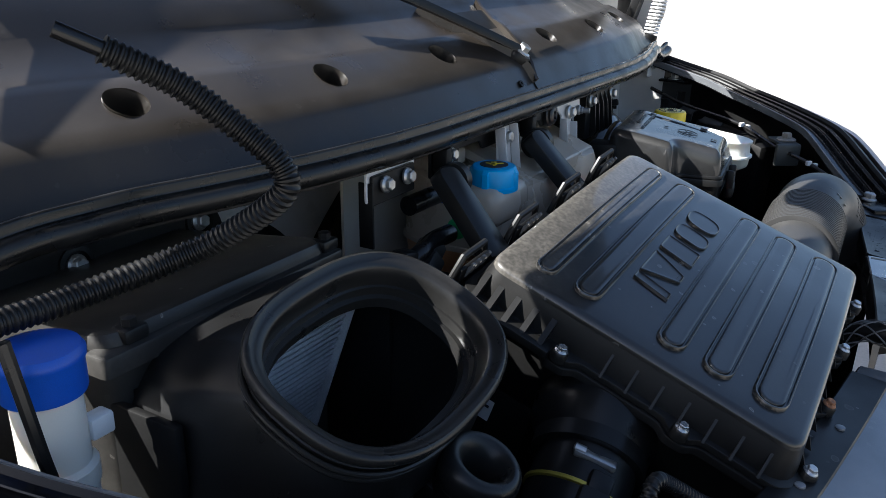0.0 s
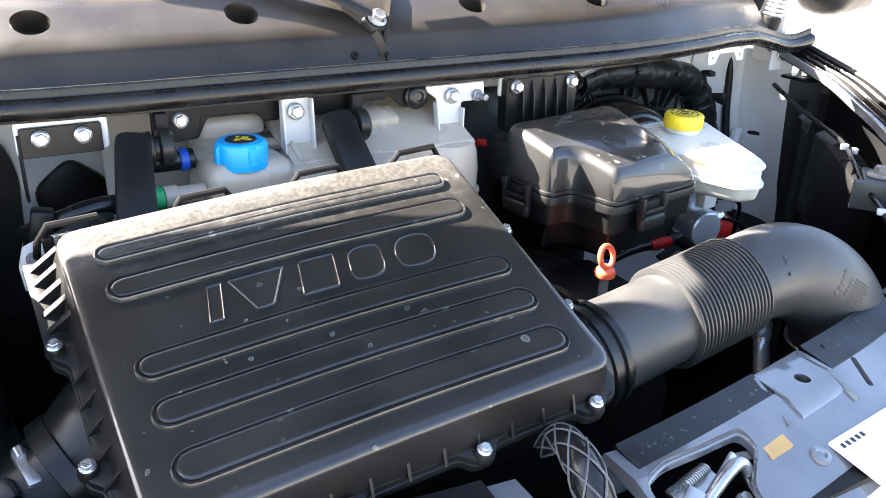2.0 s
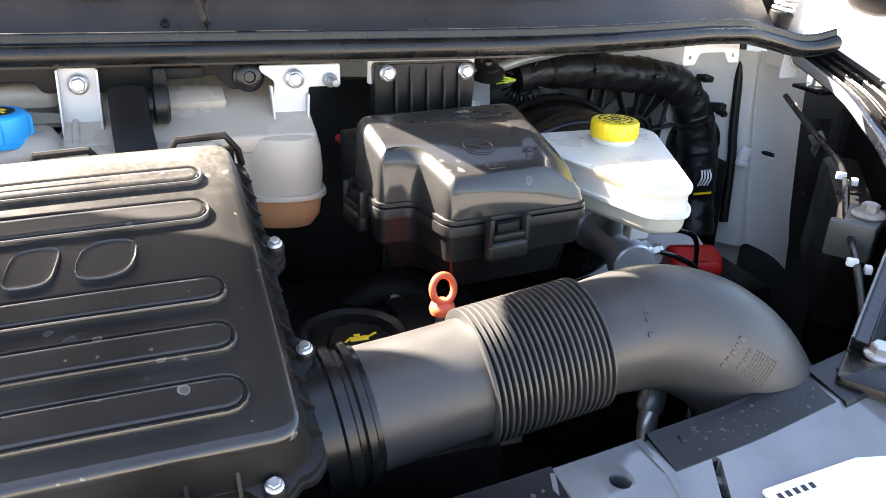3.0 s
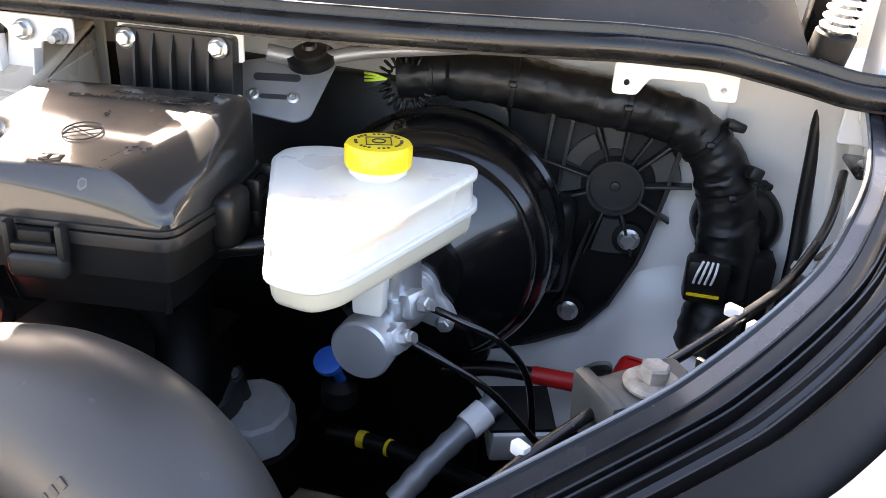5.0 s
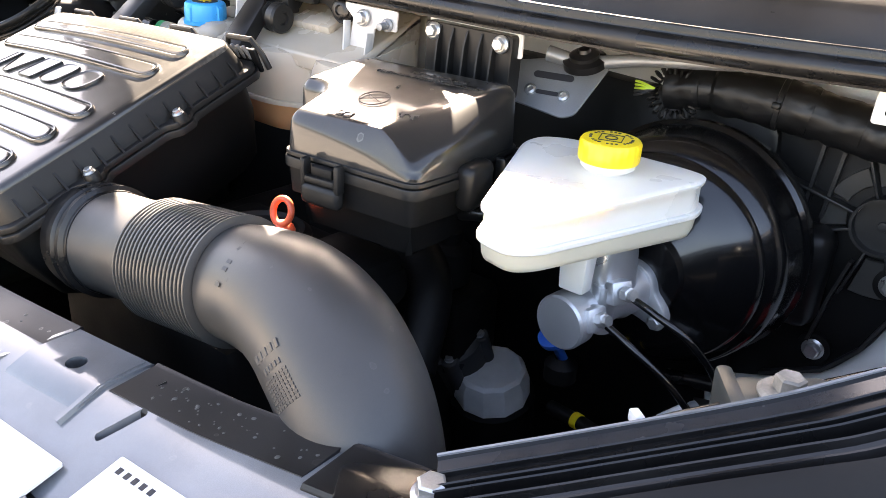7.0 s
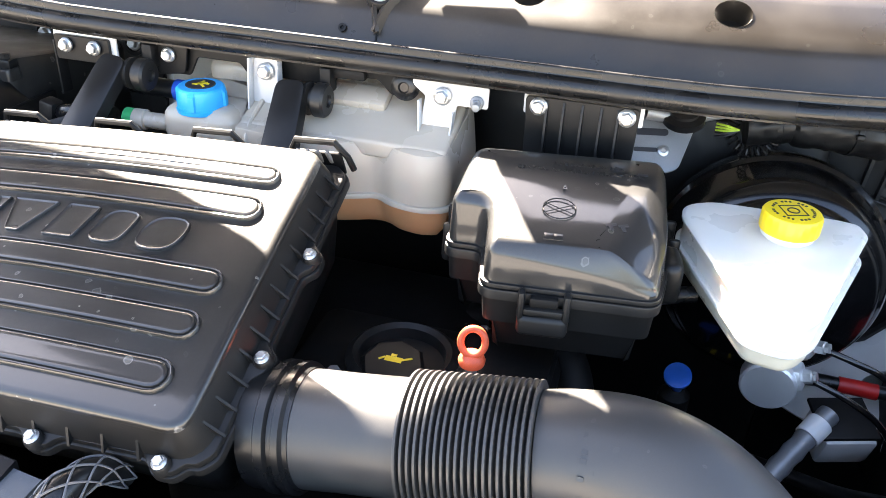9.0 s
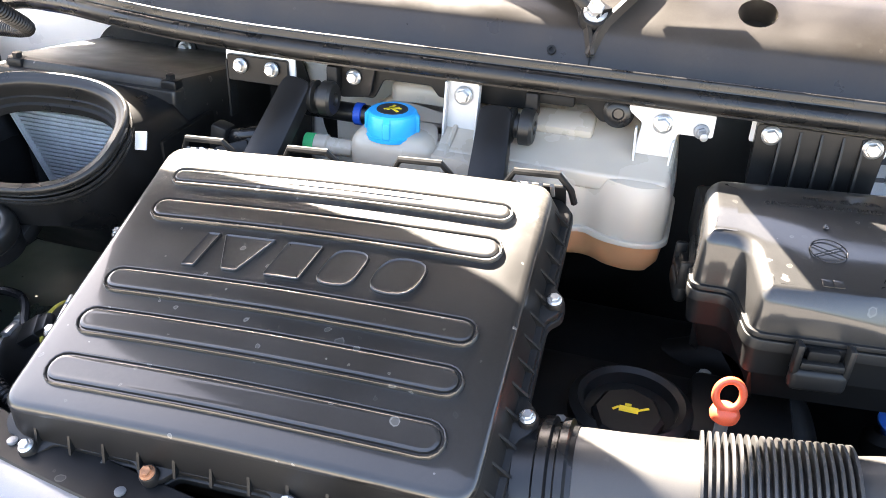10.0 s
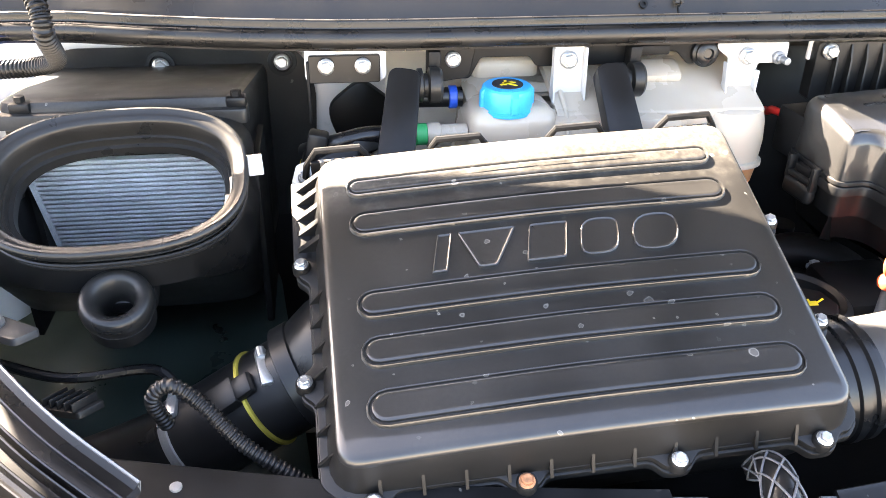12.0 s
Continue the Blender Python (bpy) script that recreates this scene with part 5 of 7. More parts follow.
loom = thing("connector_cluster", (-0.27, 0.0, 1.05), "cluster of black plugs beside the air filter box", "plugs")
for c, d, sz in (((-0.262, -0.045, 1.060), (1, 0.2, 0.35), (0.045, 0.020, 0.018)), ((-0.287, -0.03, 1.062), (0.2, 0, 1), (0.05, 0.022, 0.022)), ((-0.235, -0.03, 1.072), (1, 0.3, 0.2), (0.03, 0.026, 0.024))):
    bm = fresh()
    box(bm, basis(c, d, (0, -1, 0.5)), sz, 0.004)
    part("plug", bm, PLASTIC, loom)
for c in ((-0.283, -0.020, 1.036), (-0.298, -0.014, 1.040)):
    bm = fresh()
    lathe(bm, along(c, (0.2, -0.3, 1)), [(0.0075, -0.02), (0.0075, -0.004), (0.0082, -0.003), (0.0082, 0.004), (0.0070, 0.005), (0.0070, 0.016), (0.003, 0.017)], 16)
    stub = part("fitting", bm, PLASTIC, loom)
    bm = fresh()
    lathe(bm, along(c, (0.2, -0.3, 1)), [(0.0085, -0.002), (0.0088, -0.001), (0.0088, 0.003), (0.0085, 0.004)], 16)
    part("yellow_ring", bm, YELLOW, stub, "yellow ring")
wb = thing("bracket", (-0.30, -0.07, 1.0), "narrow pale bracket with a stud and a nut", "bracket", "firewall brackets")
bm = fresh()
plate(bm, rounded([(-0.312, 1.02), (-0.290, 1.02), (-0.286, 1.062), (-0.292, 1.07), (-0.308, 1.064), (-0.314, 1.045)], 0.003), -0.07, 0.003, 0.2, 1.045)
part("plate", bm, BRACKET_WHITE, wb)
hex_bolt(wb, (-0.300, -0.072, 1.052), (0, -1, 0.3), 0.009, STEEL)
hex_bolt(wb, (-0.301, -0.077, 1.030), (0, -1, 0.3), 0.009, STEEL, "nut")
# Round opening in the firewall with a black foam patch.
bm = fresh()
out = [Vector((0.044 * math.cos(a) * (1 + 0.10 * math.sin(3 * a)), 0.052 * math.sin(a) * (1 + 0.07 * math.cos(4 * a)), 0)) for a in np.linspace(0, 2 * math.pi, 40, endpoint=False)]
slab(bm, basis((-0.226, 0.228, 1.000), (1, 0, 0), (0, -1, 0)), out, 0.0, 0.012, 0.004)
solo("insulation_patch", bm, TAPE, "ragged black foam patch stuck on the firewall", "insulation")

# ---- fuse box ----
FB = Matrix.Translation((0.375, -0.115, 0.0)) @ Matrix.Rotation(radians(8), 4, "Z")
fuse = thing("fuse_box", (0.375, -0.115, 0.95), "black plastic fuse box with a domed clipped lid", "fuse box")
plan = [(-0.114, -0.018), (-0.076, -0.020), (-0.0715, -0.0850), (0.0850, -0.0890), (0.098, -0.03), (0.100, 0.090), (-0.102, 0.086)]
out = dense(rounded(plan, [0.012, 0.014, 0.012, 0.012, 0.02, 0.022, 0.022], 5), 0.012)


def fuse_top(v):
    return 1.1105 + 0.165 * v - 0.4 * v * v - (8.0 * (v - 0.062) ** 2 if v > 0.062 else 0.0)


def fall(p):
    """How much of the long chamfer towards the front corner a point of the outline has."""
    if p.y < -0.065:
        return max(0.0, min(1.0, (p.x + 0.07) / 0.155)) ** 1.5
    if p.x > 0.07:
        return max(0.0, min(1.0, (0.055 - p.y) / 0.145)) ** 0.9
    return 0.0


def fuse_ring(d, drop, extra=0.0, slide=0.0):
    """A ring of the lid, inset by d, below the sloping top by drop, more so on the chamfer."""
    ring = []
    for p, q in zip(out, inset(out, d)):
        w = fall(p)
        ring.append(FB @ Vector((q.x - slide * w, q.y, fuse_top(q.y) - drop - extra * w)))
    return ring


def flat_ring(d, z):
    return [FB @ Vector((p.x, p.y, z)) for p in inset(out, d)]


bm = fresh()
rings = [flat_ring(0.0, 1.054), flat_ring(0.0, 1.060), fuse_ring(0.0020, 0.0115, 0.020), fuse_ring(0.0028, 0.0090, 0.0196)]
for t in (0.0, 0.18, 0.36, 0.54, 0.72, 0.86, 1.0):
    rings.append(fuse_ring(0.0036 + 0.0094 * t, 0.0072 * (1 - t) ** 2, 0.019 * (1 - t) ** 1.35, 0.040 * t))
rings += [fuse_ring(0.018, 0.0, 0.0, 0.040), fuse_ring(0.030, 0.0, 0.0, 0.036)]
loft(bm, rings)
fl_lid = part("lid", bm, FUSE_LID, fuse, "domed grained lid with moulded symbols", sharp=32)
bm = fresh()
slab(bm, FB, inset(out, -0.0030), 1.0518, 1.0562, 0.0012)
part("lid_edge", bm, PLASTIC, fuse)
bm = fresh()
slab(bm, FB, inset(out, -0.004), 1.040, 1.0505, 0.002)
part("rim", bm, PLASTIC, fuse)
bm = fresh()
rings = [[FB @ Vector((p.x, p.y, z)) for p in inset(out, d)] for z, d in ((1.041, 0.0), (1.012, 0.002), (1.008, 0.012), (0.975, 0.020))]
loft(bm, rings)
part("fuse_body", bm, PLASTIC_MATT, fuse)
bm = fresh()
box(bm, FB @ Matrix.Translation((0.105, -0.012, 1.040)), (0.022, 0.046, 0.046), 0.009, 3)
part("side_bump", bm, PLASTIC, fuse)
for (u, v), ang in (((-0.014, -0.092), 0), ((0.106, 0.048), 90), ((-0.110, 0.035), -90)):
    lm = FB @ Matrix.Translation((u, v, 1.045)) @ Matrix.Rotation(radians(ang), 4, "Z")
    bm = fresh()
    box(bm, lm @ Matrix.Translation((-0.0205, -0.006, -0.001)), (0.0065, 0.012, 0.030), 0.003)
    box(bm, lm @ Matrix.Translation((0.0205, -0.006, -0.001)), (0.0065, 0.012, 0.030), 0.003)
    box(bm, lm @ Matrix.Translation((0.0, -0.006, -0.021)), (0.047, 0.014, 0.022), 0.006, 3)
    box(bm, lm @ Matrix.Translation((0.0, -0.0075, -0.006)), (0.036, 0.009, 0.007), 0.002)
    la = part("latch", bm, PLASTIC, fuse)
    bm = fresh()
    box(bm, lm @ Matrix.Translation((0.0, -0.004, 0.002)), (0.026, 0.008, 0.010), 0.002)
    part("latch_tongue", bm, PLASTIC_MATT, la)
bm = fresh()
box(bm, Matrix.Translation((0.279, -0.036, 1.068)) @ Matrix.Rotation(0.15, 4, "Z"), (0.038, 0.046, 0.056), 0.004)
box(bm, Matrix.Translation((0.276, -0.052, 1.090)) @ Matrix.Rotation(0.15, 4, "Z"), (0.022, 0.014, 0.012), 0.003)
part("cable_connector", bm, PLASTIC_MATT, fuse, "black cable connector on the box's back corner")


def on_fuse(u, v, up=0.0012):
    n_ = Vector((0, 0.8 * v - 0.165, 1)).normalized()
    return FB @ basis((u, v, fuse_top(v) + up + 0.0002), (1, 0, 0), n_)


lettering(fl_lid, "FUSE AND RELAY BOX", on_fuse(0.018, 0.0530, 0.0004), 0.0070, FUSE_LID, 0.0005)
lettering(fl_lid, "CENTRALINA FUSIBILI E TELERUTTORI", on_fuse(0.010, 0.0410, 0.0004), 0.0074, FUSE_LID, 0.0005)
lettering(fl_lid, "6", on_fuse(-0.004, 0.010, 0.0004), 0.010, FUSE_LID, 0.0006, "numeral")
bm = fresh()
mm = on_fuse(-0.008, -0.024, 0.0002)
tube(bm, [mm @ Vector((0.0155 * math.cos(a), 0.0155 * math.sin(a), 0)) for a in np.linspace(0, 2 * math.pi, 36)], 0.0006, 6, cap=False)
for a in (0.5, -0.5):
    tube(bm, [mm @ Vector((-0.015 * math.cos(a), -0.015 * math.sin(a), 0)), mm @ Vector((0.015 * math.cos(a), 0.015 * math.sin(a), 0))], 0.0005, 6)
part("warning_symbol", bm, FUSE_LID, fl_lid)
bm = fresh()
mm = on_fuse(-0.012, -0.0655, 0.0002)
for k in (-0.0045, 0.0045):
    box(bm, mm @ Matrix.Translation((k, 0, 0)), (0.0085, 0.009, 0.0012), 0.0004)
part("book_symbol", bm, FUSE_LID, fl_lid)
bm = fresh()
mm = on_fuse(0.045, -0.041, 0.0002)
for k, l in ((-0.005, 0.010), (0.006, 0.009)):
    box(bm, mm @ Matrix.Translation((k, 0, 0)) @ Matrix.Rotation(0.3, 4, "Z"), (l, 0.003, 0.0014))
    box(bm, mm @ Matrix.Translation((k, -0.004, 0)) @ Matrix.Rotation(0.3, 4, "Z"), (0.003, 0.007, 0.0014))
part("key_mark", bm, INK, fl_lid)
bm = fresh()
box(bm, on_fuse(0.072, 0.046, 0.0002), (0.010, 0.004, 0.001), 0.0004)
part("slot", bm, INK, fl_lid)

# ---- relay module ----
relay = thing("relay_module", (0.366, 0.0, 1.09), "ribbed black relay module bolted to a white strip", "relay module")
bm = fresh()
plate(bm, rounded([(0.300, 1.135), (0.430, 1.135), (0.430, 1.168), (0.300, 1.168)], 0.003), 0.022)
part("back_strip", bm, BRACKET_WHITE, relay)
bm = fresh()
plate(bm, rounded([(0.306, 1.088), (0.424, 1.088), (0.426, 1.160), (0.304, 1.160)], 0.006), 0.009, 0.02)
part("module_body", bm, PLASTIC, relay)
for x in (0.328, 0.346, 0.366, 0.386, 0.404):
    bm = fresh()
    rings = []
    for z, d in ((1.090, 0.004), (1.100, 0.011), (1.140, 0.007), (1.157, 0.001)):
        rings.append([(x - 0.0016, 0.010, z), (x + 0.0016, 0.010, z), (x + 0.0012, 0.009 - d, z), (x - 0.0012, 0.009 - d, z)])
    loft(bm, rings)
    part("fin", bm, PLASTIC, relay)
for x in (0.319, 0.413):
    hex_bolt(relay, (x, 0.006, 1.150), (0, -1, 0.1), 0.0125)

# ---- wiper linkage plate ----
link = thing("wiper_motor_bracket", (0.45, 0.07, 1.06), "grey pressed steel wiper bracket with a pivot and rivets", "bracket")
LK = basis((0.440, 0.074, 1.095), (1, 0.25, 0.0), (0.16, -0.78, 0.6))
bm = fresh()
slab(bm, LK, rounded([(-0.050, 0.032), (-0.044, -0.018), (0.020, -0.030), (0.034, -0.024), (0.058, 0.040), (0.030, 0.050)], 0.006), -0.0025, 0.0, 0.0008, 1)
part("plate", bm, STEEL, link)
for u, v in ((-0.024, -0.002), (0.016, -0.004)):
    bm = fresh()
    lathe(bm, LK @ Matrix.Translation((u, v, 0)), [(0.0065, 0.0), (0.0062, 0.003), (0.0035, 0.004), (0.0025, 0.003)], 16)
    part("rivet", bm, ZINC, link)
bm = fresh()
slab(bm, LK, stadium(-0.018, 0.010, -0.0055, -0.0005), 0.0002, 0.0008)
part("slot", bm, INK, link)
bm = fresh()
slab(bm, LK, stadium(-0.026, 0.022, 0.014, 0.022), 0.0002, 0.0009)
part("slot", bm, INK, link)
PV = Matrix.Translation((0.472, 0.084, 1.136))
bm = fresh()
lathe(bm, PV @ Matrix.Rotation(0.35, 4, "X"), [(0.024, -0.008), (0.024, 0.0), (0.0165, 0.002), (0.0165, 0.006), (0.012, 0.008), (0.0075, 0.0085), (0.006, 0.012), (0.002, 0.0125)], 28)
part("pivot", bm, RUBBER_CLEAN, link)
bm = fresh()
tube(bm, smooth_path([(0.430, 0.075, 1.136), (0.472, 0.088, 1.131), (0.53, 0.10, 1.142), (0.62, 0.125, 1.150), (0.72, 0.15, 1.158)]), lambda t, i: 0.009 - 0.004 * t, 10)
part("link_rod", bm, STEEL, link)

# ---- brake booster, master cylinder, reservoir ----
booster = thing("brake_booster", (0.607, 0.08, 0.80), "large round gloss black brake booster", "brake booster")
BM_ = along((0.607, 0.0, 0.950), (0.03, -1, 0.02))
bm = fresh()
lathe(bm, BM_, [(0.02, -0.19), (0.12, -0.185), (0.132, -0.165), (0.134, -0.150), (0.136, -0.146), (0.1385, -0.140), (0.1385, -0.128), (0.134, -0.124), (0.1305, -0.085), (0.128, -0.072), (0.123, -0.064), (0.1155, -0.058),
                (0.114, -0.050), (0.108, -0.044), (0.075, -0.026), (0.05, -0.014), (0.048, -0.004), (0.03, -0.002)], 72)
part("shell", bm, GLOSS_BLACK, booster)
bm = fresh()
for i in range(26):
    a = math.pi * (0.05 + 0.9 * i / 25)
    box(bm, BM_ @ Matrix.Rotation(-a, 4, "Z") @ Matrix.Translation((0.1375, 0, -0.134)), (0.004, 0.012, 0.012), 0.001)
part("crimp_tabs", bm, GLOSS_BLACK, booster)

mc = thing("master_cylinder", (0.61, -0.06, 0.90), "cast aluminium brake master cylinder with two pipe ports", "master cylinder")
MC = along((0.607, -0.012, 0.938), (-0.10, -1, -0.02))
bm = fresh()
lathe(bm, MC, [(0.026, -0.01), (0.026, 0.02), (0.0225, 0.026), (0.0225, 0.085), (0.0275, 0.088), (0.0275, 0.106), (0.0255, 0.1085), (0.012, 0.109)], 32)
part("barrel", bm, ALUMINIUM, mc)
bm = fresh()
fo = []
for a in np.linspace(0, 2 * math.pi, 48, endpoint=False):
    r = 0.030 + 0.024 * max(0, math.cos(2 * (a + 0.55))) ** 3
    fo.append(Vector((r * math.cos(a), r * math.sin(a), 0)))
slab(bm, basis((0.607, 0.004, 0.938), (1, 0.0, 0), (0, -1, 0)), fo, 0.0, 0.012, 0.002)
part("mounting_flange", bm, ALUMINIUM, mc)
hex_bolt(mc, (0.645, -0.010, 0.913), (0, -1, 0), 0.012, ZINC, "nut")
for p0, p1 in (((0.606, -0.060, 0.955), (0.640, -0.078, 0.968)), ((0.600, -0.095, 0.935), (0.630, -0.104, 0.947))):
    a, b = Vector(p0), Vector(p1)
    bm = fresh()
    box(bm, basis(a.lerp(b, 0.45), b - a, (0, 0, 1)), (0.036, 0.024, 0.024), 0.004)
    part("port", bm, ALUMINIUM, mc)
    bm = fresh()
    lathe(bm, along(b - (b - a).normalized() * 0.002, b - a), [(0.0075, 0), (0.0075, 0.009), (0.0055, 0.010), (0.0055, 0.014)], 6)
    part("union_nut", bm, ZINC, mc)
bm = fresh()
box(bm, basis((0.607, -0.052, 0.978), (-0.10, -1, -0.02), (0, 0, 1)), (0.062, 0.036, 0.066), 0.010, 3, taper=0.85)
part("top_casting", bm, ALUMINIUM, mc)
bm = fresh()
lathe(bm, MC @ Matrix.Translation((0.014, 0.012, 0.060)) @ Matrix.Rotation(math.pi / 2, 4, "X"), [(0.012, -0.02), (0.012, 0.03)], 18)
part("reservoir_boss", bm, ALUMINIUM, mc)
for k, pts in enumerate((((0.640, -0.078, 0.968), (0.675, -0.085, 0.962), (0.71, -0.08, 0.945), (0.735, -0.06, 0.90), (0.745, -0.05, 0.83)),
                         ((0.630, -0.104, 0.947), (0.668, -0.108, 0.934), (0.71, -0.10, 0.905), (0.75, -0.08, 0.85), (0.78, -0.06, 0.805)))):
    bm = fresh()
    tube(bm, smooth_path(pts), 0.0034, 10)
    solo("brake_pipe", bm, GLOSS_BLACK, "thin black brake pipe bent away from the master cylinder", "pipe", group="brake pipes")

res = thing("brake_fluid_reservoir", (0.585, -0.08, 0.99), "white translucent wedge-shaped brake fluid reservoir", "reservoir")
plan = [(0.551, -0.198), (0.588, -0.205), (0.606, -0.187), (0.667, -0.020), (0.662, 0.004), (0.640, 0.008), (0.515, 0.006), (0.488, -0.012), (0.486, -0.040)]
out = rounded(plan, [0.012, 0.012, 0.014, 0.008, 0.008, 0.010, 0.02, 0.014, 0.02], 4)


def res_top(p):
    return 1.0715 - 0.055 * max(0.0, -0.04 - p.y)


def res_seam(p):
    """The weld rises a little towards the back."""
    return 1.0345 + 0.03 * (p.y + 0.2)


bm = fresh()
rings = [[Vector((p.x, p.y, res_seam(p))) for p in inset(out, 0.0012)], [Vector((p.x, p.y, res_seam(p) + 0.010)) for p in inset(out, 0.002)], [Vector((p.x, p.y, res_top(p) - 0.008)) for p in inset(out, 0.0022)],
         [Vector((p.x, p.y, res_top(p) - 0.005)) for p in inset(out, -0.0010)], [Vector((p.x, p.y, res_top(p) - 0.002)) for p in inset(out, -0.0012)]]
for d, k in ((0.0008, 0.0004), (0.004, 0.0)):
    rings.append([Vector((q.x, q.y, res_top(q) - k)) for q in inset(out, d)])
for k in (0.7, 0.4, 0.1):
    rings.append([Vector((q.x, q.y, res_top(q) + 0.0006)) for q in (Vector((0.582, -0.075, 0)) + (p - Vector((0.582, -0.075, 0))) * k for p in inset(out, 0.004))])
loft(bm, rings)
part("upper_shell", bm, RESERVOIR, res, sharp=50)
bm = fresh()
seam_low = [[Vector((p.x, p.y, res_seam(p) + z)) for p in inset(out, d)] for d, z in ((-0.0022, -0.0035), (-0.0030, -0.0025), (-0.0030, 0.0012), (-0.0020, 0.0022))]
loft(bm, seam_low)
part("weld_seam", bm, RESERVOIR, res)
bm = fresh()
rings = [[Vector((p.x, p.y, z + (res_seam(p) - 1.0345) * k)) for p in inset(out, d)] for z, d, k in ((1.0312, 0.0008, 1.0), (1.018, 0.0025, 0.5), (1.0135, 0.0045, 0.3), (1.0105, 0.010, 0.2), (1.0095, 0.016, 0.2))]
loft(bm, rings)
part("lower_shell", bm, RESERVOIR_LOW, res, "lower shell yellowed by the fluid")
bm = fresh()
box(bm, (0.600, -0.105, 0.990), (0.026, 0.018, 0.044), 0.003, taper=1.15)
part("foot", bm, RESERVOIR, res)
CP = Matrix.Translation((0.587, -0.050, 0.0))
bm = fresh()
lathe(bm, CP, [(0.022, 1.066), (0.022, 1.072), (0.0255, 1.074), (0.0255, 1.0785), (0.0235, 1.080)], 36)
part("neck", bm, RESERVOIR, res)
bm = fresh()
n_ = 96
rings = []
for r, z in ((0.0280, 1.0795), (0.0284, 1.0815), (0.0284, 1.0965), (0.0270, 1.0992), (0.0240, 1.1000)):
    rings.append([CP @ Vector(((r * (1.018 if (i % 4) < 2 and 1.08 < z < 1.098 else 1.0)) * math.cos(2 * math.pi * i / n_), (r * (1.018 if (i % 4) < 2 and 1.08 < z < 1.098 else 1.0)) * math.sin(2 * math.pi * i / n_), z)) for i in range(n_)])
loft(bm, rings)
ycap = part("cap", bm, YELLOW, res, "yellow ribbed screw cap with a dark printed warning")
bm = fresh()
for a in (0, 90, 180, 270):
    q = CP @ Matrix.Rotation(radians(a + 20), 4, "Z")
    box(bm, q @ Matrix.Translation((0.0105, 0, 1.1003)), (0.0009, 0.022, 0.0006))
tube(bm, [CP @ Vector((0.0055 * math.cos(a), 0.0055 * math.sin(a), 1.1003)) for a in np.linspace(0, 2 * math.pi, 28)], 0.0007, 6, cap=False)
for i in range(30):
    if i % 4 == 3:
        continue
    q = CP @ Matrix.Rotation(2 * math.pi * i / 30, 4, "Z")
    box(bm, q @ Matrix.Translation((0.0195, 0, 1.1002)), (0.0026, 0.0022, 0.0006))
part("printed_warning", bm, INK, ycap)
bm = fresh()
tube(bm, smooth_path([(0.512, -0.085, 1.008), (0.495, -0.09, 1.006), (0.47, -0.10, 1.004), (0.44, -0.10, 0.995)]), 0.0085, 14)
solo("reservoir_hose", bm, RUBBER_CLEAN, "short black hose at the reservoir's side", "hose")

# ---- pedal cover on the firewall ----
cover = thing("pedal_box_cover", (0.78, 0.21, 0.83), "ribbed black plastic cover with a round hub bolted to the firewall", "cover")
FR_ = basis((0, 0.229, 0), (1, 0, 0), (0, -1, 0))
pts = rounded([(0.60, 0.740), (0.66, 0.752), (0.715, 0.772), (0.772, 0.806), (0.802, 0.848), (0.827, 0.908), (0.844, 0.987), (0.853, 1.052), (0.855, 1.094), (0.60, 1.094)], 0.014)
bm = fresh()
slab(bm, FR_, pts, 0.0, 0.012, 0.004)
part("base_plate", bm, PLASTIC_MATT, cover)
HB = Vector((0.785, 0.999, 0))
bm = fresh()
lathe(bm, FR_ @ Matrix.Translation((HB.x, HB.y, 0.012)), [(0.0325, 0.0), (0.0320, 0.020), (0.0290, 0.020), (0.0285, 0.010), (0.006, 0.010), (0.005, 0.014), (0.002, 0.0145)], 40)
part("hub", bm, COVER, cover)
for a, ln in ((113, 0.070), (84, 0.080), (62, 0.085), (45, 0.070), (7, 0.052), (-28, 0.042), (-70, 0.055), (-106, 0.060), (166, 0.075), (200, 0.040)):
    bm = fresh()
    q = FR_ @ Matrix.Translation((HB.x, HB.y, 0.019)) @ Matrix.Rotation(radians(a), 4, "Z")
    box(bm, q @ Matrix.Translation((0.031 + ln / 2, 0, 0)), (ln, 0.0032, 0.016), 0.0008)
    part("spoke_rib", bm, COVER, cover)
for a0, a1, r0, r1 in ((87, 110, 0.042, 0.088), (11, 41, 0.044, 0.072), (118, 160, 0.044, 0.064), (-102, -75, 0.042, 0.085), (170, 196, 0.038, 0.066)):
    bm = fresh()
    o_ = [Vector((HB.x + r0 * math.cos(radians(a)), HB.y + r0 * math.sin(radians(a)), 0)) for a in np.linspace(a1, a0, 6)]
    o_ = [Vector((HB.x + r1 * math.cos(radians(a)), HB.y + r1 * math.sin(radians(a)), 0)) for a in np.linspace(a0, a1, 6)] + o_
    slab(bm, FR_, o_, 0.010, 0.017, 0.001, 1)
    part("raised_pad", bm, COVER_PAD, cover)
for pts_ in (((0.700, 0.776), (0.766, 0.810), (0.797, 0.850), (0.822, 0.909), (0.839, 0.987), (0.850, 1.06)), ((0.742, 0.842), (0.752, 0.90), (0.764, 0.95)), ((0.700, 0.96), (0.705, 1.04), (0.71, 1.10)), ((0.722, 0.99), (0.728, 1.05), (0.733, 1.11))):
    bm = fresh()
    strip(bm, [FR_ @ Vector((x, z, 0.017)) for x, z in pts_], [(-0.002, -0.006), (0.002, -0.006), (0.002, 0.006), (-0.002, 0.006)], up=(0, -1, 0))
    part("edge_rib", bm, COVER, cover)
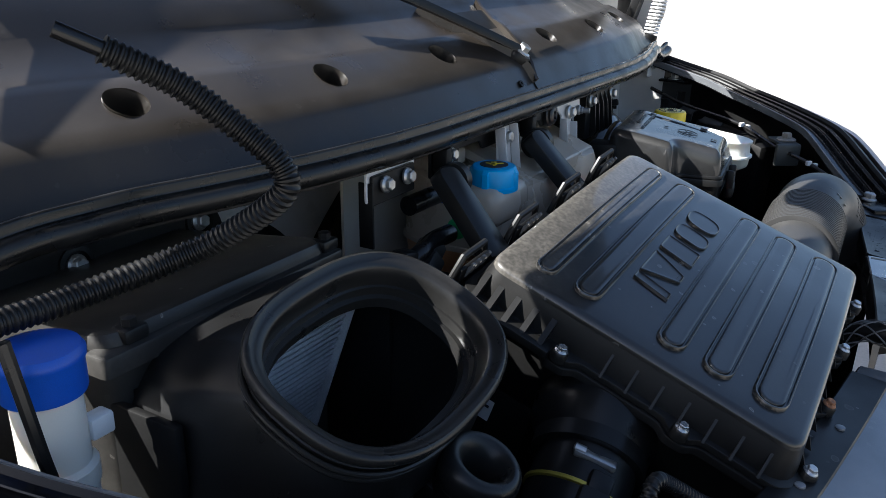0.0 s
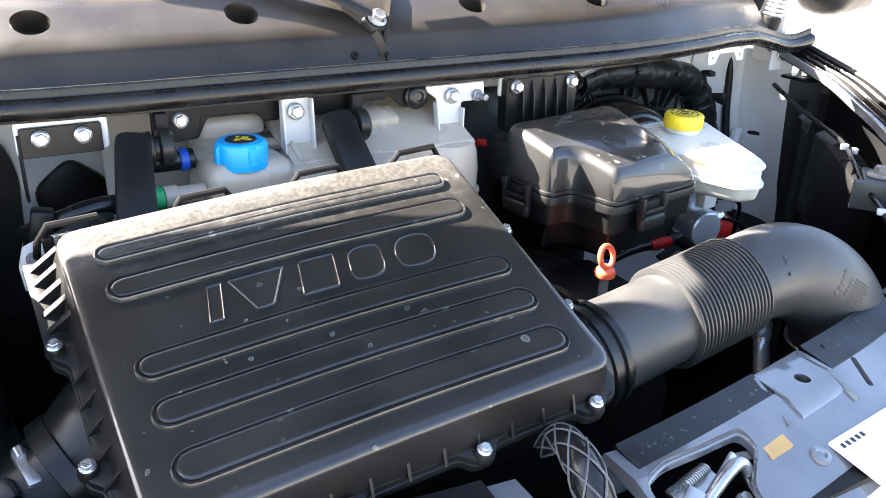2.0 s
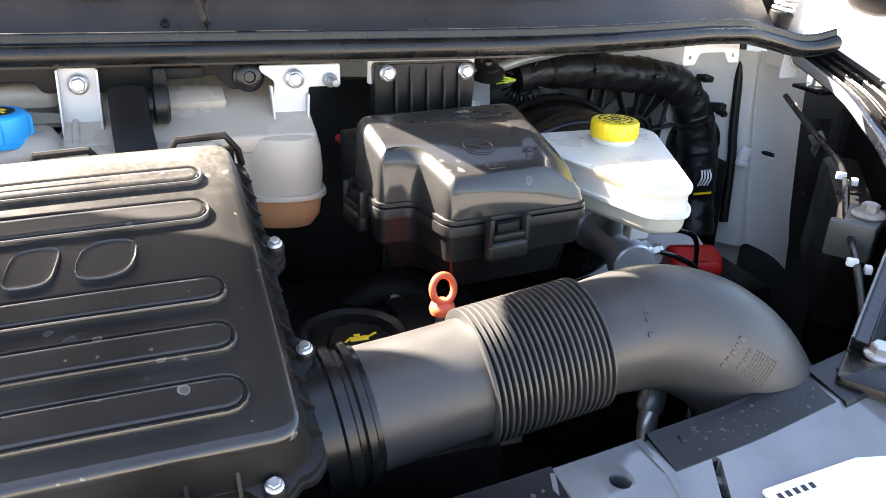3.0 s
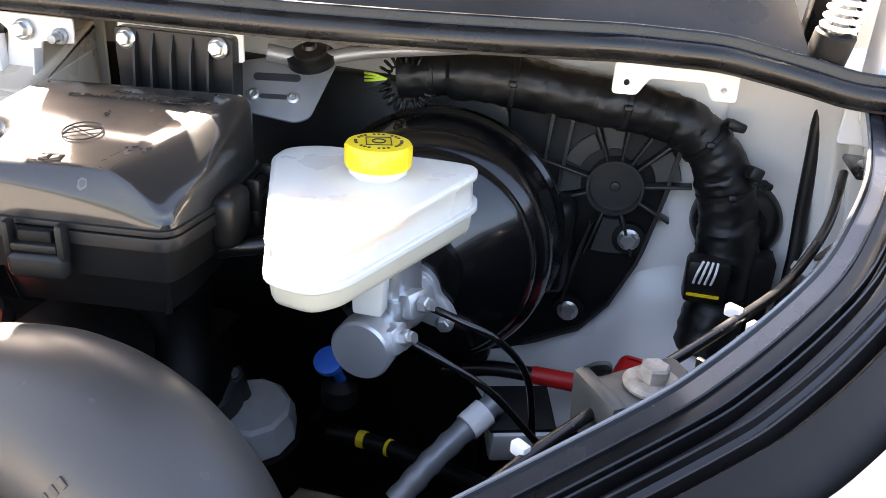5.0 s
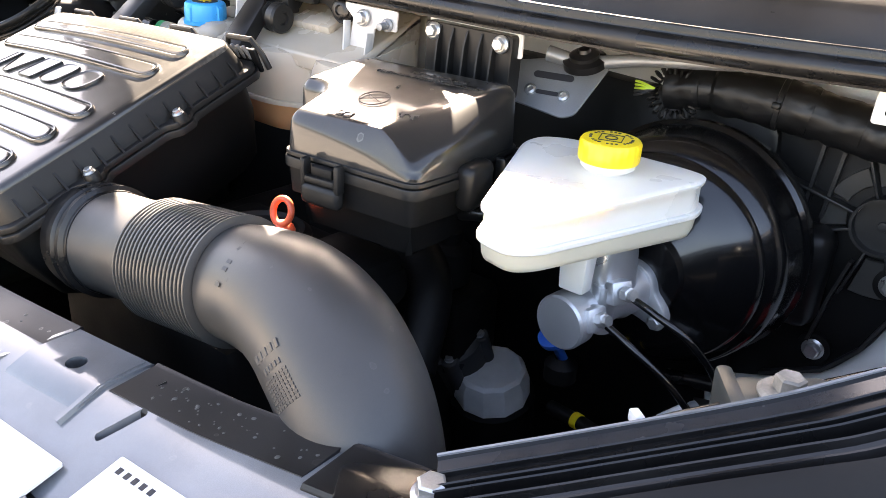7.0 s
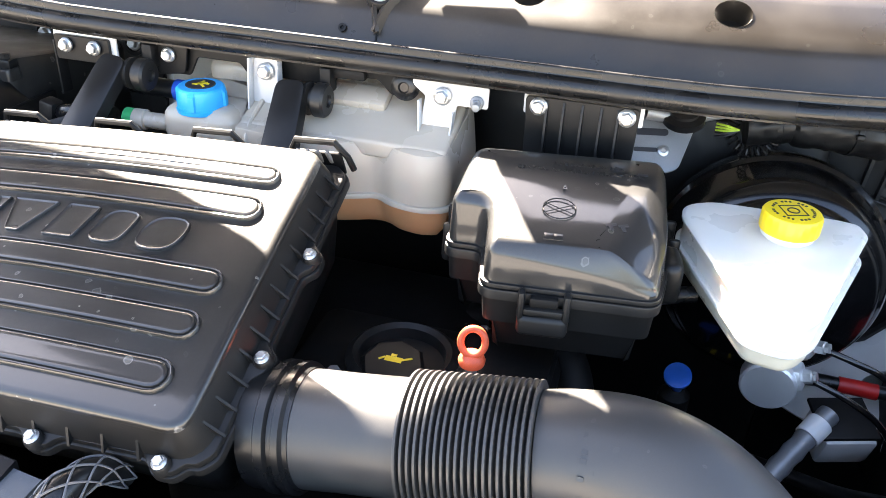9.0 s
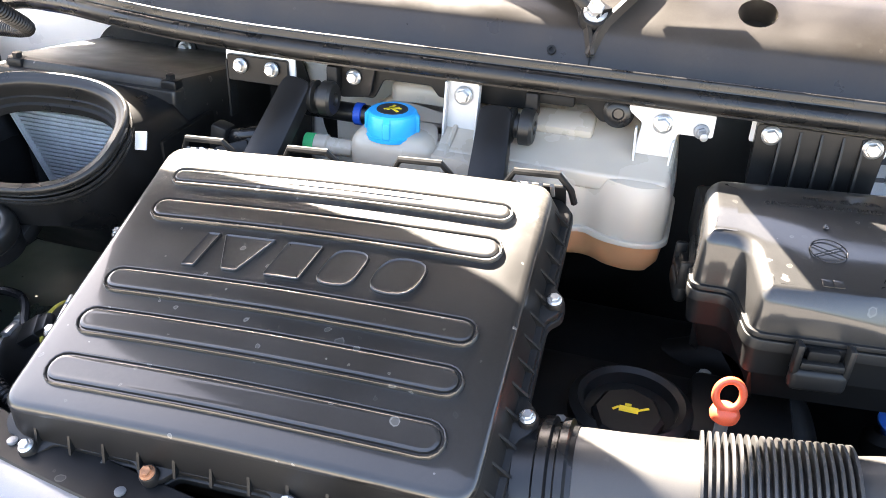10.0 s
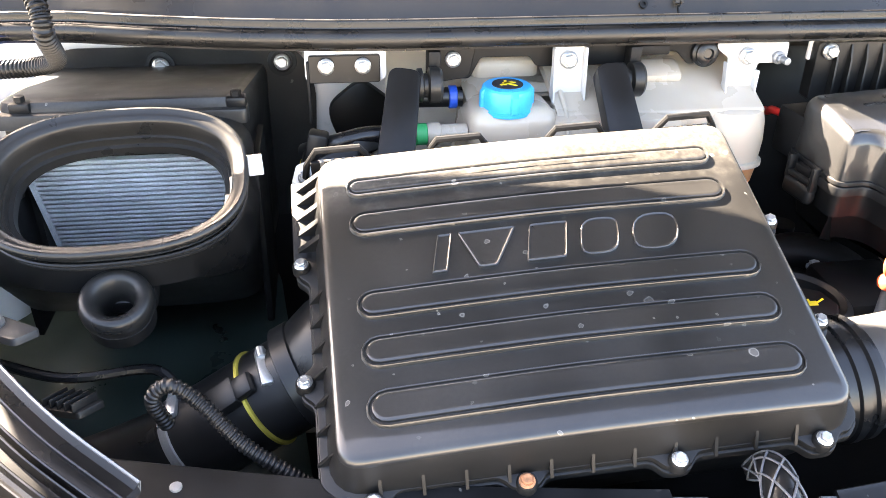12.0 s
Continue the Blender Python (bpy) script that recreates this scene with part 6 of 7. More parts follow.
for x, z in ((0.809, 0.936), (0.751, 0.832)):
    bm = fresh()
    lathe(bm, FR_ @ Matrix.Translation((x, z, 0.010)), [(0.020, 0.0), (0.019, 0.009), (0.012, 0.010)], 28)
    part("boss", bm, PLASTIC_MATT, cover)
    hex_bolt(cover, FR_ @ Vector((x, z, 0.020)), (0, -1, 0.05), 0.0165)
bm = fresh()
box(bm, (0.705, 0.195, 0.925), (0.085, 0.05, 0.12), 0.018, 3)
part("bulge", bm, PLASTIC_SATIN, cover)

# ---- taped wiring harness ----
harness = thing("wiring_harness", (0.75, 0.17, 1.0), "thick wiring harness wrapped in black cloth tape", "wiring harness")
HA = smooth_path([(0.545, 0.150, 1.108), (0.60, 0.158, 1.115), (0.67, 0.168, 1.112), (0.735, 0.180, 1.102), (0.80, 0.192, 1.093), (0.848, 0.198, 1.080), (0.884, 0.201, 1.050), (0.904, 0.200, 1.005), (0.914, 0.196, 0.955), (0.914, 0.185, 0.89), (0.908, 0.165, 0.83)], 14)


def wrap_radius(t, i):
    """The taped bundle swells unevenly and thickens behind the bend."""
    base = 0.0255 + 0.0065 * min(1.0, max(0.0, (t - 0.52) * 4.0))
    return base * (1 + 0.008 * math.sin(i * 2.35) + 0.035 * math.sin(i * 0.29) + 0.02 * math.sin(i * 0.83) + (0.014 if i % 7 < 2 else 0.0)) * (0.85 if t < 0.1 else 1.0)


bm = fresh()
rings = []
for i, (p, sd, up_, tg) in enumerate(frames_along(HA)):
    ring = []
    for k in range(48):
        a = 2 * math.pi * k / 48
        turn = (i * 0.23 + a / (2 * math.pi)) % 1.0
        crease = noise.noise(Vector((2.2 * math.cos(a), 2.2 * math.sin(a), i * 0.42))) + 0.5 * noise.noise(Vector((5 * math.cos(a), 5 * math.sin(a), i * 0.9)))
        ring.append(p + (wrap_radius(i / (len(HA) - 1), i) + 0.0011 * turn + 0.0016 * crease) * (math.cos(a) * sd + math.sin(a) * up_))
    rings.append(ring)
loft(bm, rings)
part("tape_wrap", bm, TAPE, harness)
for i in (9, 21, 33, 45, 60, 72, 90, 112):
    band(HA, i, wrap_radius(i / (len(HA) - 1), i) + 0.0006, 0.006 + 0.003 * (i % 3), TAPE, "tape_turn", harness)
for i in (27, 52, 78, 96):
    band(HA, i, wrap_radius(i / (len(HA) - 1), i) + 0.0020, 0.005, PLASTIC_SATIN, "cable_tie", harness)
    bm = fresh()
    box(bm, along(HA[i] + Vector((0.004, -0.003 - wrap_radius(i / (len(HA) - 1), i), 0.004)), (0, -1, 0.2)), (0.009, 0.007, 0.008), 0.002)
    part("tie_head", bm, PLASTIC_SATIN, harness)
bm = fresh()
lathe(bm, along((0.922, 0.228, 0.972), (0.0, -1, 0)), [(0.050, 0.0), (0.048, 0.014), (0.042, 0.022), (0.030, 0.026), (0.028, 0.034)], 40)
part("grommet", bm, RUBBER_CLEAN, harness, "large round black rubber grommet")
for c, sz in (((0.896, 0.188, 1.088), (0.020, 0.010, 0.022)), ((0.922, 0.182, 1.042), (0.014, 0.014, 0.034)), ((0.934, 0.180, 1.032), (0.022, 0.008, 0.010))):
    bm = fresh()
    box(bm, basis(c, (1, 0.1, -0.35), (0.2, -1, 0.2)), sz, 0.003)
    lathe(bm, along(Vector(c) + Vector((0, -sz[1] * 0.4, 0)), (0.2, -1, 0.2)), [(0.006, 0.0), (0.0055, 0.004), (0.003, 0.0042), (0.003, 0.001)], 14)
    part("retaining_clip", bm, PLASTIC, harness)
bm = fresh()
coil = []
for k in range(15 * 10 + 1):
    a, b = 2 * math.pi * k / 150, 2 * math.pi * k / 6.5
    rr = 0.026 + 0.0065 * math.cos(b)
    coil.append(Vector((0.556 + rr * math.cos(a), 0.142 + 0.0065 * math.sin(b), 1.105 + rr * math.sin(a))))
tube(bm, coil, 0.0015, 5, cap=False)
part("spiral_wrap", bm, PLASTIC_SATIN, harness)
for k in range(5):
    bm = fresh()
    tube(bm, smooth_path([(0.512, 0.135, 1.112 - 0.004 * k), (0.524, 0.128, 1.113 - 0.003 * k), (0.538, 0.13, 1.109)]), 0.0014, 6)
    part("wire", bm, LIME if k < 3 else INK, harness)
bm = fresh()
box(bm, (0.895, 0.158, 0.925), (0.045, 0.03, 0.05), 0.006)
plug = part("plug", bm, PLASTIC, harness)
bm = fresh()
box(bm, (0.944, 0.196, 0.865), (0.052, 0.045, 0.17), 0.008, taper=0.9)
part("cable_trunk", bm, PLASTIC_MATT, harness, "black plastic cable trunk")
bm = fresh()
box(bm, (0.893, 0.1415, 0.912), (0.034, 0.002, 0.003))
part("yellow_latch", bm, YELLOW, plug)
for k in range(4):
    bm = fresh()
    tube(bm, smooth_path([(0.881 + 0.006 * k, 0.141, 0.926), (0.883 + 0.006 * k, 0.137, 0.940), (0.888 + 0.005 * k, 0.146, 0.950)]), 0.0014, 6)
    part("wire", bm, PAPER, harness)
bm = fresh()
tube(bm, smooth_path([(0.976, 0.212, 1.150), (0.980, 0.208, 1.07), (0.983, 0.203, 1.0), (0.985, 0.194, 0.94), (0.981, 0.18, 0.84)], 6), 0.0075, 14)
solo("harness_branch", bm, TAPE, "smooth black cable sleeve beside the white panel", "cable sleeve")
bm = fresh()
box(bm, basis((0.998, 0.182, 0.957), (0.3, 0, 1), (0, -1, 0.1)), (0.030, 0.016, 0.014), 0.003)
box(bm, basis((0.992, 0.176, 0.945), (0.3, 0, 1), (0, -1, 0.1)), (0.010, 0.022, 0.010), 0.002)
solo("cable_clip", bm, WHITE_PLASTIC, "small white cable clip on the sleeve", "clip", group="cable clips")

wbk = thing("bracket", (0.825, 0.095, 1.13), "white two-legged steel bracket with small holes", "bracket", "firewall brackets")
bm = fresh()
o_ = rounded([(-0.057, 0.012), (-0.057, -0.017), (-0.034, -0.017), (-0.024, -0.001), (0.026, -0.001), (0.036, -0.017), (0.058, -0.017), (0.058, 0.012)], 0.004)
WK = basis((0.8250, 0.093, 1.148), (0.111, 0.022, -0.002), (0.2, -1, 0.1))
slab(bm, WK, o_, -0.003, 0.0, 0.0008, 1)
wplate = part("plate", bm, BRACKET_WHITE, wbk)
bm = fresh()
for u in (-0.0445, 0.0445):
    lathe(bm, WK @ Matrix.Translation((u, -0.006, -0.01)), [(0.003, 0), (0.003, 0.02)], 12)
cut(wplate, bm)

# ---- hinge with its spring ----
hinge = thing("spring_strut", (0.985, 0.13, 1.12), "white steel bracket carrying a pale coil spring strut", "strut")
bm = fresh()
box(bm, (1.004, 0.150, 1.23), (0.012, 0.06, 0.24), 0.004)
part("hinge_plate", bm, BRACKET_WHITE, hinge)
bm = fresh()
box(bm, basis((0.962, 0.16, 1.25), (1, 0.1, 0), (0.1, -0.3, 1)), (0.05, 0.02, 0.16), 0.004)
part("hinge_side", bm, PLASTIC_SATIN, hinge, "dark corner trim")
SP = (Vector((0.952, 0.118, 1.183)), Vector((0.975, 0.09, 1.34)))
sd = (SP[1] - SP[0]).normalized()
bm = fresh()
tube(bm, [SP[0], SP[1]], 0.007, 12)
part("strut_rod", bm, STEEL, hinge)
bm = fresh()
fm = along(SP[0], sd)
tube(bm, [fm @ Vector((0.0148 * math.cos(a), 0.0148 * math.sin(a), 0.018 + 0.0078 * a / (2 * math.pi))) for a in np.linspace(0, 2 * math.pi * 16, 330)], 0.0024, 8)
part("spring", bm, BRACKET_WHITE, hinge, "pale coil spring")
bm = fresh()
lathe(bm, fm, [(0.012, -0.035), (0.0175, -0.03), (0.0182, 0.0), (0.0182, 0.016), (0.0165, 0.018), (0.008, 0.018)], 24)
part("strut_foot", bm, PLASTIC_MATT, hinge)
bm = fresh()
plate(bm, rounded([(0.978, 1.10), (1.022, 1.10), (1.026, 1.150), (0.980, 1.150)], 0.005), 0.118)
part("lug", bm, BRACKET_WHITE, hinge)
hex_bolt(hinge, (1.003, 0.113, 1.129), (-0.1, -1, 0.2), 0.016)

# ---- engine underneath ----
engine = thing("engine", (0.2, -0.15, 0.5), "dark engine top with cast covers deep in the bay", "engine")
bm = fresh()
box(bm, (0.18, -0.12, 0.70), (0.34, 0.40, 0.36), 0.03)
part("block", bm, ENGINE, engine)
bm = fresh()
box(bm, (0.25, -0.19, 0.89), (0.28, 0.20, 0.05), 0.018)
part("cam_cover", bm, PLASTIC_MATT, engine)
bm = fresh()
lathe(bm, Matrix.Translation((0.231, -0.180, 0.0)), [(0.060, 0.90), (0.060, 0.928), (0.052, 0.934), (0.046, 0.930), (0.044, 0.918)], 36)
part("filler_ring", bm, PLASTIC, engine)
bm = fresh()
box(bm, (0.335, -0.15, 0.905), (0.10, 0.10, 0.05), 0.012)
part("side_cover", bm, PLASTIC_MATT, engine)
for x, y in ((0.17, -0.22), (0.19, -0.26), (0.30, -0.10), (0.36, -0.20)):
    hex_bolt(engine, (x, y, 0.918), (0, 0, 1), 0.012, STEEL)
bm = fresh()
box(bm, (0.33, 0.06, 0.76), (0.10, 0.10, 0.12), 0.02)
lathe(bm, Matrix.Translation((0.335, 0.04, 0.0)), [(0.03, 0.83), (0.03, 0.875), (0.018, 0.885), (0.018, 0.90)], 20)
part("thermostat_housing", bm, ENGINE, engine)
bm = fresh()
tube(bm, smooth_path([(0.27, 0.0, 0.86), (0.33, -0.02, 0.89), (0.39, -0.06, 0.87), (0.42, -0.12, 0.80)]), 0.026, 20)
part("coolant_hose", bm, PLASTIC_MATT, engine)
oil = thing("oil_filler_cap", (0.23, -0.204, 0.93), "black oil filler cap with a yellow oil can symbol", "cap")
bm = fresh()
lathe(bm, along((0.230, -0.206, 0.925), (0, -0.15, 1)), [(0.034, 0.0), (0.034, 0.012), (0.030, 0.016), (0.012, 0.0165)], 8)
part("cap_body", bm, PLASTIC_MATT, oil, sharp=25)
bm = fresh()
om = along((0.230, -0.206, 0.9418), (0, -0.15, 1))
box(bm, om @ Matrix.Translation((0.0, 0, 0)), (0.018, 0.007, 0.0008), 0.0003)
box(bm, om @ Matrix.Translation((0.013, 0.003, 0)) @ Matrix.Rotation(0.5, 4, "Z"), (0.012, 0.0022, 0.0008))
box(bm, om @ Matrix.Translation((-0.001, 0.0055, 0)), (0.006, 0.003, 0.0008))
box(bm, om @ Matrix.Translation((-0.012, -0.001, 0)) @ Matrix.Rotation(0.7, 4, "Z"), (0.007, 0.0022, 0.0008))
part("oil_can_symbol", bm, YELLOW_PRINT, oil)
dip = thing("dipstick", (0.312, -0.213, 0.90), "orange-red ring handle of the oil dipstick", "dipstick")
bm = fresh()
dm = along((0.312, -0.212, 0.9875), (0.15, -1, 0.3))
tube(bm, [dm @ Vector((0.0118 * math.cos(a), 0.0135 * math.sin(a), 0)) for a in np.linspace(0, 2 * math.pi, 36)], 0.0036, 12, cap=False)
part("ring", bm, ORANGE, dip)
bm = fresh()
lathe(bm, Matrix.Translation((0.312, -0.212, 0.0)), [(0.006, 0.958), (0.0125, 0.962), (0.0135, 0.967), (0.0115, 0.972), (0.006, 0.976)], 20)
part("collar", bm, ORANGE, dip)
bm = fresh()
lathe(bm, Matrix.Translation((0.312, -0.212, 0.0)), [(0.006, 0.89), (0.006, 0.962)], 12)
part("guide_tube", bm, STEEL, dip)
fun = thing("coolant_bleed_cap", (0.524, 0.018, 0.80), "small bright blue cap on a stem deep in the bay", "cap")
bm = fresh()
lathe(bm, along((0.524, 0.018, 0.815), (-0.1, -0.5, 0.8)), [(0.006, -0.03), (0.006, 0.006), (0.009, 0.010), (0.0155, 0.019), (0.0165, 0.022), (0.0165, 0.028), (0.012, 0.030), (0.006, 0.029)], 24)
part("cap_body", bm, BLUE_MID, fun)
bm = fresh()
lathe(bm, along((0.524, 0.03, 0.77), (0, 0, 1)), [(0.02, 0.0), (0.02, 0.02), (0.01, 0.03)], 16)
part("stem", bm, PLASTIC_MATT, fun)
of = thing("oil_filter", (0.40, 0.08, 0.58), "grey round plastic oil filter cap", "oil filter")
ofm = along((0.392, 0.078, 0.702), (0.05, -0.22, 0.97))
bm = fresh()
lathe(bm, ofm, [(0.056, -0.12), (0.056, -0.052), (0.0535, -0.048), (0.0525, -0.016), (0.0475, -0.004), (0.0420, 0.0), (0.010, 0.001)], 11)
part("cap", bm, GREY_CAP, of, sharp=25)
bm = fresh()
lathe(bm, ofm, [(0.060, -0.13), (0.060, -0.048), (0.055, -0.046)], 32)
part("housing", bm, ENGINE, of)
# Loom low in the bay with yellow tags, clutter around it.
lo = thing("lower_wiring_loom", (0.56, 0.05, 0.66), "black lower wiring loom with yellow tape bands", "wiring loom")
LP = smooth_path([(0.50, 0.06, 0.70), (0.56, 0.05, 0.705), (0.64, 0.02, 0.715), (0.72, -0.03, 0.74), (0.76, -0.10, 0.80), (0.748, -0.18, 0.845), (0.738, -0.27, 0.86), (0.735, -0.36, 0.86)], 8)
bm = fresh()
tube(bm, LP, 0.0092, 16)
part("tape_wrap", bm, TAPE, lo)
for i in (6, 10, 40):
    band(LP, i, 0.0104, 0.009 if i == 6 else 0.003, YELLOW, "yellow_tape", lo)
red = thing("battery_terminal_cover", (0.856, 0.09, 0.79), "red plastic battery terminal cover", "terminal cover")
bm = fresh()
o_ = rounded([(-0.036, -0.020), (0.030, -0.022), (0.040, 0.004), (0.034, 0.020), (-0.030, 0.022)], 0.008)
slab(bm, basis((0.852, 0.090, 0.803), (0.97, -0.2, 0), (0.1, -0.35, 1)), [Vector((p.x * 1.25, p.y * 1.45, 0)) for p in o_], -0.024, 0.036, 0.014, 4)
part("cover", bm, RED, red)
bm = fresh()
box(bm, (0.87, 0.08, 0.73), (0.17, 0.14, 0.14), 0.01)
solo("battery", bm, PLASTIC_MATT, "black battery below its red terminal cover", "battery")
rp = thing("red_cable", (0.72, 0.12, 0.73), "black battery cable with a red sleeve", "cable")
RP = smooth_path([(0.62, 0.12, 0.775), (0.68, 0.115, 0.792), (0.74, 0.11, 0.796), (0.79, 0.108, 0.798), (0.835, 0.104, 0.815)], 8)
bm = fresh()
tube(bm, RP, 0.009, 12)
part("cable", bm, RUBBER_CLEAN, rp)
bm = fresh()
tube(bm, RP[14:22], 0.0105, 12)
part("red_sleeve", bm, RED, rp)
bm = fresh()
tube(bm, smooth_path([(0.284, 0.060, 1.058), (0.274, 0.035, 1.066), (0.264, 0.010, 1.078), (0.264, -0.018, 1.083)]), 0.0048, 12)
solo("red_cable", bm, RED, "red cable between tank and fuse box", "cable")
bt = thing("label_tube", (0.66, -0.03, 0.76), "pale blue-grey hose with a white paper sleeve", "tube")
BT = [Vector((0.622, -0.080, 0.745)), Vector((0.648, -0.048, 0.775)), Vector((0.676, -0.014, 0.800)), Vector((0.700, 0.016, 0.818))]
bm = fresh()
tube(bm, smooth_path(BT), lambda t, i: 0.0125 + 0.0008 * math.sin(i * 1.7), 20)
part("hose", bm, STEEL, bt)
bm = fresh()
tube(bm, [BT[2], BT[2].lerp(BT[3], 0.6)], 0.0150, 20)
part("paper_sleeve", bm, PAPER, bt, "white printed paper sleeve")
bx = thing("cable_box", (0.715, 0.035, 0.76), "pale grey cable box below the brake pipes", "box")
bm = fresh()
box(bm, basis((0.722, 0.035, 0.775), (1, 0.35, 0), (0, -0.3, 1)), (0.066, 0.055, 0.045), 0.006)
part("box_body", bm, STEEL_PALE, bx)
bm = fresh()
box(bm, basis((0.722, 0.035, 0.800), (1, 0.35, 0), (0, -0.3, 1)), (0.070, 0.059, 0.006), 0.002)
part("box_lid", bm, PLASTIC_MATT, bx)
pump = thing("pump_casting", (0.335, 0.06, 0.70), "dull grey cast pump with bolts deep in the bay", "pump")
bm = fresh()
lathe(bm, along((0.335, 0.060, 0.72), (0.1, -0.5, 0.9)), [(0.05, -0.06), (0.05, 0.03), (0.044, 0.036), (0.030, 0.038), (0.030, 0.066), (0.018, 0.070), (0.012, 0.095), (0.006, 0.097)], 28)
part("casting", bm, STEEL_DARK, pump)
for k in range(5):
    a = 2 * math.pi * k / 5 + 0.4
    c = along((0.335, 0.060, 0.72), (0.1, -0.5, 0.9)) @ Vector((0.045 * math.cos(a), 0.045 * math.sin(a), 0.034))
    bm = fresh()
    lathe(bm, along(c, (0.1, -0.5, 0.9)), [(0.012, -0.06), (0.012, 0.0), (0.010, 0.002)], 14)
    part("bolt_boss", bm, STEEL_DARK, pump)
    hex_bolt(pump, c + Vector((0, 0, 0.001)), (0.1, -0.5, 0.9), 0.010, STEEL)


# ---- right wing shelf, cable and clips ----
shelf = thing("wing_shelf_bracket", (0.84, -0.22, 1.0), "grey steel shelf bracket with a big washer-headed bolt", "bracket")
bm = fresh()
slab(bm, basis((0.824, -0.222, 1.018), (0.78, 0.55, 0.05), (0, 0, 1)), rounded([(-0.034, -0.020), (0.030, -0.024), (0.034, 0.020), (-0.030, 0.016)], 0.008), -0.003, 0.003, 0.002)
part("plate", bm, SHELF_GREY, shelf)
bm = fresh()
box(bm, basis((0.796, -0.236, 0.998), (0.78, 0.55, 0.05), (0, 0, 1)), (0.012, 0.05, 0.045), 0.004)
part("down_flange", bm, SHELF_GREY, shelf)
bm = fresh()
lathe(bm, Matrix.Translation((0.827, -0.226, 1.021)), [(0.0185, 0.0), (0.0190, 0.002), (0.0165, 0.0045), (0.012, 0.005)], 32)
part("washer", bm, DUSTY_BOLT, shelf)
hex_bolt(shelf, (0.827, -0.226, 1.025), (0, 0, 1), 0.018, DUSTY_BOLT, washer=False)
CAB = smooth_path([(0.99, 0.11, 1.075), (0.968, 0.03, 1.050), (0.925, -0.07, 1.036), (0.884, -0.132, 1.028), (0.82, -0.205, 1.008), (0.756, -0.289, 0.992), (0.70, -0.36, 0.962), (0.655, -0.40, 0.92)], 8)
bm = fresh()
tube(bm, CAB, 0.0042, 10)
solo("bonnet_release_cable", bm, RUBBER_CLEAN, "thin black bonnet release cable along the wing", "cable")
for c in ((0.884, -0.132, 1.030), (0.756, -0.289, 0.994)):
    cl = thing("cable_clip", c, "white plastic clip holding the release cable", "clip", "cable clips")
    bm = fresh()
    box(bm, basis(Vector(c) + Vector((-0.002, 0.006, 0.002)), (0.6, 0.8, 0), (0, 0, 1)), (0.007, 0.012, 0.009), 0.0015)
    part("jaw", bm, WHITE_PLASTIC, cl)
    bm = fresh()
    box(bm, basis(Vector(c) + Vector((0.012, -0.004, -0.004)), (0.6, 0.8, 0), (0, 0, 1)), (0.010, 0.008, 0.009), 0.0015)
    part("foot", bm, WHITE_PLASTIC, cl)
b2 = thing("wing_bolt_plate", (1.0, 0.06, 1.09), "dark bolted wing mounting plate", "bracket")
bm = fresh()
box(bm, (1.005, 0.062, 1.096), (0.05, 0.06, 0.006), 0.002)
part("plate", bm, PAINT_RAIL, b2)
hex_bolt(b2, (1.0, 0.06, 1.10), (0, 0, 1), 0.018, ZINC)
hl = thing("headlamp_housing", (0.95, -0.2, 0.85), "black headlamp housing under the wing with clear fittings", "headlamp")
bm = fresh()
box(bm, basis((0.93, -0.10, 0.93), (0.6, 0.8, 0.1), (0, 0, 1)), (0.22, 0.05, 0.16), 0.012)
part("shell", bm, PLASTIC_MATT, hl)
for k in range(4):
    bm = fresh()
    box(bm, basis((0.875 + 0.03 * k, -0.165 + 0.042 * k, 0.95), (0.6, 0.8, 0.1), (0, 0, 1)), (0.004, 0.03, 0.12), 0.001)
    part("rib", bm, PLASTIC, hl)
bm = fresh()
box(bm, basis((0.90, -0.165, 0.985), (0.6, 0.8, 0.1), (0, 0, 1)), (0.05, 0.04, 0.012), 0.003)
part("tray", bm, PLASTIC, hl)

for k, (y, z0, z1) in enumerate(((-0.03, 0.80, 1.02), (0.015, 0.78, 1.05), (0.06, 0.78, 1.06), (0.10, 0.80, 1.04))):
    bm = fresh()
    rings = [[(1.074, y - 0.010, z), (1.060 - 0.004 * (k % 2), y - 0.005, z), (1.060 - 0.004 * (k % 2), y + 0.005, z), (1.074, y + 0.010, z)] for z in (z0, z1)]
    loft(bm, rings)
    solo("liner_rib", bm, HOUSING, "dark grey stiffening rib of the wing liner", "rib", group="wing liner ribs")
for k, (c, sz) in enumerate((((0.955, -0.045, 1.015), (0.060, 0.020, 0.004)), ((0.925, -0.110, 0.985), (0.050, 0.026, 0.004)), ((0.975, 0.015, 1.035), (0.040, 0.020, 0.004)))):
    bm = fresh()
    box(bm, basis(c, (0.55, 0.85, 0.1), (-0.5, 0.2, 0.9)), sz, 0.0012)
    box(bm, basis(Vector(c) + Vector((0, 0, -0.012)), (0.55, 0.85, 0.1), (-0.9, 0.4, 0.1)), (sz[0] * 0.8, 0.022, 0.003), 0.001)
    solo("lamp_bracket", bm, STEEL_DARK, "dull dark steel headlamp bracket", "bracket", group="headlamp brackets")

# ---- front panel ----
fp = thing("front_panel", (0.3, -0.5, 0.88), "glossy blue-grey radiator support panel with stickers and pressings", "front panel")


def fp_rear(x):
    return -0.466 + 0.16 * max(0.0, x - 0.05) ** 1.35


def fp_z(x, y):
    return 0.941 - 0.20 * (fp_rear(x) - y) + 0.02 * max(0.0, x - 0.5) * 4


